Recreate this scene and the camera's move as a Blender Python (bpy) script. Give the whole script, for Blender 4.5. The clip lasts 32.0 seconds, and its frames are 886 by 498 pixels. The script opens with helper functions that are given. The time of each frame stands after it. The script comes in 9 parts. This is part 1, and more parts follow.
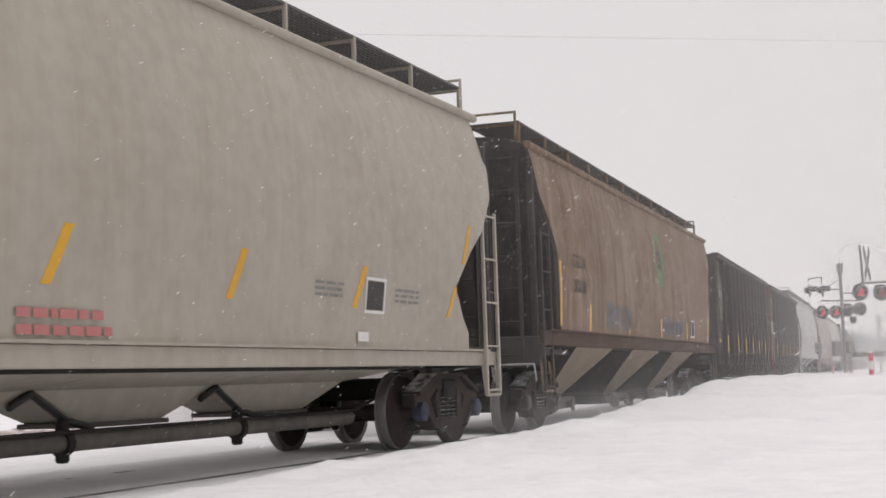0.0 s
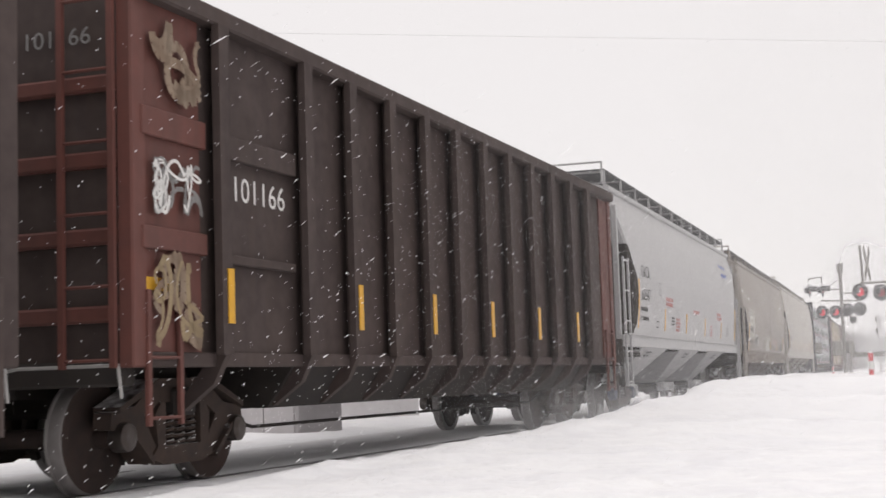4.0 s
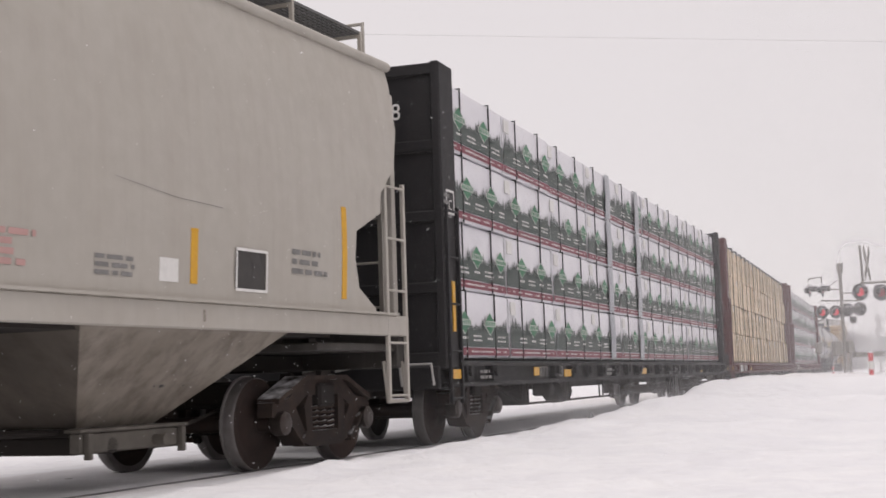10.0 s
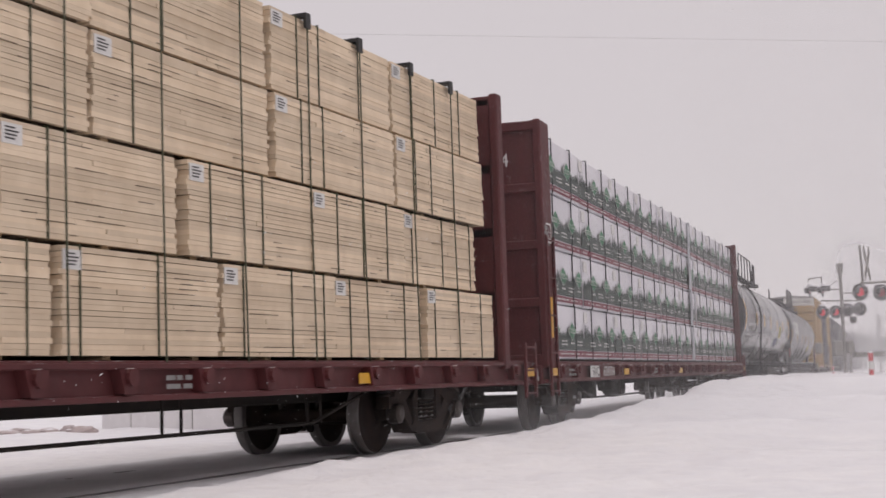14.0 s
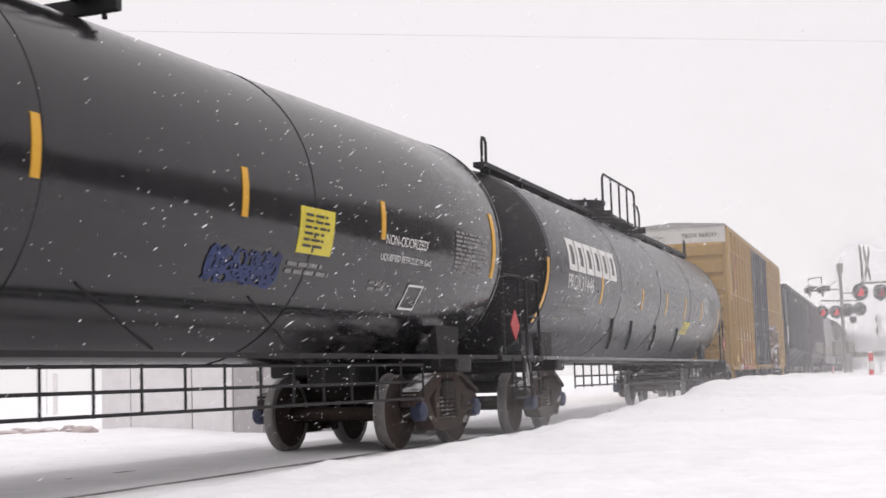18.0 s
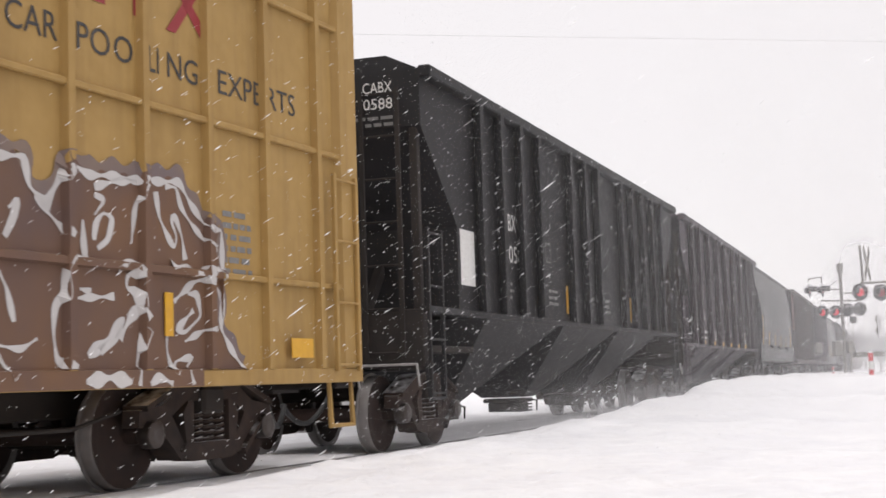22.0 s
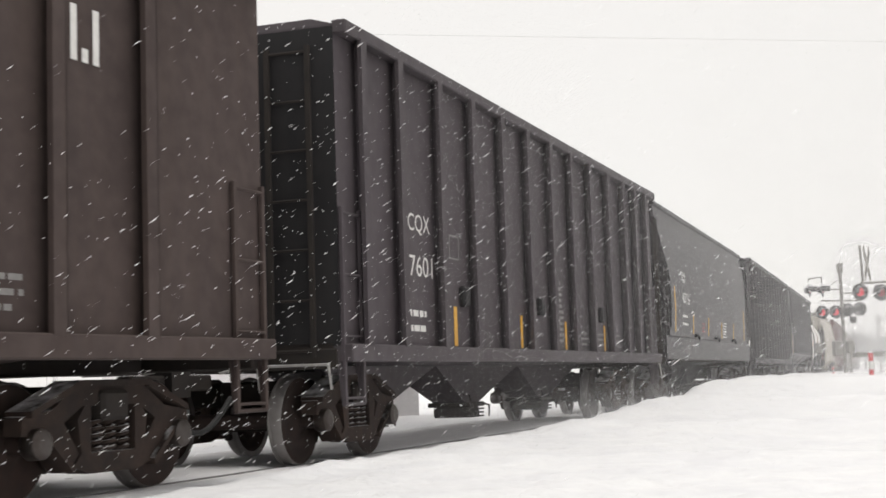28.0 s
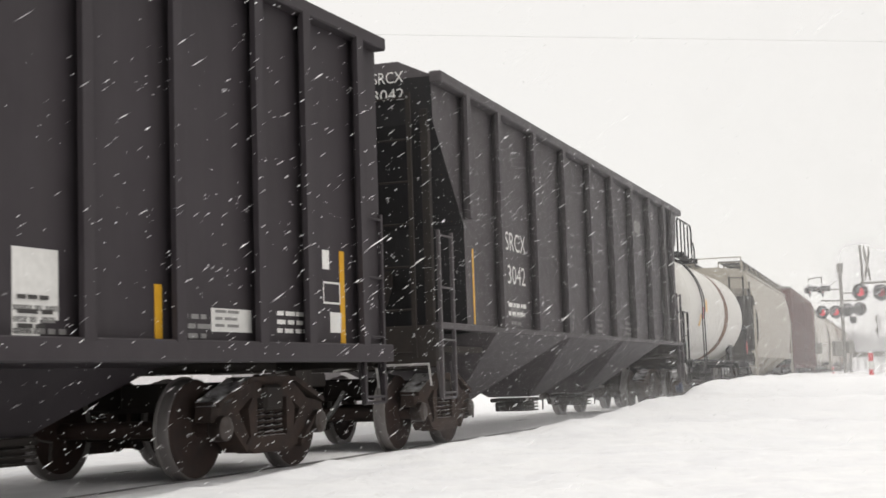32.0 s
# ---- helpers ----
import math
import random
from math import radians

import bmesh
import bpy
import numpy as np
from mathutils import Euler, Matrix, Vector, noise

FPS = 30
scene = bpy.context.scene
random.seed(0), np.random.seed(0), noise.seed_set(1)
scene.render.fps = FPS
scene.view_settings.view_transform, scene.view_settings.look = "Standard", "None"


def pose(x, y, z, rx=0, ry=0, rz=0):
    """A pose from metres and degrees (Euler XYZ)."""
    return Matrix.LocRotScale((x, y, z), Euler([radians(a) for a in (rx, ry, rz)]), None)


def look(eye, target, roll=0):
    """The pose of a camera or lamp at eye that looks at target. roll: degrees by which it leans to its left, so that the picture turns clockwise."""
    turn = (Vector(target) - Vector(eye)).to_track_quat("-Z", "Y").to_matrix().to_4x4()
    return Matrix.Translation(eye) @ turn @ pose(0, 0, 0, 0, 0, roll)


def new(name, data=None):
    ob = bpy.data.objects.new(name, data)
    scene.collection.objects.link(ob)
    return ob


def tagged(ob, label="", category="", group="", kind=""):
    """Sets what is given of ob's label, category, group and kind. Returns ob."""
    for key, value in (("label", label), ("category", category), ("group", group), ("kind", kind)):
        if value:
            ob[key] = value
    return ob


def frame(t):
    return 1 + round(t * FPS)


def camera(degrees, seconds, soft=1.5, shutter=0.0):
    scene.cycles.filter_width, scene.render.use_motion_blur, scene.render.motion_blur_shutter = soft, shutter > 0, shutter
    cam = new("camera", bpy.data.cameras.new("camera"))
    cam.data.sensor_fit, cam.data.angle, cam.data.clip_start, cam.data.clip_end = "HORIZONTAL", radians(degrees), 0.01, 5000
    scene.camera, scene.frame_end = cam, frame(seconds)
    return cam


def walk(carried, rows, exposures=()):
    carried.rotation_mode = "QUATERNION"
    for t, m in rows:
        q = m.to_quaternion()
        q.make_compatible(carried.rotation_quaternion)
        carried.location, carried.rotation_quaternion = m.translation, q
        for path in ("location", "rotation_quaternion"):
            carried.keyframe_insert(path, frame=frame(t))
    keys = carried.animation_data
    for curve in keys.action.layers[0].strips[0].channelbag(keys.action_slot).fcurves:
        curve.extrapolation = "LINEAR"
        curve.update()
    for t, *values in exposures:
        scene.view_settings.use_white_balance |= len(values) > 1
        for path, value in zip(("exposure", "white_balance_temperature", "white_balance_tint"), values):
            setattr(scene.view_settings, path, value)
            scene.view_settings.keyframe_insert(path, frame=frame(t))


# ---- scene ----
# camera: low beside a curving railway, looking along an approaching train
EYE = (0.0, 0.0, 0.832)
LENS, YAW, PITCH, ROLL = 35.13, 65.85, 5.336, 1.867
TRACK_Y = 7.939                       # lateral distance to the track's centre line
BENDS = ((-15, 0.00386), (10, 0.00419), (35, 0.00069), (60, 0.00006), (110, 0.00008), (200, 0.00008))


def aim():
    ya, pi_ = radians(YAW), radians(PITCH)
    return (EYE[0] + math.sin(ya) * math.cos(pi_), EYE[1] + math.cos(ya) * math.cos(pi_), EYE[2] + math.sin(pi_))


cam = camera(LENS, 32.0, 1.6, 0.07)
STILL = look(EYE, aim(), -ROLL)
EXPOSURES = [(0.0, -0.04, 6620, 13), (0.8, 0.27, 6620, 9), (3.4, 0.32, 6600, 10), (5.5, -0.23, 6600, 14), (7.0, 0.14, 6600, 12), (8.0, 0.05, 6600, 12), (9.0, -0.16, 6680, 15), (10.0, 0.0, 6620, 15), (11.0, -0.08, 6620, 16), (12.0, 0.0, 6620, 16), (13.0, -0.3, 6600, 17), (14.4, -0.3, 6600, 18), (16.5, 0.2, 6480, 14), (19.6, 0.3, 6500, 13), (20.3, 0.34, 6500, 13), (21.0, 0.22, 6500, 13), (23.0, 0.36, 6540, 11), (26.0, 0.30, 6640, 8), (32.0, 0.29, 6680, 7)]
walk(cam, [(0.0, STILL), (32.0, STILL)], EXPOSURES)

# overcast snow light
world = bpy.data.worlds.new("overcast")
scene.world = world
world.use_nodes = True
wn, wl = world.node_tree.nodes, world.node_tree.links
wn.clear()
w_out = wn.new("ShaderNodeOutputWorld")
w_sky = wn.new("ShaderNodeTexSky")
w_sky.sky_type, w_sky.sun_disc = "NISHITA", False
w_sky.sun_elevation, w_sky.sun_rotation = radians(38), radians(200)
w_bg = wn.new("ShaderNodeBackground")
w_bg.inputs["Strength"].default_value = 0.06
w_cloud = wn.new("ShaderNodeBackground")
w_cloud.inputs["Color"].default_value = (0.86, 0.835, 0.835, 1)
w_cloud.inputs["Strength"].default_value = 0.93
w_mix = wn.new("ShaderNodeMixShader")
w_mix.inputs[0].default_value = 0.93
wl.new(w_sky.outputs[0], w_bg.inputs["Color"])
wl.new(w_bg.outputs[0], w_mix.inputs[1])
wl.new(w_cloud.outputs[0], w_mix.inputs[2])
wl.new(w_mix.outputs[0], w_out.inputs["Surface"])
sun_data = bpy.data.lights.new("sun", "SUN")
sun_data.energy, sun_data.angle, sun_data.color = 0.95, radians(40), (1.0, 0.97, 0.94)
sun = new("sun", sun_data)
sun.matrix_world = look((0, 0, 30), (4, 8, 0))


# ---------------------------------------------------------------- track line
STEP = 0.5
S_MIN, S_MAX = -40.0, 420.0


def lay_track():
    n = int((S_MAX - S_MIN) / STEP) + 1
    s = np.linspace(S_MIN, S_MAX, n)
    k = np.interp(s, [b[0] for b in BENDS], [b[1] for b in BENDS])
    th = np.concatenate([[0], np.cumsum((k[1:] + k[:-1]) / 2) * STEP])
    zero = int(round(-S_MIN / STEP))
    th = th - th[zero]
    x = np.concatenate([[0], np.cumsum((np.cos(th)[1:] + np.cos(th)[:-1]) / 2) * STEP])
    y = np.concatenate([[0], np.cumsum((np.sin(th)[1:] + np.sin(th)[:-1]) / 2) * STEP])
    return s, x - x[zero], y - y[zero] + TRACK_Y, th


TR_S, TR_X, TR_Y, TR_TH = lay_track()


def on_track(s, w=0.0):
    """The place s metres along the track and w metres to its far side, and the heading there."""
    if s < S_MIN:
        th = float(TR_TH[0])
        x, y = TR_X[0] + (s - S_MIN) * math.cos(th), TR_Y[0] + (s - S_MIN) * math.sin(th)
    else:
        x, y, th = (float(np.interp(s, TR_S, a)) for a in (TR_X, TR_Y, TR_TH))
    return x - math.sin(th) * w, y + math.cos(th) * w, th


def run(t):
    """How far the train has rolled at t seconds."""
    d = t - 16.0
    return 11.5953 * d + 0.01826 * d * d + 0.00038 * d ** 3


# ---------------------------------------------------------------- mesh building
class Geo:
    def __init__(self):
        self.v, self.f = [], []

    def add(self, verts, faces):
        n = len(self.v)
        self.v.extend(verts)
        self.f.extend([tuple(i + n for i in f) for f in faces])
        return self

    def box(self, x0, x1, y0, y1, z0, z1, c=0.0):
        """A box; with c its edges are chamfered."""
        if x1 < x0: x0, x1 = x1, x0
        if y1 < y0: y0, y1 = y1, y0
        if z1 < z0: z0, z1 = z1, z0
        if c <= 0:
            return self.add([(x0, y0, z0), (x1, y0, z0), (x1, y1, z0), (x0, y1, z0), (x0, y0, z1), (x1, y0, z1), (x1, y1, z1), (x0, y1, z1)],
                            [(0, 3, 2, 1), (4, 5, 6, 7), (0, 1, 5, 4), (1, 2, 6, 5), (2, 3, 7, 6), (3, 0, 4, 7)])
        c = min(c, (x1 - x0) * 0.45, (y1 - y0) * 0.45, (z1 - z0) * 0.45)
        lo, hi = (x0, y0, z0), (x1, y1, z1)
        verts, ids = [], {}
        for sx in (0, 1):
            for sy in (0, 1):
                for sz in (0, 1):
                    for ax in range(3):
                        p = []
                        for a, sgn in enumerate((sx, sy, sz)):
                            e = hi[a] if sgn else lo[a]
                            if a != ax:
                                e += -c if sgn else c
                            p.append(e)
                        ids[sx, sy, sz, ax] = len(verts)
                        verts.append(tuple(p))
        faces = []
        for ax in range(3):
            o = [a for a in range(3) if a != ax]
            for sgn in (0, 1):
                q = []
                for u, w in ((0, 0), (1, 0), (1, 1), (0, 1)):
                    k = [0, 0, 0]
                    k[ax], k[o[0]], k[o[1]] = sgn, u, w
                    q.append(ids[(*k, ax)])
                faces.append(tuple(q))
            for u in (0, 1):
                for w in (0, 1):
                    k0, k1 = [0, 0, 0], [0, 0, 0]
                    k0[ax], k1[ax] = 0, 1
                    for k in (k0, k1):
                        k[o[0]], k[o[1]] = u, w
                    faces.append((ids[(*k0, o[0])], ids[(*k1, o[0])], ids[(*k1, o[1])], ids[(*k0, o[1])]))
        for sx in (0, 1):
            for sy in (0, 1):
                for sz in (0, 1):
                    faces.append(tuple(ids[sx, sy, sz, a] for a in range(3)))
        return self.add(verts, faces)

    def prism(self, poly, axis, a0, a1):
        """A polygon of the plane across an axis, drawn out along it: axis 'y' takes (x, z), 'x' takes (y, z), 'z' takes (x, y)."""
        def at(p, a):
            return {"x": (a, p[0], p[1]), "y": (p[0], a, p[1]), "z": (p[0], p[1], a)}[axis]
        n = len(poly)
        return self.add([at(p, a0) for p in poly] + [at(p, a1) for p in poly],
                        [tuple(range(n))[::-1], tuple(range(n, 2 * n))] + [(i, (i + 1) % n, n + (i + 1) % n, n + i) for i in range(n)])

    def cyl(self, p0, p1, r, n=10, r1=None):
        p0, p1 = Vector(p0), Vector(p1)
        d = (p1 - p0).normalized()
        u = d.orthogonal().normalized()
        w = d.cross(u)
        r1 = r if r1 is None else r1
        ring = [(math.cos(2 * math.pi * i / n), math.sin(2 * math.pi * i / n)) for i in range(n)]
        vs = [tuple(p0 + (u * a + w * b) * r) for a, b in ring] + [tuple(p1 + (u * a + w * b) * r1) for a, b in ring]
        return self.add(vs, [tuple(range(n))[::-1], tuple(range(n, 2 * n))] + [(i, (i + 1) % n, n + (i + 1) % n, n + i) for i in range(n)])

    def tube(self, pts, r, n=6):
        """One bent round bar along points."""
        ps = [Vector(p) for p in pts]
        ring = [(math.cos(2 * math.pi * i / n), math.sin(2 * math.pi * i / n)) for i in range(n)]
        rings, u = [], None
        for i, p in enumerate(ps):
            a = (p - ps[i - 1]).normalized() if i else None
            b = (ps[i + 1] - p).normalized() if i < len(ps) - 1 else None
            d = ((a or b) + (b or a)).normalized()
            u = d.orthogonal().normalized() if u is None else (u - d * u.dot(d)).normalized()
            w = d.cross(u)
            k = 1.0 if a is None or b is None else 1.0 / max(0.55, math.sqrt((1 + a.dot(b)) / 2))
            rings.append([tuple(p + (u * c + w * s) * r * k) for c, s in ring])
        return self.rings(rings)

    def lathe(self, prof, axis, centre, n=28):
        """A profile of (along, radius) turned round an axis 'x' or 'y' through centre."""
        cx, cy, cz = centre
        vs = []
        for a, r in prof:
            for i in range(n):
                c, s = math.cos(2 * math.pi * i / n) * r, math.sin(2 * math.pi * i / n) * r
                vs.append((cx + c, cy + a, cz + s) if axis == "y" else (cx + a, cy + c, cz + s))
        fs = []
        for j in range(len(prof) - 1):
            for i in range(n):
                fs.append((j * n + i, j * n + (i + 1) % n, (j + 1) * n + (i + 1) % n, (j + 1) * n + i))
        fs.append(tuple(range(n))[::-1])
        fs.append(tuple(range((len(prof) - 1) * n, len(prof) * n)))
        return self.add(vs, fs)

    def rings(self, rings, caps=True):
        n = len(rings[0])
        vs = [p for r in rings for p in r]
        fs = []
        for j in range(len(rings) - 1):
            for i in range(n):
                fs.append((j * n + i, j * n + (i + 1) % n, (j + 1) * n + (i + 1) % n, (j + 1) * n + i))
        if caps:
            fs.append(tuple(range(n))[::-1])
            fs.append(tuple(range((len(rings) - 1) * n, len(rings) * n)))
        return self.add(vs, fs)

    def mesh(self, name, smooth=None):
        me = bpy.data.meshes.new(name)
        me.from_pydata(self.v, [], self.f)
        bm = bmesh.new()
        bm.from_mesh(me)
        bmesh.ops.recalc_face_normals(bm, faces=bm.faces)
        bm.to_mesh(me)
        bm.free()
        if smooth:
            me.polygons.foreach_set("use_smooth", [True] * len(me.polygons))
            me.set_sharp_from_angle(angle=radians(smooth))
        return me


def part(name, g, material, parent=None, label="", smooth=None):
    me = g.mesh(name, smooth) if isinstance(g, Geo) else g
    if material and not me.materials:
        me.materials.append(material)
    ob = new(name, me)
    if parent:
        ob.parent = parent
    if label:
        ob["label"] = label
    if name in ("small_text", "warning_text", "graffiti", "fine_print", "tree_print", "diamond_print", "name_shape"):
        ob["kind"] = "stuff"
    return ob


LETTERS = {}


def letters(text, x, z, height, surf, width=None, up=False):
    """A mesh of the built-in font: the text's lower left corner at (x, z) on the side whose outward depth is surf(z)."""
    if text not in LETTERS:
        cu = bpy.data.curves.new("text", "FONT")
        cu.body, cu.resolution_u = text, 3
        ob = bpy.data.objects.new("text", cu)
        me = bpy.data.meshes.new_from_object(ob)
        LETTERS[text] = ([tuple(v.co) for v in me.vertices], [tuple(p.vertices) for p in me.polygons])
        bpy.data.objects.remove(ob)
        bpy.data.meshes.remove(me)
    vs, fs = LETTERS[text]
    x0, x1 = min(v[0] for v in vs), max(v[0] for v in vs)
    y0, y1 = min(v[1] for v in vs), max(v[1] for v in vs)
    kz = height / (y1 - y0)
    kx = width / (x1 - x0) if width else kz * 0.92
    g = Geo()
    out = []
    for a, b, _ in vs:
        px, pz = x + (a - x0) * kx, z + (b - y0) * kz
        out.append((px, surf(pz), pz))
    return g.add(out, fs)


# ---------------------------------------------------------------- materials
def material(name, base, second=None, rough=0.6, metal=0.0, grain=6.0, streak=0.0, dirt=(0.12, 0.10, 0.085), dirt_low=0.45, bump=0.15, snow=0.0, spec=0.4, glow=0.0, relief=0.02, pieces=0.0):
    """A weathered surface: two tones by noise, runs of dirt down it, fine relief, and snow lying on what faces up."""
    m = bpy.data.materials.new(name)
    m.use_nodes = True
    nt = m.node_tree
    n, l = nt.nodes, nt.links
    b = n["Principled BSDF"]
    b.inputs["Metallic"].default_value = metal
    b.inputs["Specular IOR Level"].default_value = spec
    tc = n.new("ShaderNodeTexCoord")
    oi = n.new("ShaderNodeObjectInfo")
    off = n.new("ShaderNodeVectorMath")
    off.operation = "ADD"
    l.new(tc.outputs["Object"], off.inputs[0])
    sc = n.new("ShaderNodeVectorMath")
    sc.operation = "SCALE"
    sc.inputs[0].default_value = (37, 19, 0)
    l.new(oi.outputs["Random"], sc.inputs["Scale"])
    l.new(sc.outputs[0], off.inputs[1])
    n1 = n.new("ShaderNodeTexNoise")
    n1.inputs["Scale"].default_value, n1.inputs["Detail"].default_value = grain, 5
    l.new(off.outputs[0], n1.inputs["Vector"])
    big = n.new("ShaderNodeTexNoise")
    big.inputs["Scale"].default_value, big.inputs["Detail"].default_value = 0.7, 3
    l.new(off.outputs[0], big.inputs["Vector"])
    add = n.new("ShaderNodeMath")
    add.operation = "MULTIPLY_ADD"
    add.inputs[1].default_value, add.inputs[2].default_value = 0.5, 0.0
    l.new(n1.outputs["Fac"], add.inputs[0])
    add2 = n.new("ShaderNodeMath")
    add2.operation = "MULTIPLY_ADD"
    add2.inputs[1].default_value = 0.5
    l.new(big.outputs["Fac"], add2.inputs[0])
    l.new(add.outputs[0], add2.inputs[2])
    ramp = n.new("ShaderNodeMapRange")
    ramp.inputs["From Min"].default_value, ramp.inputs["From Max"].default_value = 0.36, 0.64
    l.new(add2.outputs[0], ramp.inputs["Value"])
    mix = n.new("ShaderNodeMix")
    mix.data_type = "RGBA"
    mix.inputs[6].default_value = (*base[:3], 1)
    mix.inputs[7].default_value = (*(second or [c * 0.82 for c in base[:3]])[:3], 1)
    l.new(ramp.outputs[0], mix.inputs[0])
    col = mix.outputs[2]
    if pieces > 0:
        gi = n.new("ShaderNodeNewGeometry")
        hv = n.new("ShaderNodeHueSaturation")
        hr = n.new("ShaderNodeMapRange")
        hr.inputs["To Min"].default_value, hr.inputs["To Max"].default_value = 1 - pieces, 1 + pieces * 0.6
        l.new(gi.outputs["Random Per Island"], hr.inputs["Value"])
        l.new(hr.outputs[0], hv.inputs["Value"])
        l.new(col, hv.inputs["Color"])
        col = hv.outputs["Color"]
    if streak > 0:
        mp = n.new("ShaderNodeMapping")
        mp.inputs["Scale"].default_value = (2.6, 2.6, 0.16)
        l.new(off.outputs[0], mp.inputs["Vector"])
        st = n.new("ShaderNodeTexNoise")
        st.inputs["Scale"].default_value, st.inputs["Detail"].default_value = 2.0, 6
        st.inputs["Roughness"].default_value = 0.62
        l.new(mp.outputs[0], st.inputs["Vector"])
        sr = n.new("ShaderNodeMapRange")
        sr.inputs["From Min"].default_value, sr.inputs["From Max"].default_value = dirt_low, 0.8
        sr.inputs["To Max"].default_value = streak
        l.new(st.outputs["Fac"], sr.inputs["Value"])
        m2 = n.new("ShaderNodeMix")
        m2.data_type = "RGBA"
        m2.inputs[7].default_value = (*dirt, 1)
        l.new(sr.outputs[0], m2.inputs[0])
        l.new(col, m2.inputs[6])
        col = m2.outputs[2]
    rr = n.new("ShaderNodeMapRange")
    rr.inputs["To Min"].default_value, rr.inputs["To Max"].default_value = max(0.03, rough - 0.1), min(1, rough + 0.1)
    l.new(n1.outputs["Fac"], rr.inputs["Value"])
    rough_out = rr.outputs[0]
    if snow > 0:
        geo = n.new("ShaderNodeNewGeometry")
        sep = n.new("ShaderNodeSeparateXYZ")
        l.new(geo.outputs["Normal"], sep.inputs[0])
        sn = n.new("ShaderNodeTexNoise")
        sn.inputs["Scale"].default_value, sn.inputs["Detail"].default_value = 7.0, 4
        l.new(off.outputs[0], sn.inputs["Vector"])
        sm = n.new("ShaderNodeMath")
        sm.operation = "MULTIPLY_ADD"
        sm.inputs[1].default_value = 0.9
        l.new(sn.outputs["Fac"], sm.inputs[0])
        l.new(sep.outputs["Z"], sm.inputs[2])
        s2 = n.new("ShaderNodeMapRange")
        s2.inputs["From Min"].default_value, s2.inputs["From Max"].default_value = 1.45 - 0.6 * snow, 1.75 - 0.6 * snow
        l.new(sm.outputs[0], s2.inputs["Value"])
        m3 = n.new("ShaderNodeMix")
        m3.data_type = "RGBA"
        m3.inputs[7].default_value = (0.8, 0.8, 0.82, 1)
        l.new(s2.outputs[0], m3.inputs[0])
        l.new(col, m3.inputs[6])
        col = m3.outputs[2]
    l.new(col, b.inputs["Base Color"])
    l.new(rough_out, b.inputs["Roughness"])
    if bump > 0:
        bp = n.new("ShaderNodeBump")
        bp.inputs["Strength"].default_value, bp.inputs["Distance"].default_value = bump, relief
        l.new(n1.outputs["Fac"], bp.inputs["Height"])
        l.new(bp.outputs[0], b.inputs["Normal"])
    if glow > 0:
        b.inputs["Emission Color"].default_value = (*base[:3], 1)
        b.inputs["Emission Strength"].default_value = glow
    return m


SNOW = material("snow", (0.88, 0.88, 0.89), (0.80, 0.80, 0.825), 0.9, grain=3.0, bump=1.0, spec=0.2, relief=0.07)
TRACK_SNOW = material("packed_snow", (0.73, 0.72, 0.73), (0.82, 0.81, 0.82), 0.9, grain=2.2, bump=0.8, spec=0.2, relief=0.04)
STEEL = material("running_steel", (0.10, 0.09, 0.085), (0.06, 0.045, 0.04), 0.45, 0.7, grain=9)
TREAD = material("wheel_tread", (0.22, 0.21, 0.205), (0.16, 0.145, 0.14), 0.5, 0.25, grain=10, bump=0.05)
WHEEL = material("wheel_rust", (0.030, 0.023, 0.021), (0.052, 0.034, 0.029), 0.85, 0.1, grain=8, streak=0.0, spec=0.25)
FRAME = material("truck_casting", (0.030, 0.024, 0.022), (0.064, 0.044, 0.036), 0.85, 0.1, grain=9, snow=0.36, spec=0.25)
UNDER = material("underframe", (0.028, 0.025, 0.024), (0.045, 0.038, 0.034), 0.85, 0.1, grain=6, snow=0.1, spec=0.25)
DARK_UMBER = material("dark_umber", (0.050, 0.046, 0.042), (0.085, 0.078, 0.072), 0.75, grain=2.5, streak=0.5, dirt=(0.03, 0.027, 0.025), spec=0.25)
BLUE = material("bearing_blue", (0.035, 0.045, 0.095), (0.03, 0.03, 0.05), 0.6, grain=15)
GREY = material("pale_grey_paint", (0.405, 0.375, 0.32), (0.35, 0.32, 0.27), 0.5, streak=0.30, dirt=(0.25, 0.195, 0.135))
SILVER = material("new_grey_paint", (0.40, 0.395, 0.395), (0.37, 0.365, 0.365), 0.42, streak=0.14, dirt=(0.3, 0.28, 0.26))
CREAM = material("stained_grey_paint", (0.345, 0.315, 0.285), (0.265, 0.238, 0.212), 0.6, streak=0.65, dirt=(0.10, 0.072, 0.05), dirt_low=0.5, spec=0.3)
BEIGE = material("beige_grey_paint", (0.42, 0.395, 0.355), (0.385, 0.36, 0.32), 0.5, streak=0.22, dirt=(0.26, 0.21, 0.16))
PATCHED = material("weathered_patch_paint", (0.365, 0.335, 0.298), (0.32, 0.292, 0.258), 0.6, streak=0.45, dirt=(0.19, 0.145, 0.105), spec=0.3)
TAN = material("rusty_tan_paint", (0.275, 0.218, 0.165), (0.205, 0.138, 0.096), 0.75, grain=3, streak=0.7, dirt=(0.09, 0.048, 0.028), dirt_low=0.42, spec=0.25)
DARK = material("dark_grey_paint", (0.0445, 0.0375, 0.0425), (0.0545, 0.0465, 0.052), 0.6, streak=0.3, dirt=(0.062, 0.058, 0.056), spec=0.25)
BLACK = material("black_paint", (0.0165, 0.0158, 0.0172), (0.024, 0.0228, 0.024), 0.6, streak=0.3, dirt=(0.038, 0.035, 0.033), spec=0.25)
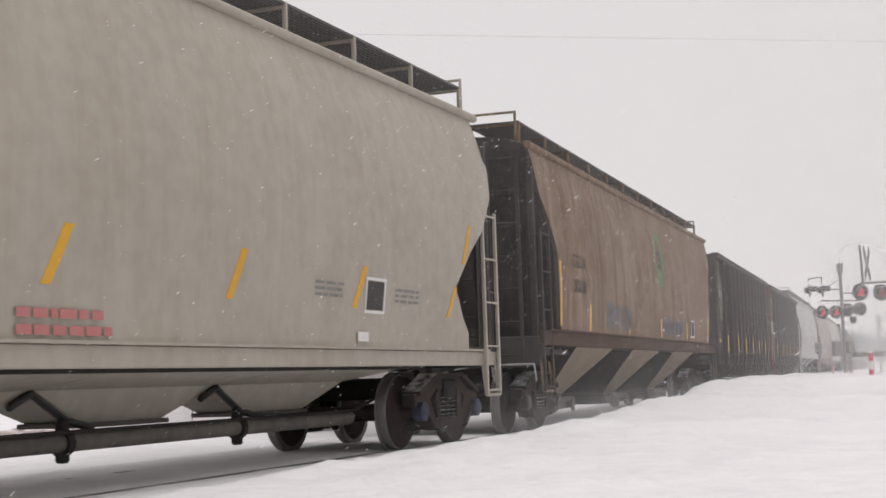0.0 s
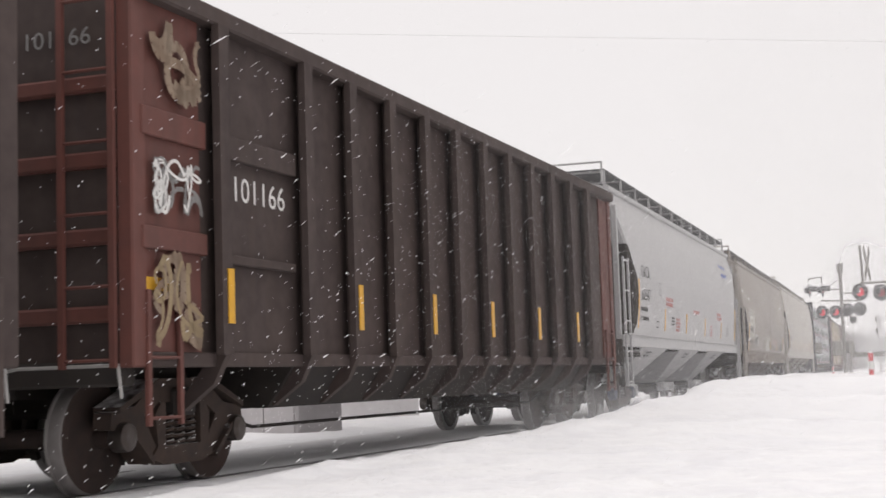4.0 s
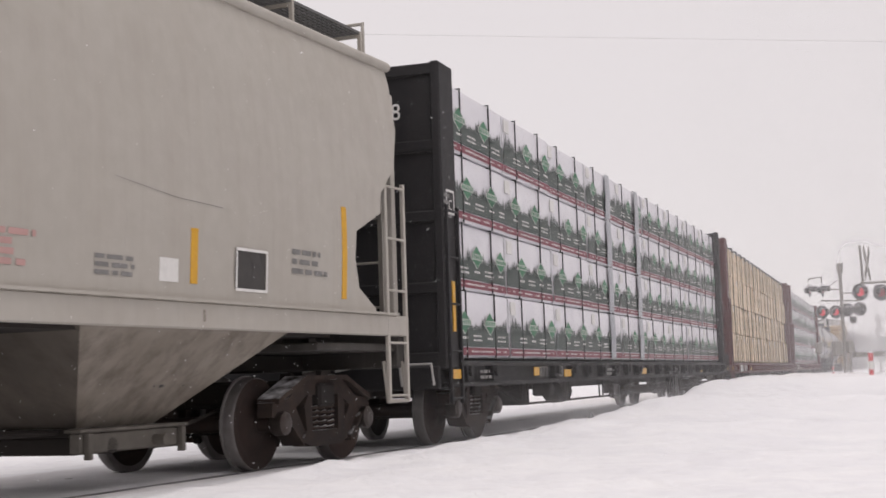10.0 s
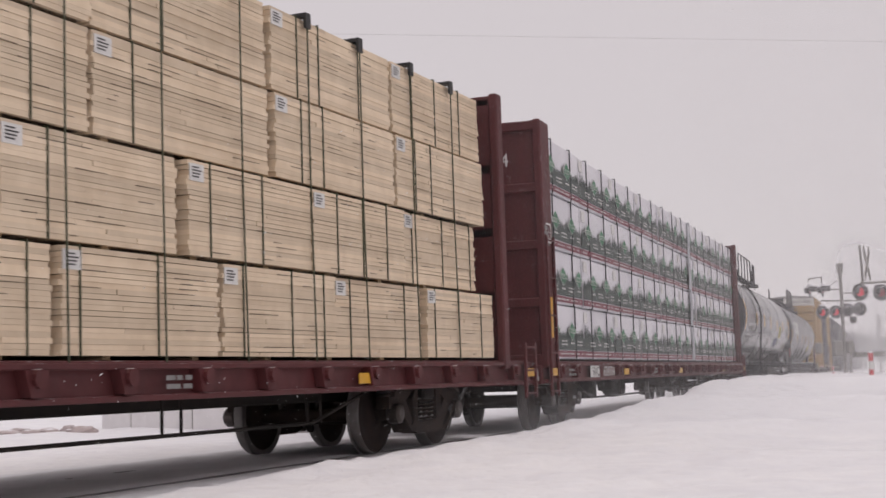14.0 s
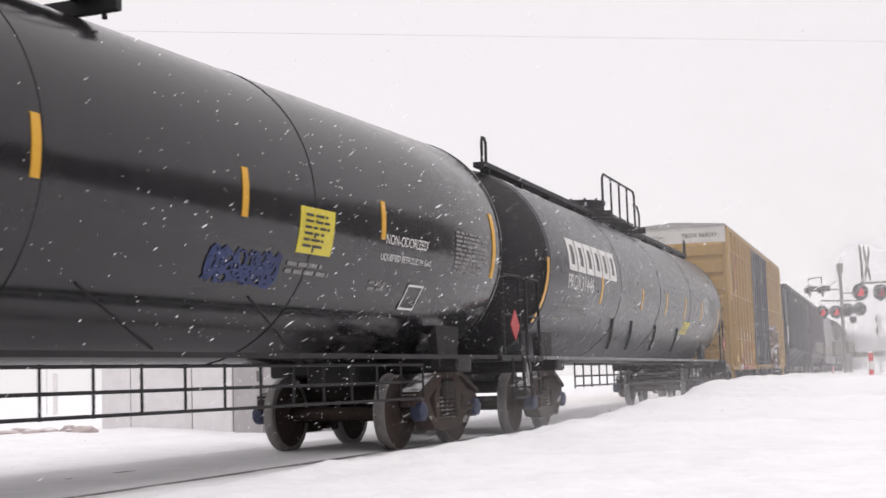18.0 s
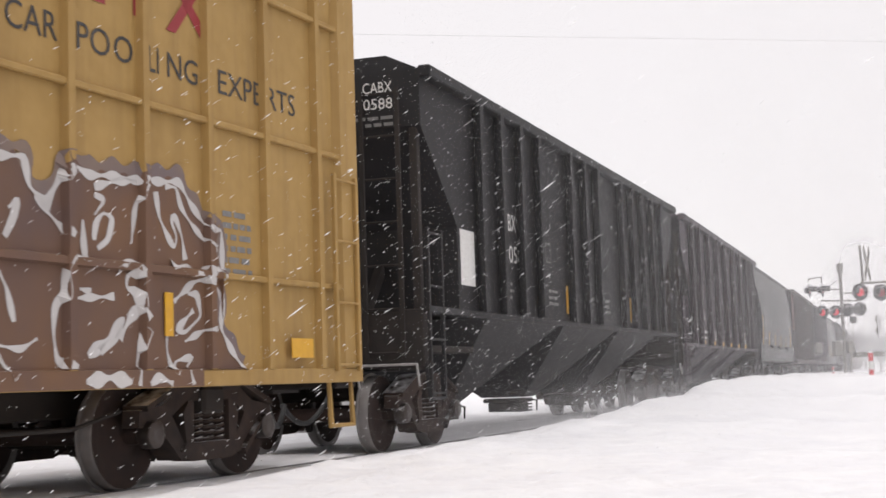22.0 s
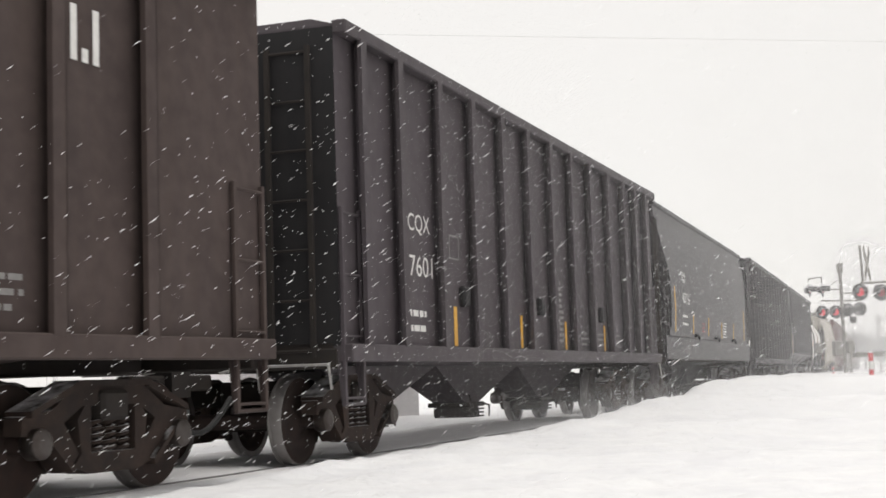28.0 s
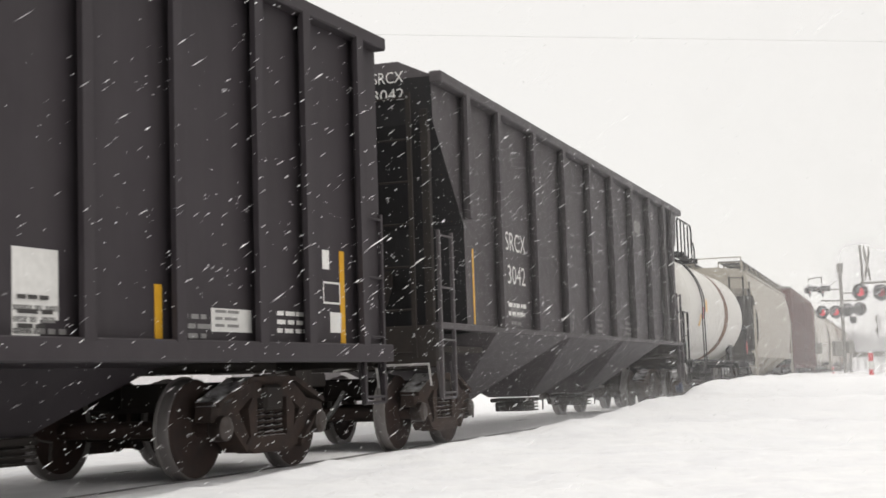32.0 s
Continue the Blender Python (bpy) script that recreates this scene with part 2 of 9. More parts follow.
COAL = material("coal_black_paint", (0.034, 0.0288, 0.0325), (0.044, 0.038, 0.0425), 0.6, streak=0.3, dirt=(0.056, 0.05, 0.05), spec=0.25)
SEMI = material("semi_gloss_dark_paint", (0.024, 0.0205, 0.0225), (0.030, 0.026, 0.028), 0.42, streak=0.3, dirt=(0.048, 0.043, 0.042), bump=0.06, spec=0.32)
PALE_SLATE = material("pale_slate_paint", (0.088, 0.080, 0.085), (0.070, 0.063, 0.067), 0.6, streak=0.35, dirt=(0.12, 0.11, 0.105), spec=0.25)
SLATE = material("slate_paint", (0.080, 0.068, 0.0755), (0.064, 0.0545, 0.0605), 0.6, streak=0.35, dirt=(0.10, 0.09, 0.085), spec=0.25)
GONDOLA = material("brown_black_paint", (0.072, 0.054, 0.05), (0.052, 0.039, 0.037), 0.75, streak=0.5, dirt=(0.07, 0.05, 0.04), spec=0.25)
OXIDE = material("oxide_red_paint", (0.13, 0.045, 0.035), (0.10, 0.04, 0.033), 0.65, streak=0.35, dirt=(0.05, 0.03, 0.025))
MAROON = material("maroon_paint", (0.105, 0.020, 0.022), (0.08, 0.018, 0.019), 0.6, streak=0.4, dirt=(0.05, 0.02, 0.02), snow=0.3)
TANK_BLACK = material("tank_black", (0.013, 0.0125, 0.014), (0.018, 0.017, 0.0185), 0.16, streak=0.2, dirt=(0.04, 0.037, 0.035), bump=0.03)
TANK_GREY = material("tank_dark_grey", (0.036, 0.037, 0.042), (0.044, 0.045, 0.049), 0.3, streak=0.3, dirt=(0.07, 0.066, 0.063), bump=0.04)
TANK_WHITE = material("tank_white", (0.66, 0.65, 0.62), (0.58, 0.56, 0.53), 0.45, streak=0.4, dirt=(0.34, 0.30, 0.26))
YELLOW_BOX = material("boxcar_yellow", (0.385, 0.245, 0.086), (0.335, 0.21, 0.072), 0.6, streak=0.4, dirt=(0.15, 0.085, 0.034), spec=0.25)
DOOR = material("door_black", (0.03, 0.03, 0.034), (0.045, 0.045, 0.05), 0.5, streak=0.3, dirt=(0.12, 0.11, 0.11))
GALV = material("galvanised_steel", (0.42, 0.41, 0.40), (0.34, 0.33, 0.32), 0.5, 0.3, grain=12, snow=0.2)
GRATE = material("walkway_grating", (0.10, 0.10, 0.10), (0.14, 0.14, 0.14), 0.6, 0.3, grain=10)
STRIPE = material("yellow_reflector", (0.68, 0.37, 0.03), (0.58, 0.31, 0.03), 0.35, grain=12, bump=0.02)
WHITE = material("white_lettering", (0.74, 0.73, 0.71), (0.62, 0.61, 0.59), 0.55, grain=16, bump=0.0)
INK = material("black_lettering", (0.035, 0.033, 0.033), (0.06, 0.055, 0.052), 0.6, grain=16, bump=0.0)
REDINK = material("red_lettering", (0.47, 0.19, 0.18), (0.42, 0.16, 0.15), 0.6, grain=16, bump=0.0)
BLUEINK = material("blue_lettering", (0.12, 0.16, 0.42), (0.10, 0.14, 0.36), 0.6, grain=16, bump=0.0)
FADED = material("faded_lettering", (0.24, 0.235, 0.23), (0.17, 0.165, 0.16), 0.6, grain=16, bump=0.0)
SIGN_YELLOW = material("yellow_sign", (0.62, 0.52, 0.05), (0.54, 0.45, 0.05), 0.45, grain=12, bump=0.0)
GREENINK = material("green_print", (0.04, 0.19, 0.095), (0.04, 0.16, 0.085), 0.45, grain=16, bump=0.0)
FRESH_GREEN = material("bright_green_paint", (0.10, 0.20, 0.07), (0.13, 0.17, 0.08), 0.6, grain=3)
PLACARD = material("red_placard", (0.42, 0.05, 0.055), (0.36, 0.05, 0.05), 0.5, grain=12, bump=0.0)
WOOD = material("fresh_lumber", (0.76, 0.625, 0.465), (0.64, 0.51, 0.365), 0.75, grain=5, streak=0.0, bump=0.3, pieces=0.15)
WOOD_END = material("weathered_board", (0.42, 0.31, 0.19), (0.30, 0.22, 0.13), 0.8, grain=9)
WRAP = material("white_wrap", (0.70, 0.69, 0.72), (0.62, 0.61, 0.65), 0.42, grain=2.5, bump=0.3, spec=0.5)
WRAP_GREY = material("silver_wrap", (0.40, 0.41, 0.44), (0.33, 0.34, 0.37), 0.4, grain=3.0, bump=0.5)
WRAP_GREEN = material("dark_green_print", (0.036, 0.052, 0.045), (0.046, 0.064, 0.056), 0.45, grain=20, bump=0.0)
WRAP_MAROON = material("maroon_print", (0.20, 0.035, 0.055), (0.17, 0.03, 0.05), 0.45, grain=20, bump=0.0)
STRAP = material("black_strap", (0.02, 0.02, 0.02), (0.03, 0.03, 0.03), 0.5, grain=12)
GREEN_STRAP = material("dark_green_strap", (0.045, 0.055, 0.03), (0.06, 0.065, 0.035), 0.5, grain=12)
LENS_RED = material("signal_lens_lit", (0.6, 0.03, 0.05), (0.55, 0.03, 0.05), 0.3, glow=0.4)
LENS_OFF = material("signal_lens_dim", (0.30, 0.05, 0.06), (0.24, 0.04, 0.05), 0.3, glow=0.08)
HOOD = material("signal_black", (0.05, 0.047, 0.047), (0.075, 0.07, 0.07), 0.6, grain=10, snow=0.5)
MAST = material("signal_mast", (0.26, 0.25, 0.23), (0.20, 0.19, 0.17), 0.6, 0.3, grain=8, snow=0.4)
CONCRETE = material("snow_plastered_panel", (0.80, 0.78, 0.785), (0.72, 0.70, 0.705), 0.9, grain=4, bump=0.3)
CABINET = material("grey_cabinet_steel", (0.47, 0.45, 0.455), (0.40, 0.38, 0.385), 0.7, grain=4, bump=0.2)
RUBBLE = material("pinkish_stone", (0.52, 0.44, 0.43), (0.42, 0.36, 0.355), 0.9, grain=5, bump=0.4, snow=0.35)
RAIL_STEEL = material("snow_dusted_rail", (0.16, 0.15, 0.15), (0.30, 0.29, 0.29), 0.6, 0.3, grain=9)
POST_RED = material("marker_red", (0.62, 0.06, 0.07), (0.55, 0.05, 0.06), 0.5, grain=10)
FLAKE = material("snow_flake", (0.97, 0.97, 0.98), (0.95, 0.95, 0.96), 0.9, bump=0.0, spec=0.1)
TREES = material("bare_wood", (0.16, 0.15, 0.145), (0.12, 0.11, 0.11), 0.9, grain=3)

PALE_BOARD = material("weathered_sign_board", (0.30, 0.285, 0.26), (0.24, 0.225, 0.2), 0.8, grain=6)
WIRE = material("weathered_wire", (0.55, 0.54, 0.54), (0.5, 0.49, 0.49), 0.7)
SPRAY_ORANGE = material("sprayed_orange", (0.42, 0.17, 0.07), (0.36, 0.19, 0.09), 0.6, grain=3, bump=0.0)
SPRAY_GREY = material("sprayed_silver", (0.55, 0.53, 0.52), (0.45, 0.43, 0.42), 0.6, grain=3, bump=0.0)
SPRAY_RED = material("sprayed_red", (0.30, 0.035, 0.04), (0.24, 0.03, 0.035), 0.6, grain=3, bump=0.0)
FADED_BLUE = material("washed_out_blue_paint", (0.15, 0.17, 0.21), (0.19, 0.17, 0.15), 0.7, grain=3, bump=0.0)
RUST_SILL = material("rusty_sill", (0.11, 0.072, 0.052), (0.075, 0.05, 0.04), 0.85, grain=5, streak=0.4, dirt=(0.04, 0.03, 0.025), spec=0.2)
OLD_RED = material("weathered_red_spray", (0.16, 0.03, 0.032), (0.11, 0.026, 0.028), 0.7, grain=3, bump=0.0)
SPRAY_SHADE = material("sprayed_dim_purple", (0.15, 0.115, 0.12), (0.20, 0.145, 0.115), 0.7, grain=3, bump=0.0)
SPRAY_BLUE = material("sprayed_blue", (0.038, 0.056, 0.15), (0.03, 0.036, 0.075), 0.7, grain=3, bump=0.0)
SPRAY_BROWN = material("sprayed_brown", (0.105, 0.066, 0.06), (0.165, 0.088, 0.048), 0.7, grain=1.6, bump=0.0)
DARK_MAROON = material("sprayed_dark_red", (0.12, 0.022, 0.024), (0.085, 0.02, 0.02), 0.7, grain=3, bump=0.0)
SPRAY_TAN = material("sprayed_tan", (0.30, 0.225, 0.13), (0.24, 0.18, 0.11), 0.7, grain=4, bump=0.0)
BAY_TAN = material("pale_tan_bay", (0.30, 0.25, 0.195), (0.24, 0.19, 0.145), 0.75, grain=3, streak=0.5, dirt=(0.12, 0.08, 0.055), spec=0.25)
BAY_DUST = material("dusty_bay_sheet", (0.28, 0.25, 0.215), (0.19, 0.165, 0.135), 0.75, grain=3, streak=0.8, dirt=(0.075, 0.055, 0.042), spec=0.25)
WORN = material("worn_gate_steel", (0.17, 0.155, 0.135), (0.11, 0.10, 0.088), 0.7, grain=5, streak=0.4, dirt=(0.05, 0.045, 0.04), spec=0.25)
STAINED = material("rust_stained_sill", (0.25, 0.215, 0.19), (0.17, 0.14, 0.12), 0.7, grain=3, streak=0.75, dirt=(0.075, 0.05, 0.036), dirt_low=0.44, spec=0.25)
GRIMY = material("grimy_brown_sheet", (0.075, 0.058, 0.05), (0.048, 0.037, 0.033), 0.85, grain=3, streak=0.6, dirt=(0.035, 0.028, 0.024), spec=0.2)
BAY_SHADE = material("grimy_shaded_bay_slope", (0.10, 0.088, 0.076), (0.15, 0.13, 0.11), 0.8, grain=3, streak=0.5, dirt=(0.05, 0.042, 0.036), spec=0.2)
WOOD_GAP = material("gap_between_boards", (0.10, 0.07, 0.045), (0.14, 0.10, 0.06), 0.9)
PINK = material("pale_pink_paint", (0.50, 0.30, 0.28), (0.42, 0.26, 0.24), 0.6, grain=6, bump=0.0)
SPLASH = material("dried_mud_splash", (0.055, 0.042, 0.033), (0.09, 0.07, 0.055), 0.9, grain=8, bump=0.1)


# ---------------------------------------------------------------- ground
BANK = ((-60, 0.05), (4, 0.03), (9, 0.05), (14.5, 0.10), (18, 0.13), (22, 0.21), (25.5, 0.31), (29.5, 0.38), (31.5, 0.54), (43, 0.59), (70, 0.53), (120, 0.45), (420, 0.4))


def ground_height(s, w):
    """Snow height at s along and w across the track: a packed bed, a ploughed bank on the near side, drifts beyond."""
    crest = float(np.interp(s, [b[0] for b in BANK], [b[1] for b in BANK]))
    bumps = 0.05 * noise.noise((s * 0.45, w * 0.6, 0.3)) + 0.022 * noise.noise((s * 1.7, w * 1.9, 5.1)) + 0.012 * noise.noise((s * 4.3, w * 4.7, 8.0))
    if w > -1.15 and w < 1.9:
        rut = 0.018 if -0.86 < w < -0.62 else 0.0
        return 0.004 - rut + 0.014 * noise.noise((s * 1.3, w * 2.5, 2.0)) + 0.006 * noise.noise((s * 5.0, w * 7.0, 3.0))
    if w <= -1.15:
        up = min(1.0, (-1.15 - w) / 0.85)
        up = up * up * (3 - 2 * up)
        far = min(1.0, max(0.0, (-w - 2.2) / 5.0))
        base = crest * (1 - far) + (crest - 0.10) * far
        lumps = 0.0
        if 24 < s < 60 and w > -9:
            lumps = 0.10 * max(0.0, noise.noise((s * 0.22, w * 0.35, 9.0))) + 0.03 * noise.noise((s * 1.1, w * 1.2, 4.0))
        edge = max(0.0, 1 - abs(-2.1 - w) / 1.6)
        clods = 0.11 * max(0.0, noise.noise((s * 1.25, w * 1.4, 11.0))) + 0.07 * max(0.0, noise.noise((s * 3.4, w * 3.1, 12.0)))
        return -0.018 + (base + 0.018 + bumps * 0.8 + lumps + clods * (0.35 + 0.65 * edge) * (1 if s > 10 else 0.6) + 0.03 * noise.noise((s * 2.6, w * 2.2, 7.0))) * up
    up = min(1.0, (w - 1.9) / 1.5)
    return -0.018 + up * (0.03 + 0.22 * max(0.0, noise.noise((s * 0.13, w * 0.2, 1.0))) + bumps)


def build_ground():
    ss = list(np.arange(-30, 5, 2.5)) + list(np.arange(5, 30, 0.22)) + list(np.arange(30, 70, 0.5)) + list(np.arange(70, 200, 4)) + [210, 240, 280, 340, 400, 800, 2200]
    ws = [-1800, -600, -200, -90, -50, -30] + list(np.arange(-22, -8, 1.0)) + list(np.arange(-8, -2.8, 0.3)) + list(np.arange(-2.8, -0.9, 0.12)) + [-0.88, -0.84, -0.74, -0.64, -0.6, -0.4] + list(np.arange(-0.2, 2, 0.3)) + list(np.arange(2, 14, 0.6)) + list(np.arange(14, 40, 4)) + [50, 80, 150, 400, 900, 1800]
    out = Geo()
    verts = []
    for s in ss:
        for w in ws:
            x, y, th = on_track(float(s), float(w)) if abs(w) < 120 and s < 400 else on_track(float(min(s, 400)), 0)
            if abs(w) >= 120 or s >= 400:
                e = max(0, s - 400)
                x, y = x + e * math.cos(th) - math.sin(th) * w, y + e * math.sin(th) + math.cos(th) * w
            verts.append((x, y, ground_height(float(s), float(w)) if abs(w) < 120 and s < 420 else 0.35))
    nw = len(ws)
    faces = [(i * nw + j, (i + 1) * nw + j, (i + 1) * nw + j + 1, i * nw + j + 1) for i in range(len(ss) - 1) for j in range(nw - 1)]
    out.add(verts, faces)
    ob = part("ground", out, SNOW, None, smooth=80)
    ob.data.materials.append(TRACK_SNOW)
    inside = [1 if (-1.2 < ws[j] < 1.9) else 0 for i in range(len(ss) - 1) for j in range(nw - 1)]
    ob.data.polygons.foreach_set("material_index", inside)
    tagged(ob, "white snow-covered ground with a ploughed bank beside the track", "ground", kind="structure")
    return ob


build_ground()


def build_rails():
    for w in (-0.757, 0.757):
        g = Geo()
        ss = list(np.arange(-40, 120, 2.0)) + list(np.arange(120, 400, 10.0))
        rings = []
        for s in ss:
            ring = []
            for dw, z in ((-0.036, 0.0), (0.036, 0.0), (0.036, -0.04), (0.01, -0.05), (0.01, -0.15), (-0.01, -0.15), (-0.01, -0.05), (-0.036, -0.04)):
                x, y, _ = on_track(float(s), w + dw)
                ring.append((x, y, z))
            rings.append(ring)
        g.rings(rings)
        tagged(part("rail", g, RAIL_STEEL), "worn steel rail sunk in packed snow", "rail", kind="structure")


build_rails()

# ---------------------------------------------------------------- railway trucks, shared by all the wagons
WHEEL_R = 0.457
HALF_BASE = 0.90


def make_wheelset():
    g = Geo()
    for sgn in (-1, 1):
        prof = [(0.10, 0.10), (0.09, 0.13), (0.06, 0.16), (0.04, 0.30), (0.065, 0.36), (0.07, 0.40), (0.07, WHEEL_R - 0.012), (0.055, WHEEL_R), (-0.045, WHEEL_R), (-0.05, WHEEL_R + 0.025), (-0.07, WHEEL_R + 0.02), (-0.07, 0.40), (-0.05, 0.35), (-0.03, 0.30), (-0.05, 0.16), (-0.09, 0.11)]
        g.lathe([(a * sgn, r) for a, r in prof], "y", (0, sgn * 0.757, 0), 36)
    g.cyl((0, -1.07, 0), (0, 1.07, 0), 0.082, 12)
    me = g.mesh("wheelset", 40)
    me.materials.append(WHEEL)
    me.materials.append(TREAD)
    idx = []
    for p in me.polygons:
        c = p.center
        r = math.hypot(c.x, c.z)
        idx.append(1 if r > WHEEL_R - 0.03 else 0)
    me.polygons.foreach_set("material_index", idx)
    return me


def make_side_frame():
    g = Geo()
    pts = [(-1.06, 0.52), (-1.04, 0.66), (-0.72, 0.70), (-0.42, 0.88), (0.42, 0.88), (0.72, 0.70), (1.04, 0.66), (1.06, 0.52),
           (0.76, 0.50), (0.50, 0.26), (0.30, 0.20), (-0.30, 0.20), (-0.50, 0.26), (-0.76, 0.50)]
    outer = [(p[0], p[1]) for p in pts]
    y0, y1 = -0.085, 0.085
    # arms and beams of the casting
    g.prism([outer[0], outer[1], outer[2], outer[13]], "y", y0, y1)
    g.prism([outer[2], outer[3], (-0.36, 0.72), (-0.58, 0.60)], "y", y0, y1)
    g.prism([outer[3], outer[4], (0.36, 0.72), (-0.36, 0.72)], "y", y0, y1)
    g.prism([outer[4], outer[5], (0.58, 0.60), (0.36, 0.72)], "y", y0, y1)
    g.prism([outer[5], outer[6], outer[7], outer[8]], "y", y0, y1)
    g.prism([outer[13], outer[2], (-0.58, 0.60), (-0.40, 0.36), outer[12]], "y", y0, y1)
    g.prism([outer[8], outer[9], (0.40, 0.36), (0.58, 0.60), outer[5]], "y", y0, y1)
    g.prism([outer[12], (-0.40, 0.36), (0.40, 0.36), outer[9], outer[10], outer[11]], "y", y0 - 0.02, y1 + 0.02)
    g.prism([(-0.40, 0.36), (-0.28, 0.36), (-0.28, 0.72), (-0.36, 0.72), (-0.44, 0.62)], "y", y0 - 0.02, y1 + 0.02)
    g.prism([(0.40, 0.36), (0.28, 0.36), (0.28, 0.72), (0.36, 0.72), (0.44, 0.62)], "y", y0 - 0.02, y1 + 0.02)
    # raised flanges
    g.prism([(-0.44, 0.92), (0.44, 0.92), (0.44, 0.87), (-0.44, 0.87)], "y", y0 - 0.05, y1 + 0.05)
    for sgn in (-1, 1):
        g.prism([(sgn * 0.44, 0.92), (sgn * 1.0, 0.70), (sgn * 1.0, 0.65), (sgn * 0.44, 0.86)], "y", y0 - 0.05, y1 + 0.03)
        g.prism([(sgn * 0.5, 0.27), (sgn * 0.8, 0.52), (sgn * 0.8, 0.47), (sgn * 0.52, 0.22)], "y", y0 - 0.05, y1 + 0.03)
    return g.mesh("side_frame")


def make_spring():
    g = Geo()
    n, turns = 40, 5
    pts = [(0.055 * math.cos(2 * math.pi * turns * i / n), 0.055 * math.sin(2 * math.pi * turns * i / n), 0.26 * i / n) for i in range(n + 1)]
    g.tube(pts, 0.016, 5)
    return g.mesh("spring", 60)


def make_bolster():
    g = Geo()
    g.box(-0.17, 0.17, -1.14, 1.14, 0.60, 0.84, 0.03)
    g.box(-0.30, 0.30, -0.45, 0.45, 0.62, 0.88, 0.03)
    g.box(-0.75, 0.75, -0.05, 0.05, 0.42, 0.50)
    for sx in (-0.52, 0.52):
        g.box(sx - 0.05, sx + 0.05, -0.78, 0.78, 0.34, 0.46, 0.01)
    return g.mesh("bolster")


def make_adapter():
    g = Geo()
    g.lathe([(-0.07, 0.05), (-0.07, 0.085), (-0.05, 0.115), (0.06, 0.12), (0.09, 0.10)], "y", (0, 0, 0), 16)
    return g.mesh("bearing", 40)


def make_shoe():
    g = Geo()
    pts = []
    for a in range(-28, 29, 7):
        pts.append((math.cos(radians(a)) * 0.475, math.sin(radians(a)) * 0.475))
    for a in range(28, -29, -7):
        pts.append((math.cos(radians(a)) * 0.53, math.sin(radians(a)) * 0.53))
    g.prism(pts, "y", -0.04, 0.04)
    return g.mesh("brake_shoe")


WHEELSET_ME, SIDEFRAME_ME, SPRING_ME = make_wheelset(), make_side_frame(), make_spring()
BOLSTER_ME, BEARING_ME, SHOE_ME = make_bolster(), make_adapter(), make_shoe()
BEARING_BLUE_ME = BEARING_ME.copy()
WHEELSETS = []                        # (object, wagon's front, place along the wagon)


def truck(wagon, x, front_u, blue=False):
    base = part("truck", BOLSTER_ME, UNDER, wagon)
    base.location = (x, 0, 0)
    for sgn in (-1, 1):
        sf = part("side_frame", SIDEFRAME_ME, FRAME, base)
        sf.location = (0, sgn * 1.0, 0)
        for k in (-0.17, 0.0, 0.17):
            sp = part("spring", SPRING_ME, FRAME, base)
            sp.location = (k, sgn * 1.04, 0.35)
        for ax in (-HALF_BASE, HALF_BASE):
            be = part("bearing", BEARING_BLUE_ME if blue else BEARING_ME, BLUE if blue else STEEL, base)
            be.location = (ax, sgn * 1.10, WHEEL_R)
    for ax in (-HALF_BASE, HALF_BASE):
        ws = part("wheelset", WHEELSET_ME, None, base)
        ws.location = (ax, 0, WHEEL_R)
        WHEELSETS.append((ws, front_u, x + ax, (ax, 0, WHEEL_R)))
        for sgn in (-1, 1):
            sh = part("brake_shoe", SHOE_ME, UNDER, base)
            sh.location = (ax, sgn * 0.757, WHEEL_R)
            if ax > 0:
                sh.rotation_euler = (0, 0, math.pi)
    return base


# ---------------------------------------------------------------- pieces that most wagons share
WAGONS = []                           # (object, front along the train, truck places)


def wagon(name, u, length, trucks, label, category, blue=(False, False)):
    ob = new(name)
    ob.empty_display_size = 0.5
    tagged(ob, label, category, group="wagons of the freight train")
    for x, bl in zip(trucks, blue):
        truck(ob, x, u, bl)
    WAGONS.append((ob, u, trucks))
    return ob


RUNG_MESHES = {}


def rung_mesh(width, along, mat):
    key = (round(width, 3), along, mat.name)
    if key not in RUNG_MESHES:
        g = Geo()
        g.cyl((0, 0, 0), (width, 0, 0) if along == "x" else (0, width, 0), 0.014, 6)
        RUNG_MESHES[key] = g.mesh("rung")
    return RUNG_MESHES[key]


def ladder(parent, x, y, z0, z1, mat, width=0.46, rungs=None, thick=0.026):
    """A ladder on the side: two rails and its rungs."""
    g = Geo()
    g.box(x - thick, x + thick, y - 0.012, y + 0.03, z0, z1, 0.006)
    ob = part("ladder", g, mat, parent)
    g = Geo()
    g.box(x + width - thick, x + width + thick, y - 0.012, y + 0.03, z0, z1, 0.006)
    part("rail", g, mat, ob)
    rungs = rungs or max(3, int((z1 - z0) / 0.42))
    for i in range(rungs):
        rg = part("rung", rung_mesh(width, "x", mat), mat, ob)
        rg.location = (x, y, z0 + 0.06 + (z1 - z0 - 0.12) * i / (rungs - 1))
    return ob


def end_ladder(parent, x, y0, z0, z1, mat, width=0.46):
    g = Geo()
    g.box(x - 0.02, x + 0.02, y0 - 0.026, y0 + 0.026, z0, z1)
    ob = part("end_ladder", g, mat, parent)
    g = Geo()
    g.box(x - 0.02, x + 0.02, y0 + width - 0.026, y0 + width + 0.026, z0, z1)
    part("rail", g, mat, ob)
    n = max(3, int((z1 - z0) / 0.42))
    for i in range(n):
        rg = part("rung", rung_mesh(width, "y", mat), mat, ob)
        rg.location = (x, y0, z0 + 0.06 + (z1 - z0 - 0.12) * i / (n - 1))
    return ob


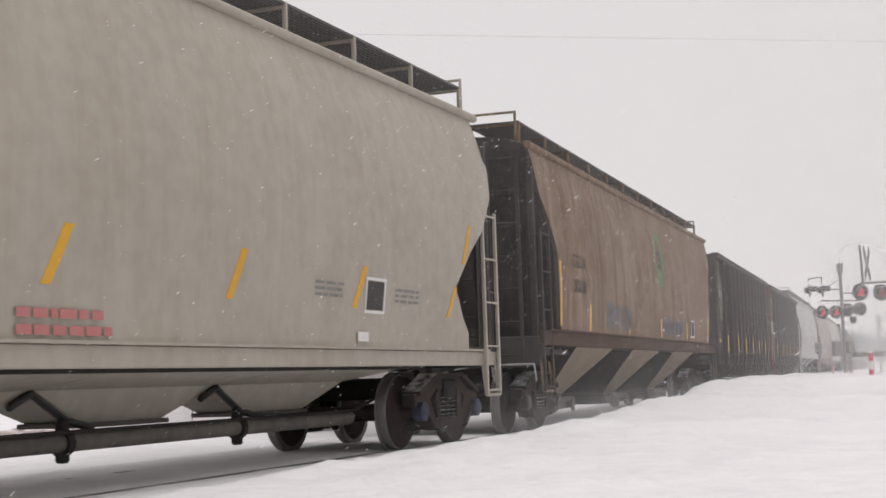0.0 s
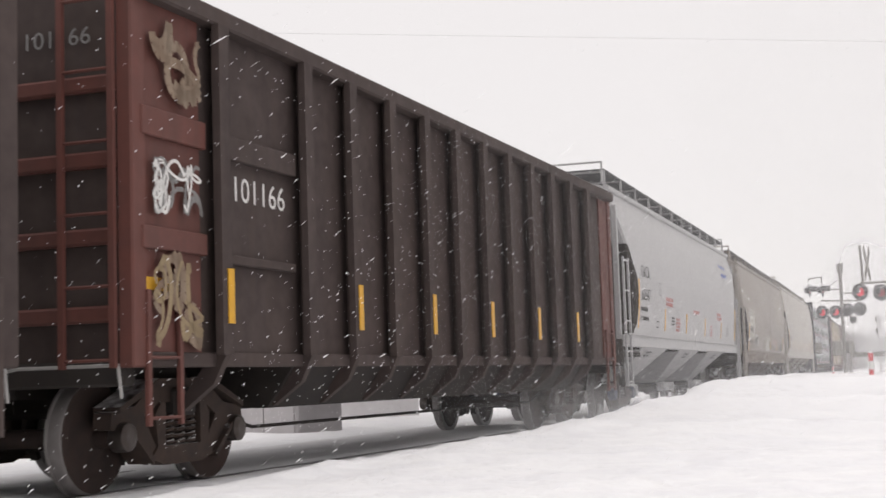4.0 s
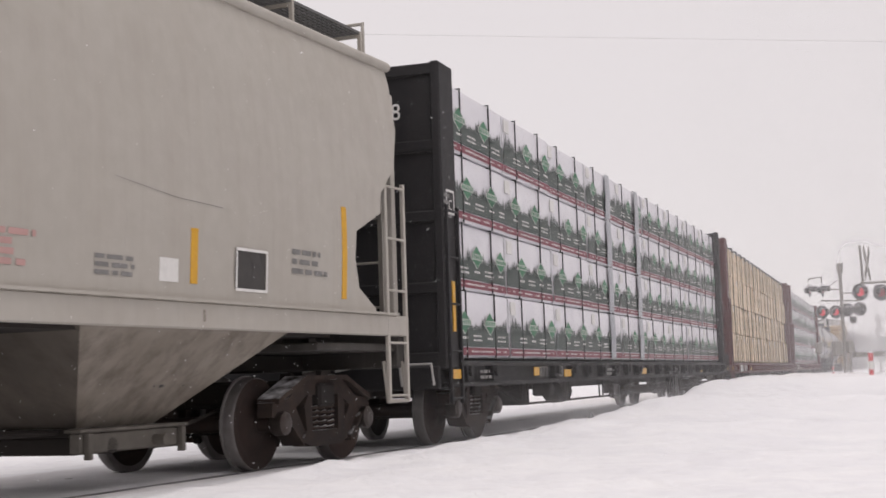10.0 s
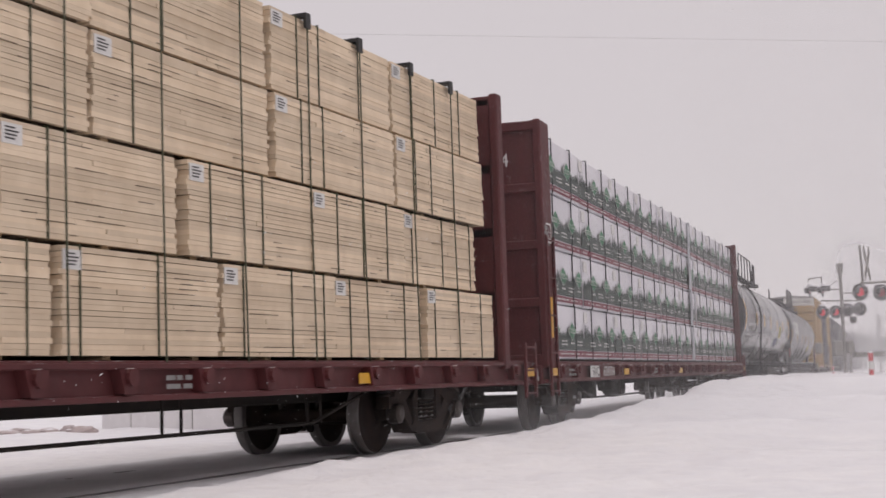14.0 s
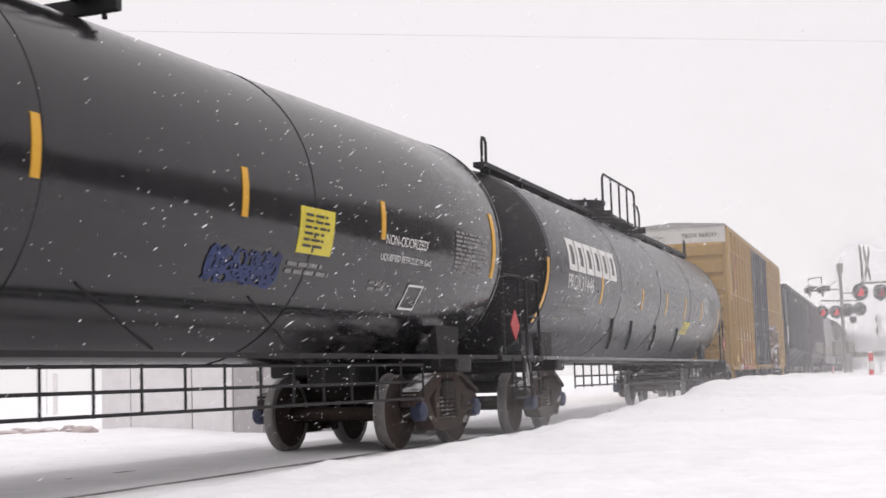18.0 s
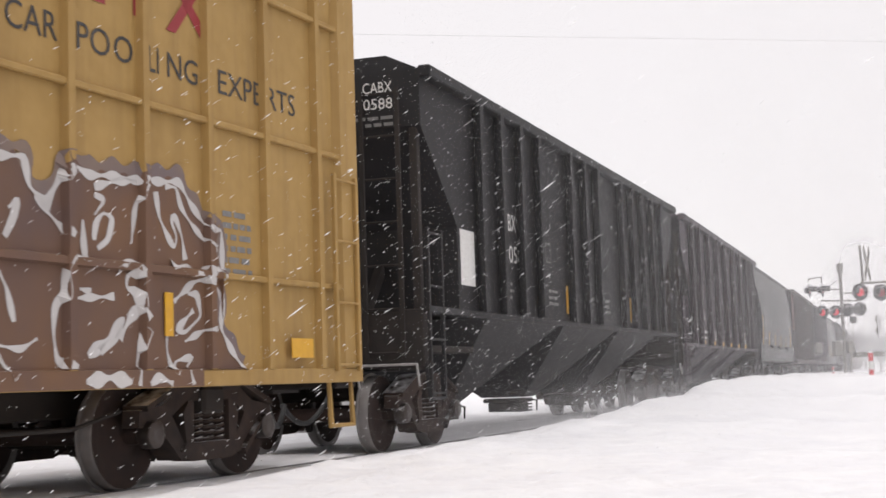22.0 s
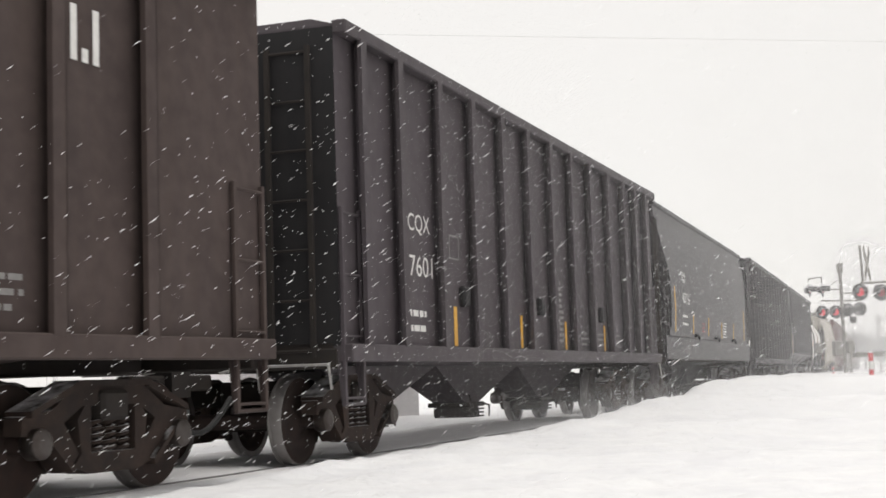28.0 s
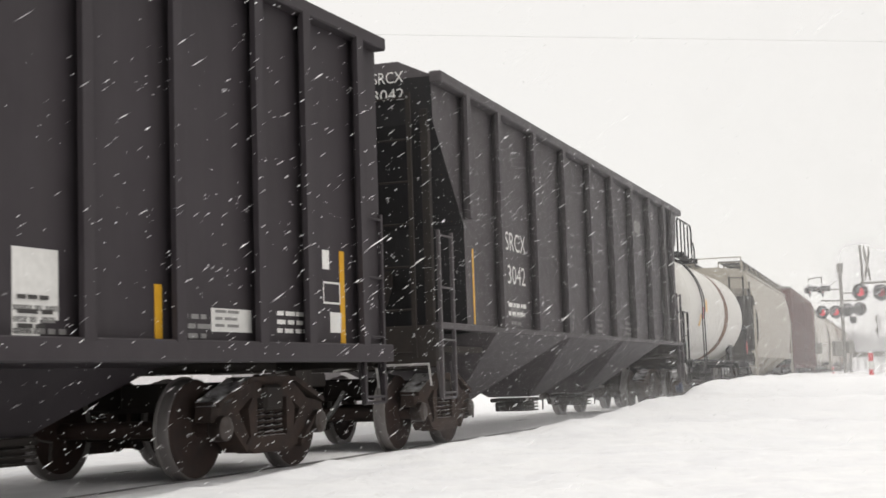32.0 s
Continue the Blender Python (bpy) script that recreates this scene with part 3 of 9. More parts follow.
def coupler(parent, x, sgn, reach=0.62):
    g = Geo()
    g.box(x, x + sgn * reach, -0.08, 0.08, 0.80, 0.96, 0.02)
    g.prism([(x + sgn * (reach - 0.05), -0.16), (x + sgn * (reach + 0.26), -0.13), (x + sgn * (reach + 0.28), 0.02), (x + sgn * (reach + 0.12), 0.0), (x + sgn * (reach + 0.1), 0.15), (x + sgn * (reach - 0.05), 0.16)], "z", 0.74, 1.02)
    ob = part("coupler", g, UNDER, parent)
    h = Geo()
    pts = [(x + sgn * (0.1 + 0.1 * i), -0.35 + 0.03 * i, 0.72 - 0.42 * math.sin(math.pi * min(1, i / 9)) * 0.8) for i in range(9)]
    h.tube(pts, 0.03, 7)
    part("air_hose", h, STRAP, parent)
    return ob


def cut_lever(parent, x, z=1.02):
    g = Geo()
    g.tube([(x, -1.45, z - 0.25), (x, -1.42, z), (x, -0.5, z), (x, -0.2, z - 0.05)], 0.014, 6)
    return part("cut_lever", g, GALV, parent)


def brake_rigging(parent, x0, x1, z=0.62, y=-0.55):
    """Rods, levers and the air cylinder that hang below the sill."""
    g = Geo()
    g.tube([(x0, y, z), (x0 + 0.6, y, z - 0.12), (x1 - 0.6, y, z - 0.12), (x1, y, z)], 0.018, 6)
    part("brake_rod", g, UNDER, parent)


def bars(parent, name, x, z, width, rows, surf, mat, height=0.05, gap=0.035, seed=1, label=""):
    """Lines of small writing, too small to read, as bars."""
    r = random.Random(seed)
    g = Geo()
    for i in range(rows):
        zz = z - i * (height + gap)
        xx = x
        end = x + width * r.uniform(0.72, 1.0)
        while xx < end - 0.03:
            ln = min(end - xx, r.uniform(0.07, 0.22))
            g.add([(xx, surf(zz), zz), (xx + ln, surf(zz), zz), (xx + ln, surf(zz + height), zz + height), (xx, surf(zz + height), zz + height)], [(0, 1, 2, 3)])
            xx += ln + r.uniform(0.02, 0.05)
    return part(name, g, mat, parent, label)


def plate(parent, name, x0, x1, z0, z1, surf, mat, label="", lean=0.0, steps=1):
    g = Geo()
    rings = []
    for i in range(steps + 1):
        z = z0 + (z1 - z0) * i / steps
        d, y = lean * (z - z0), surf(z)
        rings.append([(x0 + d, y, z), (x1 + d, y, z), (x1 + d, y + 0.01, z), (x0 + d, y + 0.01, z)])
    g.rings(rings)
    return part(name, g, mat, parent, label)


def outline_box(parent, x0, x1, z0, z1, surf, mat, t=0.02, char=""):
    g = Geo()
    for a, b, c, d in ((x0, x1, z0, z0 + t), (x0, x1, z1 - t, z1), (x0, x0 + t, z0, z1), (x1 - t, x1, z0, z1)):
        g.add([(a, surf(c), c), (b, surf(c), c), (b, surf(d), d), (a, surf(d), d)], [(0, 1, 2, 3)])
    if char:
        c = letters(char, x0 + (x1 - x0) * 0.3, z0 + (z1 - z0) * 0.18, (z1 - z0) * 0.42, surf, (x1 - x0) * 0.42)
        g.add(c.v, c.f)
    return part("clearance_mark", g, mat, parent)


def write(parent, text, x, z, h, surf, mat, width=None):
    return part("lettering", letters(text, x, z, h, surf, width), mat, parent)


def scribble(parent, x0, x1, z0, z1, surf, mats, seed, strokes=14, thick=0.05):
    """Sprayed graffiti: loose strokes and blots of colour, no words."""
    r = random.Random(seed)
    for k, mat in enumerate(mats):
        g = Geo()
        for i in range(max(3, strokes // len(mats))):
            x, z = r.uniform(x0, x1), r.uniform(z0, z1)
            a, bend = r.uniform(0, 6.28), r.uniform(-0.5, 0.5)
            pts = []
            for j in range(r.randrange(9, 20)):
                pts.append((x, z))
                bend = max(-0.75, min(0.75, bend + r.uniform(-0.22, 0.22)))
                a += bend
                if not x0 < x + math.cos(a) * 0.06 < x1:
                    a = math.pi - a
                if not z0 < z + math.sin(a) * 0.085 < z1:
                    a, bend = -a, -bend
                x += math.cos(a) * 0.06
                z = min(z1, max(z0, z + math.sin(a) * 0.085))
            th = thick * r.uniform(0.5, 1.3) * (1.6 if k == 0 else 1)
            for (xa, za), (xb, zb) in zip(pts, pts[1:]):
                dx, dz = xb - xa, zb - za
                ln = math.hypot(dx, dz) or 1
                nx, nz = -dz / ln * th / 2, dx / ln * th / 2
                off = -0.003 * (k + 1)
                q = [(xa + nx, za + nz), (xb + nx, zb + nz), (xb - nx, zb - nz), (xa - nx, za - nz)]
                g.add([(p, surf(min(max(s_, z0), z1)) + off, s_) for p, s_ in q], [(0, 1, 2, 3)])
        part("graffiti", g, mat, parent)


# ---------------------------------------------------------------- covered hoppers
def ease(points):
    zs, xs = [p[1] for p in points], [p[0] for p in points]
    return lambda z: float(np.interp(z, zs, xs))


def bay(g, xc, top, bottom, zt, zb, wt, wb):
    """One discharge bay: an upside-down truncated pyramid."""
    a, b = top / 2, bottom / 2
    g.add([(xc - a, -wt, zt), (xc + a, -wt, zt), (xc + a, wt, zt), (xc - a, wt, zt), (xc - b, -wb, zb), (xc + b, -wb, zb), (xc + b, wb, zb), (xc - b, wb, zb)],
          [(0, 1, 5, 4), (1, 2, 6, 5), (2, 3, 7, 6), (3, 0, 4, 7), (4, 5, 6, 7), (3, 2, 1, 0)])


def deep_bay(xc, pitch, zt, wt, zm=1.03, zb=0.46):
    """A bay of the dark hoppers: closed slope sheets down to a ridge line, a short steep hopper below it."""
    g = Geo()
    a, b = pitch / 2 - 0.01, 0.27
    rings = []
    for hx, hy, z in ((a, wt, zt), (a, 0.40, zm), (b, 0.25, zb)):
        rings.append([(xc - hx, -hy, z), (xc + hx, -hy, z), (xc + hx, hy, z), (xc - hx, hy, z)])
    return g.rings(rings)


def deep_gate(xc, zb):
    g = Geo()
    g.box(xc - 0.36, xc + 0.36, -0.34, 0.34, zb - 0.04, zb + 0.03, 0.015)
    g.box(xc - 0.28, xc + 0.28, -0.28, 0.28, zb - 0.20, zb - 0.04, 0.02)
    for k in range(3):
        g.box(xc - 0.34, xc + 0.34, -0.33, -0.28, zb - 0.20 + 0.055 * k, zb - 0.175 + 0.055 * k)
    g.tube([(xc + 0.3, -0.34, zb), (xc + 0.46, -0.38, zb - 0.03), (xc + 0.44, -0.38, zb - 0.2)], 0.013, 5)
    g.tube([(xc - 0.3, -0.34, zb + 0.05), (xc - 0.6, -0.42, zb + 0.16), (xc - 0.85, -0.42, zb + 0.15)], 0.013, 5)
    return g


def roof_walk(parent, length, z_roof, mat, y_out=1.22, y_in=0.42, z=4.62, pitch=1.52):
    for side in (-1, 1):
        g = Geo()
        for k in range(15):
            y = side * (y_in + (y_out - y_in) * k / 14)
            g.box(0.25, length - 0.25, y - 0.010, y + 0.010, z - 0.03, z)
        for i in range(int((length - 0.5) / 0.11)):
            x = 0.25 + 0.11 * i
            g.box(x, x + 0.012, min(side * y_in, side * y_out), max(side * y_in, side * y_out), z - 0.022, z - 0.006)
        part("walkway", g, GRATE, parent)
        n = int((length - 0.6) / pitch)
        for i in range(n + 1):
            h = Geo()
            x = 0.3 + (length - 0.6) * i / n
            h.box(x - 0.022, x + 0.022, side * y_out - 0.022, side * y_out + 0.022, z_roof(y_out) - 0.06, z, 0.005)
            h.box(x - 0.02, x + 0.02, side * y_in - 0.02, side * y_in + 0.02, z_roof(y_in) - 0.03, z)
            h.box(x - 0.02, x + 0.02, min(side * y_in, side * y_out), max(side * y_in, side * y_out), z - 0.065, z - 0.032)
            part("walkway_bracket", h, mat, parent)
    for x in (0.18, length - 0.18):
        e = Geo()
        e.tube([(x, -1.2, z - 0.3), (x, -1.2, z + 0.12), (x, 1.2, z + 0.12), (x, 1.2, z - 0.3)], 0.02, 6)
        part("end_grab_rail", e, mat, parent)


def hopper_ends(w, length, body_mat, dark, z_sill, near_h=4.1, ladder_top=3.0):
    """Ladders, end posts, sills, coupler and brake gear at both ends of a hopper."""
    dark = DARK_UMBER if body_mat in (GREY, TAN) else (body_mat if body_mat in (SILVER, CREAM, BEIGE) else dark)
    for x, sgn in ((0.0, 1), (length, -1)):
        for y in (-1.42, -0.55, 0.55, 1.42):
            g = Geo()
            g.box(x + sgn * 0.02, x + sgn * 0.12, y - 0.05, y + 0.05, 1.15, near_h - 0.3, 0.01)
            part("end_post", g, dark, w)
        low = UNDER if body_mat is CREAM else DARK_UMBER if dark is body_mat else dark
        s = Geo()
        s.box(x, x + sgn * 1.9, -1.46, 1.46, 1.16, 1.24, 0.01)
        part("end_platform", s, low, w)
        s = Geo()
        s.box(x - sgn * 0.02, x + sgn * 0.14, -1.5, 1.5, 0.98, z_sill - 0.02, 0.015)
        part("end_sill", s, low, w)
        for y in (-0.5, 0.5):
            d = Geo()
            d.prism([(x + sgn * 0.15, 1.2), (x + sgn * 0.3, 1.2), (x + sgn * 1.25, 2.2), (x + sgn * 1.15, 2.3)], "y", y - 0.05, y + 0.05)
            part("end_brace", d, low, w)
        d = Geo()
        d.box(x + sgn * 0.5, x + sgn * 1.1, -0.3, 0.2, 1.24, 1.6, 0.04)
        part("brake_cylinder_box", d, low, w)
        ladder(w, x + (0.02 if sgn > 0 else -0.5), -1.57, 0.62, ladder_top, DARK_UMBER if body_mat is TAN else body_mat)
        end_ladder(w, x - sgn * 0.03, -1.25, 1.1, near_h - 0.1, dark)
        coupler(w, x, -sgn)
        cut_lever(w, x - sgn * 0.06)
        st = Geo()
        xx = x + (0.02 if sgn > 0 else -0.5)
        st.tube([(xx, -1.5, 1.05), (xx, -1.55, 0.62), (xx + 0.46, -1.55, 0.62), (xx + 0.46, -1.5, 1.05)], 0.02, 6)
        part("sill_step", st, body_mat, w)


def darken_ends(ob, height):
    """The sloping end sheets get a darker material up to a height."""
    ob.data.materials.append(BLACK if ob.data.materials[0] in (SEMI, CREAM, SLATE, PALE_SLATE, BLACK, COAL, DARK, GONDOLA) else DARK_UMBER)
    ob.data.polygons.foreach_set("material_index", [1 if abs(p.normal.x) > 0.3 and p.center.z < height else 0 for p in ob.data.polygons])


def smooth_hopper(name, u, length, trucks, label, mat, edge, profile, z_eave, z_ridge, z_sill, bays, dark_mat, sill_mat=None, sill_depth=0.16, walkway=True, blue=(False, False), pipe=False, ladder_top=3.0, dark_to=3.3):
    """A covered hopper with smooth bulged sides. edge: the side sheet's outline at an end, as (x, z) from the bottom up; profile: (half width, z)."""
    w = wagon(name, u, length, trucks, label, "hopper wagon", blue)
    xf, half = ease(edge), ease(profile)
    g = Geo()
    zs = sorted(set([round(float(z), 3) for z in np.linspace(z_sill, z_eave, 15)] + [round(p[1], 3) for p in edge if z_sill < p[1] < z_eave]))
    rings = []
    for z in zs:
        a, b = xf(z), half(z)
        c = 0.05
        rings.append([(a + c, -b, z), (length - a - c, -b, z), (length - a, -b + c, z), (length - a, b - c, z), (length - a - c, b, z), (a + c, b, z), (a, b - c, z), (a, -b + c, z)])
    be = half(z_eave)
    for fr, dz in ((0.94, 0.05), (0.75, 0.6), (0.4, 0.9), (0.02, 1.0)):
        b, z = be * fr, z_eave + 0.06 + (z_ridge - z_eave - 0.06) * dz
        rings.append([(0.05, -b, z), (length - 0.05, -b, z), (length, -b * 0.98, z), (length, b * 0.98, z), (length - 0.05, b, z), (0.05, b, z), (0, b * 0.98, z), (0, -b * 0.98, z)])
    g.rings(rings)
    darken_ends(part("body", g, mat, w, smooth=35), dark_to)
    # eave rail and side sill
    hb = half(z_sill) + 0.012
    for sd in (-1, 1):
        e = Geo()
        e.cyl((0.0, sd * (be + 0.005), z_eave + 0.03), (length, sd * (be + 0.005), z_eave + 0.03), 0.055, 10)
        part("eave_rail", e, mat, w, smooth=40)
        s = Geo()
        s.box(0.0, length, sd * (hb - 0.10), sd * hb, z_sill - sill_depth, z_sill + 0.06, 0.012)
        s.box(0.3, length - 0.3, sd * (hb - 0.05), sd * (hb + 0.035), z_sill + 0.06, z_sill + 0.085)
        part("side_sill", s, sill_mat or mat, w)
    # centre sill
    c = Geo()
    c.box(0.1, length - 0.1, -0.32, 0.32, 0.97, 1.16, 0.02)
    part("centre_sill", c, UNDER, w)
    n, x0, x1, frac, zb = bays
    pitch = (x1 - x0) / n
    zt = z_sill - sill_depth + 0.02
    for i in range(n):
        b = Geo()
        xc = x0 + pitch * (i + 0.5)
        if dark_mat is BLACK:
            ob = part("discharge_bay", deep_bay(xc, pitch, zt, hb - 0.06), dark_mat, w)
            part("outlet_gate", deep_gate(xc, 0.45), UNDER, ob)
            continue
        if pipe:
            rings = []
            for hx, hy, z in ((pitch / 2 - 0.012, hb - 0.06, zt), (pitch / 2 - 0.012, 0.42, 0.85), (0.62, 0.30, zb)):
                rings.append([(xc - hx, -hy, z), (xc + hx, -hy, z), (xc + hx, hy, z), (xc - hx, hy, z)])
            ob = part("discharge_bay", b.rings(rings), dark_mat, w)
            rim = Geo()
            rim.box(xc - 0.68, xc + 0.68, -0.35, 0.35, zb - 0.045, zb, 0.01)
            part("outlet_rim", rim, WORN, ob)
            hose = Geo()
            hose.tube([(xc - pitch / 2 - 0.3, -0.42, 0.72), (xc - pitch / 2 - 0.05, -0.44, 0.83), (xc - pitch / 2 + 0.15, -0.44, 0.72), (xc - pitch / 2 + 0.45, -0.42, 0.58), (xc - pitch / 2 + 0.8, -0.40, 0.52)], 0.035, 7)
            part("hose", hose, STRAP, ob)
            continue
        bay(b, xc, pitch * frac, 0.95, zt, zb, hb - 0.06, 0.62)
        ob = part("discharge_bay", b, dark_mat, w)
        f = Geo()
        f.box(xc - 0.62, xc + 0.62, -0.75, 0.75, zb - 0.02, zb + 0.05, 0.01)
        f.box(xc - 0.55, xc + 0.55, -0.66, 0.66, zb - 0.17, zb - 0.02, 0.015)
        f.cyl((xc - 0.3, -0.86, zb - 0.1), (xc - 0.3, -0.6, zb - 0.1), 0.07, 10)
        f.box(xc + 0.4, xc + 0.75, -0.8, -0.68, zb - 0.12, zb - 0.06)
        part("outlet_gate", f, UNDER, ob)
        gf = Geo()
        gf.box(xc - 0.72, xc + 0.72, -0.86, -0.74, zb - 0.15, zb + 0.02, 0.015)
        gf.box(xc - 0.76, xc + 0.76, -0.90, -0.72, zb + 0.02, zb + 0.05, 0.008)
        for dx in (-0.66, 0.66):
            gf.box(xc + dx - 0.03, xc + dx + 0.03, -0.92, -0.86, zb - 0.2, zb + 0.02, 0.008)
        gf.cyl((xc + 0.3, -0.98, zb - 0.08), (xc + 0.3, -0.86, zb - 0.08), 0.05, 12)
        part("gate_frame", gf, SILVER if dark_mat is SILVER else WORN, ob)
        # fore and aft slopes: grime plus recess shade put into a darker colour
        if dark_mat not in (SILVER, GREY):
            ob.data.materials.append(DARK_UMBER if dark_mat is BAY_TAN else BAY_SHADE)
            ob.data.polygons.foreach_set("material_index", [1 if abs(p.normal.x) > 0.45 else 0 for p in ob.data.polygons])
        k = Geo()
        k.box(xc - 0.02, xc + 0.02, -hb + 0.0, -hb + 0.05, z_sill - 0.1, z_sill)
        part("bay_bracket", k, dark_mat, ob)
    if pipe:
        tube = Geo()
        tube.cyl((x0 - 0.6, -0.45, 0.40), (x1 + 0.1, -0.45, 0.42), 0.082, 14)
        ob = part("outlet_pipe", tube, WORN, w, "worn steel outlet pipe", smooth=40)
        for i in range(n):
            xc = x0 + pitch * (i + 0.12)
            cl = Geo()
            cl.cyl((xc - 0.04, -0.45, 0.41), (xc + 0.04, -0.45, 0.41), 0.115, 14)
            cl.box(xc - 0.05, xc + 0.05, -0.5, -0.4, 0.24, 0.6, 0.02)
            part("pipe_clamp", cl, UNDER, ob)
    # ridge of dark slope sheet between the bays
    r = Geo()
    r.box(x0 - 0.3, x1 + 0.3, -hb + 0.14, hb - 0.14, zt - 0.05, z_sill + 0.1)
    part("slope_sheet", r, UNDER, w)
    if walkway:
        roof_walk(w, length, lambda y: z_eave + 0.06 + (z_ridge - z_eave - 0.06) * (1 - (y / be) ** 2), mat, z=z_ridge + 0.22)
    nh = 4
    for i in range(nh):
        h = Geo()
        xx = length * (0.14 + 0.72 * i / (nh - 1))
        h.box(xx - 1.2, xx + 1.2, -0.34, 0.34, z_ridge - 0.03, z_ridge + 0.1, 0.03)
        part("roof_hatch", h, mat, w)
    hopper_ends(w, length, mat, UNDER, z_sill, z_eave, ladder_top)
    if dark_mat is not BLACK:
        brake_rigging(w, trucks[0] + 1.1, trucks[1] - 1.1)
    surf = lambda z: -(half(min(max(z, z_sill), z_eave)) + 0.006)
    return w, surf


ROUND = ((1.50, 1.36), (1.555, 1.8), (1.595, 2.3), (1.60, 2.7), (1.56, 3.2), (1.47, 3.7), (1.36, 4.05), (1.30, 4.25))
STRAIGHT = ((1.53, 1.1), (1.57, 1.5), (1.60, 2.2), (1.59, 2.9), (1.53, 3.6), (1.45, 4.1), (1.38, 4.35))


def slashes(w, surf, places, mat=None, lean=0.0):
    """Yellow reflector stripes on the side: (x, bottom, top, width)."""
    for x, z0, z1, wd in places:
        plate(w, "reflector_stripe", x, x + wd, z0, z1, surf, mat or STRIPE, lean=lean, steps=4)


def end_write(w, rows, mat, z=3.9, h=0.2, y0=-1.36):
    """Lettering on the leading end wall."""
    for i, text in enumerate(rows):
        g0 = letters(text, 0, z - i * (h * 1.5), h, lambda q: 0.0, h * 0.72 * len(text))
        width = h * 0.72 * len(text)
        g = Geo()
        g.add([(-0.03, y0 + (0.5 * width) - (x - width / 2) - width * 0.0, zz) for x, yy, zz in g0.v], g0.f)
        part("lettering", g, mat, w)


def end_bars(w, mat, y0, width, z, rows, h, gap, seed):
    """Lines of small writing on the leading end wall, as bars."""
    r = random.Random(seed)
    g = Geo()
    for i in range(rows):
        zz, y = z - i * (h + gap), y0
        end = y0 + width * r.uniform(0.6, 1.0)
        while y < end - 0.03:
            ln = min(end - y, r.uniform(0.05, 0.16))
            g.add([(-0.03, y, zz), (-0.03, y + ln, zz), (-0.03, y + ln, zz + h), (-0.03, y, zz + h)], [(0, 1, 2, 3)])
            y += ln + 0.03
    part("small_text", g, mat, w)


# pale hopper with yellow slashes
w0, sf0 = smooth_hopper("covered_hopper", -183.4, 18.1, (2.0, 17.4), "pale grey covered hopper wagon with yellow slashes and light dirt", GREY,
                        ((0.9, 1.4), (1.15, 1.6), (1.45, 1.95), (1.0, 2.4), (0.5, 2.75), (0.12, 3.2), (0.0, 3.6), (0.1, 4.2)), ROUND, 4.28, 4.48, 1.12, (4, 4.4, 15.72, 0.98, 0.56), GREY, sill_depth=0.12, blue=(False, True), pipe=True)
slashes(w0, sf0, ((2.2, 1.6, 2.05, 0.11), (5.4, 1.6, 2.05, 0.11), (8.75, 1.6, 2.05, 0.11), (11.25, 1.6, 2.05, 0.11), (13.75, 1.6, 2.05, 0.11), (16.75, 2.25, 2.75, 0.10), (16.35, 1.58, 1.95, 0.1)), lean=0.5)
bars(w0, "warning_text", 8.5, 1.36, 1.3, 2, lambda z: -1.525, REDINK, 0.07, 0.05, 3)
plate(w0, "notice_plate", 14.1, 14.5, 1.6, 1.9, sf0, INK, "black and white notice plate")
outline_box(w0, 14.05, 14.55, 1.56, 1.94, lambda z: sf0(z) - 0.003, WHITE, 0.03)
bars(w0, "small_text", 12.9, 1.82, 0.7, 3, sf0, FADED, 0.03, 0.03, 5)
bars(w0, "small_text", 14.8, 1.82, 0.7, 3, sf0, FADED, 0.03, 0.03, 6)
plate(w0, "notice_plate", 13.9, 14.15, 1.26, 1.36, lambda z: -1.53, WHITE, "white notice plate")

# rusty tan hopper
w1, sf1 = smooth_hopper("covered_hopper", -163.3, 17.5, (1.45, 16.4), "tan covered hopper wagon streaked with rust and faded graffiti", TAN,
                        ((1.0, 1.4), (0.95, 1.75), (0.88, 2.05), (0.86, 2.7), (0.5, 3.2), (0.1, 3.55), (0.0, 4.2)), STRAIGHT, 4.24, 4.46, 1.45, (3, 1.4, 15.2, 0.62, 0.42), BAY_TAN, sill_mat=RUST_SILL, dark_to=4.6)
write(w1, "CGOX", 1.85, 2.55, 0.22, sf1, INK, 0.9)
write(w1, "3008", 1.85, 2.15, 0.22, sf1, INK, 0.85)
slashes(w1, sf1, ((0.98, 1.6, 2.6, 0.1), (2.95, 1.56, 2.0, 0.1), (6.2, 1.58, 1.95, 0.1), (9.6, 1.58, 1.95, 0.1), (12.9, 1.58, 1.95, 0.1)))
ring = Geo()
for k in range(40):
    a0, a1 = math.tau * k / 40, math.tau * (k + 1) / 40
    q = []
    for a, fat in ((a0, 1.0), (a1, 1.0), (a1, 0.62 - 0.13 * math.cos(a1 + 0.8)), (a0, 0.62 - 0.13 * math.cos(a0 + 0.8))):
        zz = 3.22 + 0.58 * fat * math.sin(a)
        q.append((9.75 + 0.50 * fat * math.cos(a), sf1(zz), zz))
    ring.add(q, [(0, 1, 2, 3)])
part("round_mark", ring, FRESH_GREEN, w1, "green ring-shaped mark")
bars(w1, "small_text", 9.5, 3.3, 0.5, 3, sf1, INK, 0.09, 0.05, 55)
scribble(w1, 4.3, 6.4, 1.62, 2.1, sf1, [FADED_BLUE], 7, 16, 0.05)
scribble(w1, 9.8, 12.6, 1.62, 2.0, sf1, [FADED_BLUE], 8, 18, 0.05)
plate(w1, "notice_plate", 13.5, 13.95, 1.66, 2.02, sf1, INK, "black and white notice plate", steps=2)
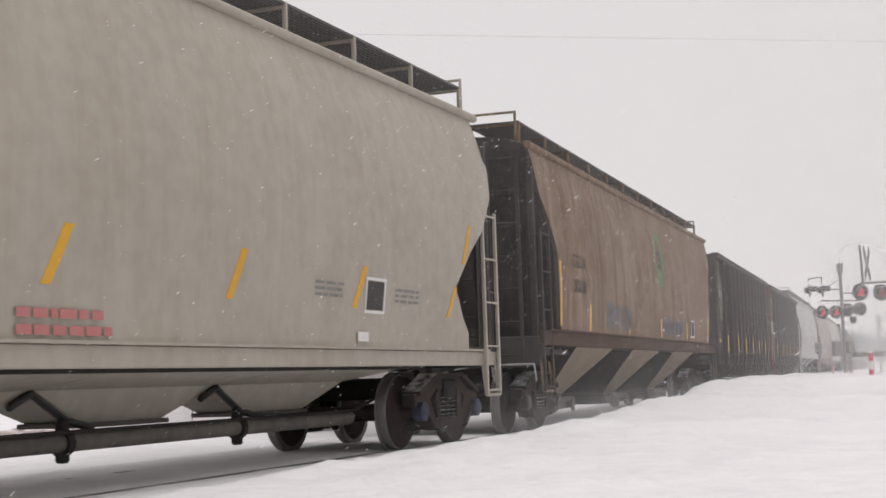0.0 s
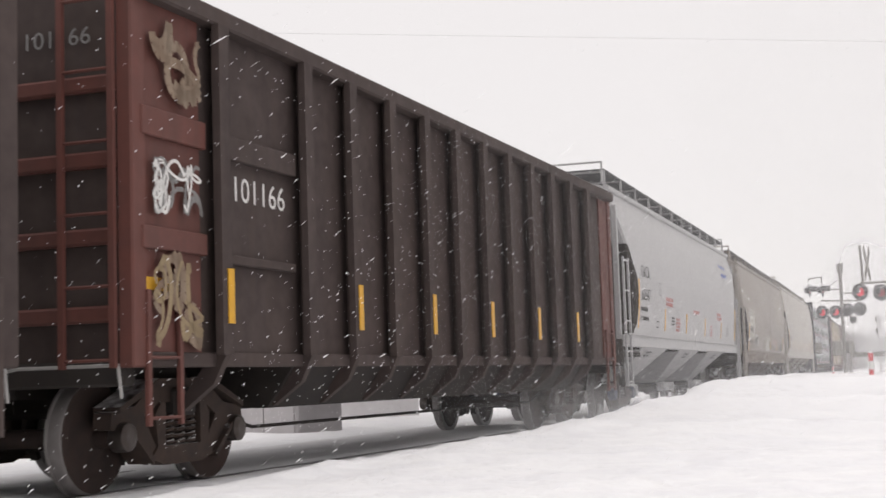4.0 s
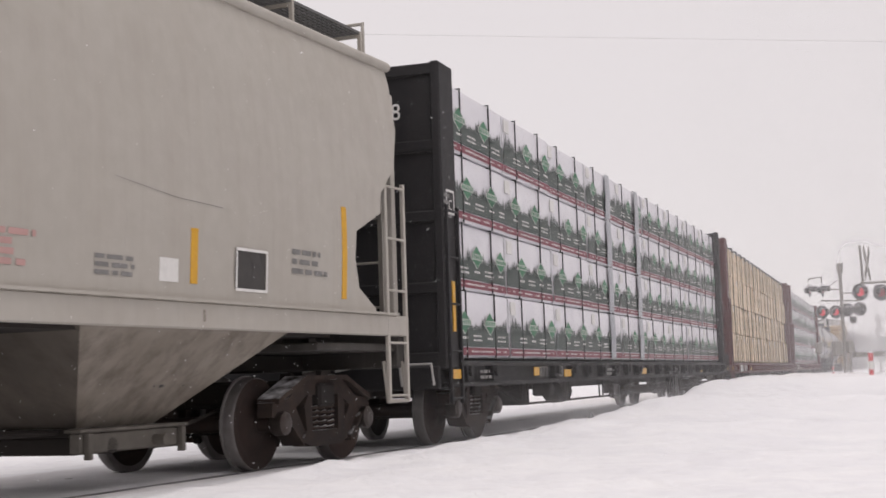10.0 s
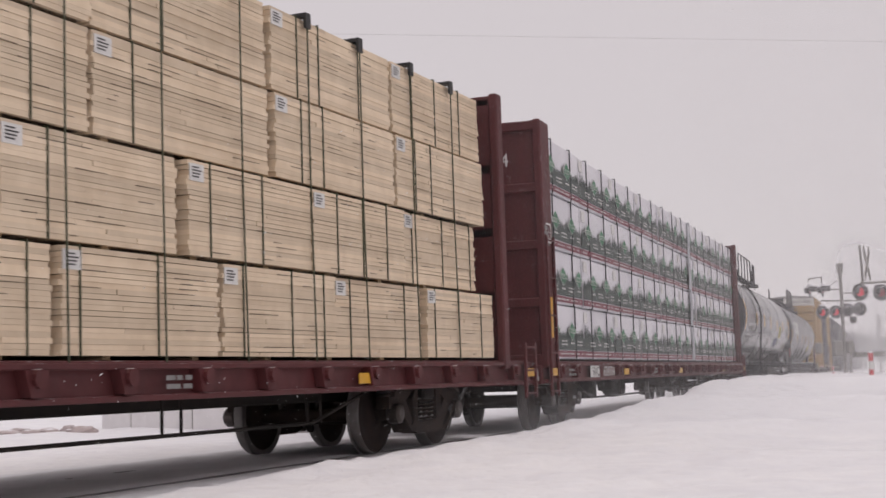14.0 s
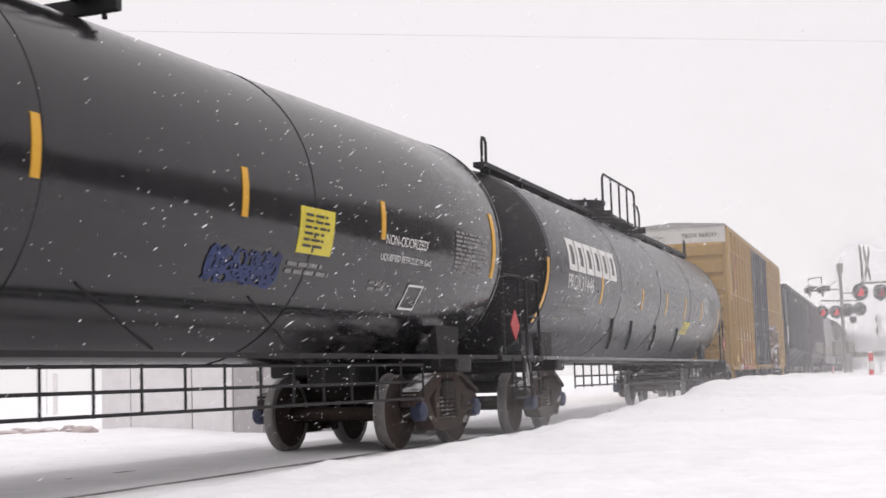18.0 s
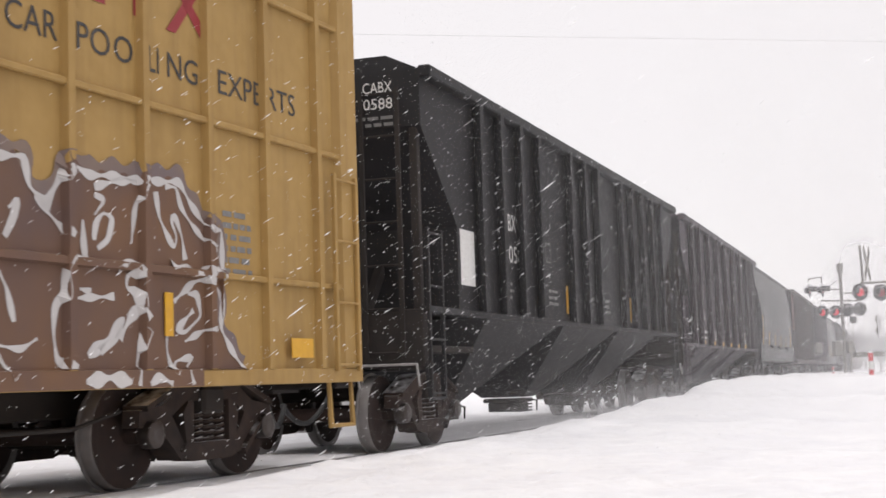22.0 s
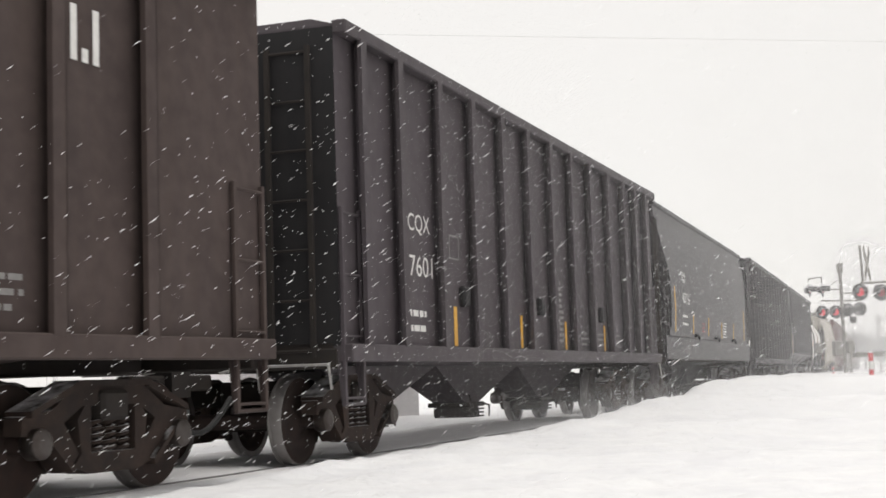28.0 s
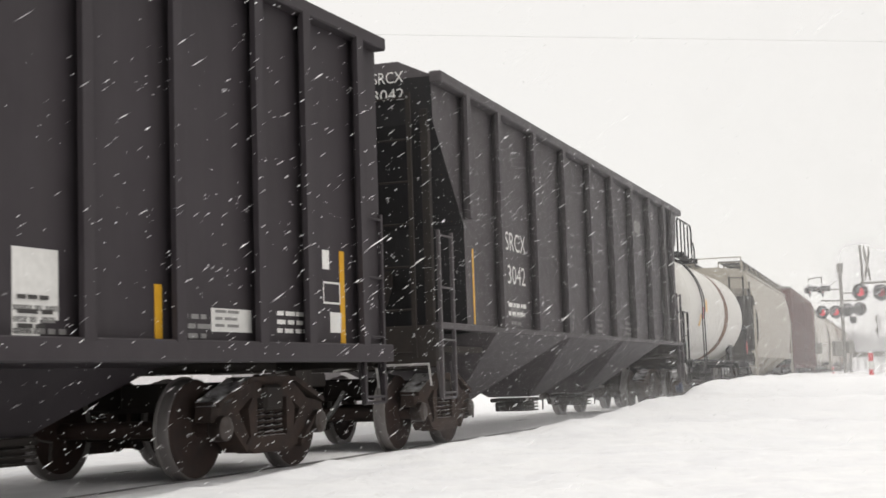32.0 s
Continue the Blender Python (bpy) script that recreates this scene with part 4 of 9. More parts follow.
outline_box(w1, 13.48, 13.97, 1.64, 2.04, lambda z: sf1(z) - 0.012, WHITE, 0.03)
slashes(w1, sf1, ((16.2, 1.55, 2.2, 0.09),))

# new grey hopper
w4, sf4 = smooth_hopper("covered_hopper", -112.4, 17.7, (1.75, 16.6), "clean light grey covered hopper wagon with red and black lettering", SILVER,
                        ((0.75, 1.45), (0.92, 1.65), (1.14, 1.79), (1.27, 2.2), (1.16, 2.68), (0.76, 3.06), (0.35, 3.5), (0.05, 3.85), (0.0, 4.2)), ROUND, 4.28, 4.48, 1.50, (3, 1.3, 15.5, 0.63, 0.55), SILVER, blue=(True, True))
write(w4, "GACX", 1.68, 2.72, 0.24, sf4, INK, 0.92)
write(w4, "62647", 1.62, 2.26, 0.24, sf4, INK, 0.92)
bars(w4, "small_text", 1.55, 2.05, 0.9, 2, sf4, INK, 0.08, 0.10, 11)
slashes(w4, sf4, ((1.3, 1.70, 2.66, 0.1), (4.33, 1.72, 2.18, 0.11), (7.3, 1.72, 2.18, 0.11), (10.36, 1.72, 2.16, 0.11), (13.45, 1.72, 2.15, 0.11), (16.6, 1.72, 2.62, 0.1)))
bars(w4, "warning_text", 4.4, 2.36, 1.1, 2, sf4, REDINK, 0.08, 0.03, 12)
bars(w4, "warning_text", 8.35, 2.22, 1.2, 1, sf4, REDINK, 0.08, 0.03, 13)
bars(w4, "warning_text", 12.6, 2.3, 1.0, 2, sf4, REDINK, 0.08, 0.03, 14)
bars(w4, "warning_text", 5.82, 1.98, 0.6, 4, sf4, REDINK, 0.05, 0.03, 15)
bars(w4, "warning_text", 11.36, 1.96, 0.4, 4, sf4, REDINK, 0.045, 0.03, 16)
bars(w4, "small_text", 5.2, 2.0, 0.45, 3, sf4, INK, 0.04, 0.03, 17)
bars(w4, "small_text", 14.6, 2.0, 0.6, 4, sf4, FADED, 0.04, 0.03, 18)
outline_box(w4, 3.58, 3.84, 2.44, 2.70, sf4, INK, 0.015, "C")
outline_box(w4, 3.3, 3.56, 1.76, 1.90, sf4, INK, 0.02)
plate(w4, "notice_plate", 8.66, 8.9, 1.7, 1.84, sf4, WHITE, "white notice plate")
logo = Geo()
for k in range(4):
    logo.box(14.6 + k * 0.32, 14.86 + k * 0.32, -1.53, -1.52, 3.45 + 0.03 * (k % 2), 3.85 - 0.04 * (k % 2))
    logo.v[-8:] = [(x, sf4(z), z) for x, y, z in logo.v[-8:]]
part("logo_shape", logo, BLUEINK, w4, "faded blue logo shape")
for xb in (3.7, 8.6, 13.5):
    bars(w4, "small_text", xb - 0.9, 1.24, 0.7, 2, lambda z: -1.50 + (1.35 - z) * 0.9, INK, 0.03, 0.04, int(xb * 10))

# stained hopper
w5, sf5 = smooth_hopper("covered_hopper", -93.3, 17.1, (1.4, 15.5), "grey covered hopper wagon stained by grime with scrawled graffiti", CREAM,
                        ((0.95, 1.4), (1.0, 1.6), (1.24, 2.04), (0.70, 2.62), (0.54, 2.80), (0.18, 2.84), (0.12, 3.87), (0.0, 4.2)), STRAIGHT, 4.2, 4.42, 1.36, (3, 1.0, 14.8, 0.62, 0.45), GRIMY, sill_mat=STAINED, sill_depth=0.30, dark_to=2.83)
plate(w5, "name_panel", 1.5, 3.25, 1.84, 2.82, sf5, BEIGE, "repainted pale panel", lean=0.3, steps=4)
write(w5, "TIMX", 1.80, 2.54, 0.22, lambda z: sf5(z) - 0.012, INK, 0.9)
write(w5, "56046", 1.65, 2.03, 0.22, lambda z: sf5(z) - 0.012, INK, 1.12)
end_write(w5, ["TIMX", "56046"], INK, 4.08, 0.19, -1.1)
end_bars(w5, INK, -1.15, 0.62, 3.52, 4, 0.055, 0.06, 57)
slashes(w5, sf5, ((1.12, 1.46, 2.37, 0.1),), lean=0.56)
slashes(w5, sf5, ((15.1, 1.5, 2.1, 0.1),))
plate(w5, "repair_patch", 7.3, 8.5, 1.5, 1.98, sf5, BEIGE, "pale repainted patch", steps=2)
plate(w5, "repair_patch", 12.2, 15.0, 2.45, 3.8, sf5, PATCHED, "pale repainted patch", steps=4)
scribble(w5, 3.25, 4.6, 1.62, 2.0, sf5, [WHITE, INK], 21, 34, 0.018)
bars(w5, "small_text", 1.35, 1.72, 1.5, 1, sf5, INK, 0.05, 0.05, 58)
scribble(w5, 10.1, 11.8, 1.70, 1.98, sf5, [PINK], 22, 12, 0.012)
splash = Geo()
r_mud = random.Random(52)
for a, b, z0, z1, n in ((8.5, 9.9, 1.55, 2.3, 130), (11.9, 14.2, 1.5, 2.25, 190), (5.2, 7.6, 1.5, 1.9, 70), (14.2, 15.4, 1.5, 2.0, 40), (9.9, 11.9, 1.46, 1.7, 60)):
    for k in range(n):
        x, z = r_mud.uniform(a, b), z0 + (z1 - z0) * r_mud.random() ** 1.7
        ln, wd, tilt = r_mud.uniform(0.02, 0.13), r_mud.uniform(0.008, 0.03), r_mud.uniform(-0.05, 0.09)
        splash.add([(x, sf5(z) - 0.004, z), (x + wd, sf5(z) - 0.004, z), (x + wd * 0.6 + tilt, sf5(z + ln) - 0.004, z + ln), (x + wd * 0.2 + tilt, sf5(z + ln) - 0.004, z + ln)], [(0, 1, 2, 3)])
for k in range(16):
    x, z = r_mud.uniform(8.6, 9.8), r_mud.uniform(1.9, 2.2)
    splash.add([(x, sf5(z) - 0.005, z), (x + 0.02, sf5(z) - 0.005, z), (x + 0.13, sf5(z + 0.4) - 0.005, z + 0.4), (x + 0.11, sf5(z + 0.4) - 0.005, z + 0.4)], [(0, 1, 2, 3)])
tagged(part("mud_splash", splash, SPLASH, w5), kind="stuff")
slashes(w5, sf5, ((9.18, 1.58, 2.0, 0.1), (11.8, 1.55, 1.9, 0.09)))
plate(w5, "notice_plate", 13.85, 14.4, 1.55, 1.84, sf5, INK, "black and white notice plate", steps=2)
outline_box(w5, 13.83, 14.42, 1.53, 1.86, lambda z: sf5(z) - 0.012, WHITE, 0.025)
plate(w5, "notice_plate", 15.5, 15.85, 1.55, 1.8, sf5, WHITE, "white notice plate")

# beige-grey four-bay hopper
w6, sf6 = smooth_hopper("covered_hopper", -75.6, 20.5, (1.65, 19.4), "beige-grey four-bay covered hopper wagon, dusty below the sill", BEIGE,
                        ((0.68, 1.45), (0.75, 1.6), (1.14, 1.8), (1.24, 2.1), (1.2, 2.38), (0.62, 2.62), (0.6, 2.83), (0.2, 3.16), (0.05, 3.6), (0.0, 4.3)), STRAIGHT, 4.32, 4.5, 1.48, (4, 1.2, 18.6, 0.72, 0.48), BAY_DUST, blue=(True, False))
write(w6, "ADMX", 1.6, 2.55, 0.24, sf6, INK, 0.98)
write(w6, "64580", 1.5, 2.08, 0.24, sf6, INK, 0.98)
bars(w6, "small_text", 1.45, 1.86, 0.9, 2, sf6, INK, 0.05, 0.07, 31)
slashes(w6, sf6, ((1.35, 1.68, 2.6, 0.1), (3.95, 1.68, 2.12, 0.1), (7.35, 1.68, 2.1, 0.1), (10.6, 1.68, 2.1, 0.1), (13.8, 1.68, 2.1, 0.1), (16.22, 1.69, 2.15, 0.1), (18.92, 1.67, 2.6, 0.1)))
outline_box(w6, 3.45, 3.75, 2.3, 2.58, sf6, INK, 0.015, "C")
outline_box(w6, 2.72, 2.98, 1.68, 1.86, sf6, INK, 0.02)
plate(w6, "panel_seam", 4.62, 4.65, 2.4, 2.55, sf6, INK)
bars(w6, "small_text", 5.6, 1.66, 0.9, 3, sf6, FADED, 0.03, 0.03, 32)
plate(w6, "notice_plate", 16.92, 17.42, 1.68, 2.02, sf6, INK, "dark notice plate with a pale border", steps=2)
outline_box(w6, 16.9, 17.44, 1.66, 2.04, lambda z: sf6(z) - 0.012, WHITE, 0.025)
bars(w6, "warning_text", 13.45, 1.92, 0.85, 4, sf6, PINK, 0.045, 0.025, 330)
bars(w6, "small_text", 14.95, 1.82, 0.5, 3, sf6, FADED, 0.035, 0.025, 331)
plate(w6, "notice_plate", 15.78, 16.04, 1.69, 1.88, sf6, WHITE, "white notice plate")
bars(w6, "small_text", 17.9, 2.05, 0.7, 3, sf6, FADED, 0.05, 0.04, 332)
scratch = Geo()
for (xa, za), (xb, zb) in (((15.2, 2.46), (16.0, 2.38)), ((16.0, 2.38), (16.7, 2.36)), ((15.3, 1.9), (15.34, 2.2)), ((14.6, 2.5), (14.62, 2.72)), ((11.2, 2.3), (11.9, 2.2)), ((7.9, 2.6), (7.92, 2.8))):
    scratch.add([(xa, sf6(za) - 0.003, za), (xb, sf6(zb) - 0.003, zb), (xb, sf6(zb) - 0.003, zb + 0.005), (xa, sf6(za) - 0.003, za + 0.005)], [(0, 1, 2, 3)])
tagged(part("scratch", scratch, FADED, w6), kind="stuff")
end_write(w6, ["ADMX", "64580"], INK, 3.95, 0.17)

for i in range(4):
    xb = 1.6 + 4.325 * (i + 0.5)
    scribble(w6, xb - 0.45, xb + 0.35, 0.86, 1.06, lambda z: -1.50 + (1.35 - z) * 1.05 - 0.02, [INK], 34 + i, 9, 0.035)

# dark smooth hoppers
EDGE_D = ((0.35, 1.2), (0.38, 1.68), (0.7, 1.86), (0.78, 2.4), (0.68, 3.05), (0.3, 3.4), (0.05, 3.8), (0.0, 4.45))
for (nm, uu, ln, tr, mark, num, hue, dx) in (("covered_hopper", 119.5, 15.9, (1.2, 14.3), "CCX", "2027", SEMI, 0.0), ("covered_hopper", 171.4, 16.2, (1.35, 14.8), "TILX", "487126", SEMI, 0.5)):
    wd, sd = smooth_hopper(nm, uu, ln, tr, "dark grey smooth-sided hopper wagon with yellow reflector stripes and white lettering", hue,
                           EDGE_D, STRAIGHT, 4.46, 4.58, 1.56, (3, sum(tr) / 2 - 6.0, sum(tr) / 2 + 5.76, 0.99, 0.5), BLACK, sill_mat=hue, sill_depth=0.44, walkway=False, blue=(False, True), ladder_top=3.1)
    slashes(wd, sd, ((1.0 + dx * 0.5, 1.72, 2.74, 0.1), (3.45 + dx, 1.72, 2.2, 0.1), (6.1 + dx, 1.72, 2.2, 0.1), (8.75 + dx, 1.7, 2.16, 0.09), (11.45 + dx, 1.72, 2.18, 0.09), (14.2 + dx, 1.72, 2.68, 0.1)))
    bars(wd, "small_text", 2.0 + dx, 1.34, 1.0, 2, lambda z: -1.585, FADED, 0.035, 0.05, 44)
    if mark == "CCX":
        write(wd, mark, 1.98, 2.86, 0.24, sd, WHITE, 0.66)
        write(wd, num, 1.93, 2.42, 0.25, sd, WHITE, 0.8)
        bars(wd, "small_text", 1.85, 2.1, 0.9, 2, sd, WHITE, 0.06, 0.12, 41)
        bars(wd, "small_text", 11.9, 2.22, 1.6, 2, sd, FADED, 0.05, 0.08, 43)
        bars(wd, "small_text", 12.6, 1.96, 0.7, 3, sd, FADED, 0.035, 0.04, 42)
        outline_box(wd, 4.35, 4.62, 2.42, 2.68, sd, WHITE, 0.02, "C")
        plate(wd, "warning_text", 6.9, 8.0, 2.33, 2.40, sd, DARK_MAROON)
        plate(wd, "faded_strip", 7.0, 8.04, 1.33, 1.39, lambda z: -1.585, FADED, "faded pale strip on the sill")
        plate(wd, "faded_strip", 4.6, 5.4, 1.33, 1.38, lambda z: -1.585, FADED, "faded pale strip on the sill")
        bars(wd, "small_text", 13.2, 1.4, 1.0, 2, lambda z: -1.585, FADED, 0.04, 0.03, 45)
    else:
        write(wd, mark, 2.38, 2.88, 0.26, sd, WHITE, 0.67)
        write(wd, num, 2.36, 2.40, 0.25, sd, WHITE, 1.1)
        bars(wd, "small_text", 2.3, 2.08, 0.95, 2, sd, WHITE, 0.06, 0.12, 41)
        outline_box(wd, 4.67, 4.95, 2.6, 2.87, sd, FADED, 0.022, "C")
        bars(wd, "small_text", 5.48, 1.98, 0.5, 3, sd, SPRAY_RED, 0.05, 0.04, 47)
        plate(wd, "notice_plate", 6.1, 6.4, 1.75, 1.86, sd, FADED, "small pale notice plate")
        bars(wd, "small_text", 9.55, 2.12, 0.85, 6, sd, WHITE, 0.035, 0.04, 48)
        bars(wd, "small_text", 12.45, 2.36, 1.2, 2, sd, FADED, 0.04, 0.04, 49)
        bars(wd, "small_text", 13.3, 2.1, 0.7, 5, sd, FADED, 0.04, 0.04, 50)
    plate(wd, "notice_plate", 2.9 + dx * 0.1, 3.12 + dx * 0.1, 1.22, 1.44, lambda z: -1.59, FADED, "pale notice plate")
    dia = Geo()
    px = 14.95 + dx * 1.2
    dia.prism([(px - 0.15, 1.70), (px, 1.78), (px + 0.15, 1.69), (px + 0.07, 1.57), (px - 0.06, 1.59)], "y", -1.66, -1.645)
    part("placard_holder", dia, WHITE, wd, "bent white placard")
    for xx in (3.6 + dx, 7.3 + dx, 11.1 + dx):
        k = Geo()
        k.box(xx, xx + 0.28, -1.66, -1.56, 1.66, 1.74, 0.02)
        k.cyl((xx + 0.3, -1.64, 1.7), (xx + 0.42, -1.64, 1.62), 0.03, 8)
        part("vent_fitting", k, BLACK, wd)
    h = Geo()
    h.box(ln - 1.9, ln - 0.9, -1.1, -0.2, 4.7, 4.74)
    for xx in (ln - 1.85, ln - 0.95):
        h.box(xx - 0.02, xx + 0.02, -1.1, -1.06, 4.4, 4.74)
    part("roof_platform", h, GRATE, wd)
    if mark == "CCX":
        scribble(wd, 11.6, 13.3, 3.76, 4.14, sd, [FADED], 46, 30, 0.035)


# ---------------------------------------------------------------- ribbed hoppers
def ribbed_hopper(name, u, length, trucks, label, mat, ribs, slope, z_sill, z_top=4.47, dark_end=True, half=1.53, open_bays=False):
    """A covered hopper with flat sides stiffened by upright ribs."""
    w = wagon(name, u, length, trucks, label, "hopper wagon")
    xf = ease(slope)
    zs = sorted(set([round(p[1], 3) for p in slope if z_sill < p[1] < z_top] + [z_sill, z_top]))
    g = Geo()
    rings = [[(xf(z), -half, z), (length - xf(z), -half, z), (length - xf(z), half, z), (xf(z), half, z)] for z in zs]
    inset, rise = (0.42, 0.2) if open_bays else (0.25, 0.08)
    rings.append([(0.02, -half + inset, z_top + rise), (length - 0.02, -half + inset, z_top + rise), (length - 0.02, half - inset, z_top + rise), (0.02, half - inset, z_top + rise)])
    g.rings(rings)
    darken_ends(part("body", g, mat, w), 4.4 if dark_end else 0.0)
    for sd in (-1, 1):
        c = Geo()
        c.box(0, length, sd * (half - 0.02), sd * (half + 0.14), z_top - 0.10, z_top + 0.04, 0.015)
        part("top_chord", c, mat, w)
        s = Geo()
        if open_bays:
            s.box(0, length, sd * (half - 0.08), sd * (half + 0.05), z_sill - 0.07, z_sill + 0.01, 0.012)
        else:
            s.box(0, length, sd * (half - 0.08), sd * (half + 0.135), z_sill - 0.16, z_sill + 0.02, 0.012)
        part("side_sill", s, mat, w)
    for x in ribs:
        zb = z_sill
        for z in np.linspace(z_sill, z_top - 0.1, 40):
            if xf(z) <= x - 0.02 and x + 0.02 <= length - xf(z):
                zb = float(z)
                break
        for sd in (-1, 1):
            r = Geo()
            r.box(x + 0.035, x + 0.05, sd * half, sd * (half + 0.14), zb, z_top - 0.08)
            r.box(x - 0.10, x + 0.05, sd * (half + 0.125), sd * (half + 0.14), zb, z_top - 0.08)
            r.box(x - 0.10, x - 0.085, sd * (half + 0.09), sd * (half + 0.125), zb, z_top - 0.08)
            part("rib", r, mat, w)
    c = Geo()
    c.box(0.1, length - 0.1, -0.32, 0.32, 0.97, 1.16, 0.02)
    part("centre_sill", c, UNDER, w)
    n, pitch = 3, 3.92
    x0 = sum(trucks) / 2 - 1.5 * pitch
    for i in range(n):
        xc = x0 + pitch * (i + 0.5)
        if open_bays:
            g = Geo()
            bay(g, xc, pitch * 0.985, 0.66, z_sill - 0.06, 0.5, half - 0.03, 0.36)
            ob = part("discharge_bay", g, mat, w)
            for sd in (-1, 1):
                fl = Geo()
                fl.prism([(xc - pitch * 0.49, z_sill - 0.06), (xc - pitch * 0.46, z_sill - 0.06), (xc - 0.31, 0.5), (xc - 0.34, 0.5)], "y", 0, 1)
                fl.v = [(x, sd * (half - 0.03 - (half - 0.39) * (z_sill - 0.06 - z) / (z_sill - 0.56)) * (1.0 if y == 0 else 1.03), z) for x, y, z in fl.v]
                part("bay_flange", fl, mat, ob)
        else:
            ob = part("discharge_bay", deep_bay(xc, pitch, z_sill - 0.1, half - 0.05), mat, w)
        part("outlet_gate", deep_gate(xc, 0.45), UNDER, ob)
    hopper_ends(w, length, mat, UNDER, z_sill, z_top - 0.1, 2.6)
    m = 9
    for i in range(m):
        h = Geo()
        xx = 0.9 + (length - 1.8) * i / (m - 1)
        h.box(xx - 0.42, xx + 0.42, -1.2, -0.35, z_top + 0.0, z_top + 0.09, 0.03)
        part("roof_hatch", h, mat, w)
    p = Geo()
    p.box(length - 1.0, length - 0.1, -1.35, -0.5, z_top + 0.14, z_top + 0.17)
    p.tube([(length - 0.95, -1.3, z_top), (length - 0.95, -1.3, z_top + 0.2), (length - 0.15, -1.3, z_top + 0.2), (length - 0.15, -1.3, z_top)], 0.02, 5)
    part("roof_platform", p, GRATE, w)
    return w, (lambda z: -(half + 0.004))


SLOPE_A = ((1.2, 1.5), (1.2, 2.72), (0.0, 3.8), (0.0, 4.45))
w13, s13 = ribbed_hopper("ribbed_hopper", 84.8, 16.0, (1.2, 15.0), "black ribbed hopper wagon with two wide discharge bays", BLACK,
                            (1.96, 2.87, 3.8, 4.75, 6.63, 7.58, 8.5, 10.42, 11.35, 12.31, 13.29, 14.2), SLOPE_A, 1.68, open_bays=True)
write(w13, "CABX", 2.95, 2.86, 0.24, s13, WHITE, 0.8)
write(w13, "470588", 2.95, 2.42, 0.24, s13, WHITE, 1.25)
end_write(w13, ["CABX", "470588"], WHITE, 4.22, 0.13, -1.2)
end_bars(w13, FADED, -1.2, 0.6, 3.9, 2, 0.04, 0.04, 68)
plate(w13, "notice_plate", 1.3, 1.85, 2.0, 2.7, s13, WHITE, "large white notice plate")
outline_box(w13, 5.3, 5.6, 2.55, 2.85, s13, FADED, 0.02)
slashes(w13, s13, ((6.45, 1.81, 2.25, 0.12), (8.95, 1.81, 2.2, 0.11), (11.25, 1.81, 2.27, 0.11)))
for k, xx in enumerate((3.0, 5.4, 7.8, 9.0, 12.5)):
    bars(w13, "small_text", xx, 2.1, 0.6, 3, s13, FADED, 0.045, 0.05, 60 + k)
plate(w13, "notice_plate", 13.6, 14.0, 1.92, 2.2, s13, BEIGE, "small notice plate")

SLOPE_B = ((1.2, 1.2), (1.2, 2.78), (0.1, 3.7), (0.0, 4.45))
w14, s14 = ribbed_hopper("ribbed_hopper", 102.0, 16.4, (1.4, 14.95), "dark grey ribbed hopper wagon with orange reflectors along its sill", SLATE,
                            (1.35, 2.5, 4.2, 5.95, 7.76, 9.6, 11.37, 13.15, 14.48, 15.2), SLOPE_B, 1.5, open_bays=True)
write(w14, "TCMX", 2.78, 2.64, 0.23, s14, WHITE, 0.85)
write(w14, "96356", 2.8, 2.12, 0.24, s14, WHITE, 0.95)
bars(w14, "small_text", 3.1, 1.80, 0.92, 2, s14, WHITE, 0.06, 0.09, 70)
outline_box(w14, 4.68, 4.97, 2.42, 2.68, s14, WHITE, 0.025, "C")
for xx, wd in ((2.72, 0.96), (5.06, 0.5), (6.94, 0.5), (8.81, 0.5), (10.7, 0.5), (12.21, 0.95)):
    plate(w14, "reflector_stripe", xx, xx + wd, 1.52, 1.615, s14, STRIPE, "orange reflector strip")
plate(w14, "notice_plate", 1.99, 2.38, 1.62, 2.0, s14, WHITE, "white notice plate")
plate(w14, "notice_plate", 1.48, 1.65, 1.88, 2.05, s14, WHITE, "white notice plate")
bars(w14, "small_text", 1.58, 1.53, 0.75, 1, s14, FADED, 0.035, 0.04, 71)
bars(w14, "small_text", 5.47, 1.83, 0.52, 3, s14, WHITE, 0.04, 0.05, 72)
bars(w14, "small_text", 6.65, 1.76, 0.95, 3, s14, FADED, 0.035, 0.03, 73)
bars(w14, "small_text", 10.0, 1.83, 0.5, 4, s14, FADED, 0.04, 0.04, 74)
bars(w14, "small_text", 11.62, 1.86, 0.78, 3, s14, WHITE, 0.05, 0.055, 75)
outline_box(w14, 12.52, 13.16, 1.64, 1.98, s14, WHITE, 0.03)
plate(w14, "frame_bar", 12.82, 12.86, 1.74, 1.96, s14, WHITE)
plate(w14, "frame_bar", 12.54, 13.14, 1.73, 1.76, s14, WHITE)
bars(w14, "small_text", 13.53, 2.42, 0.62, 10, s14, WHITE, 0.045, 0.045, 76)
plate(w14, "notice_plate", 14.22, 14.36, 1.84, 2.04, s14, WHITE, "torn white paper notice")
plate(w14, "notice_plate", 14.74, 15.01, 1.61, 1.79, s14, WHITE, "white notice plate")

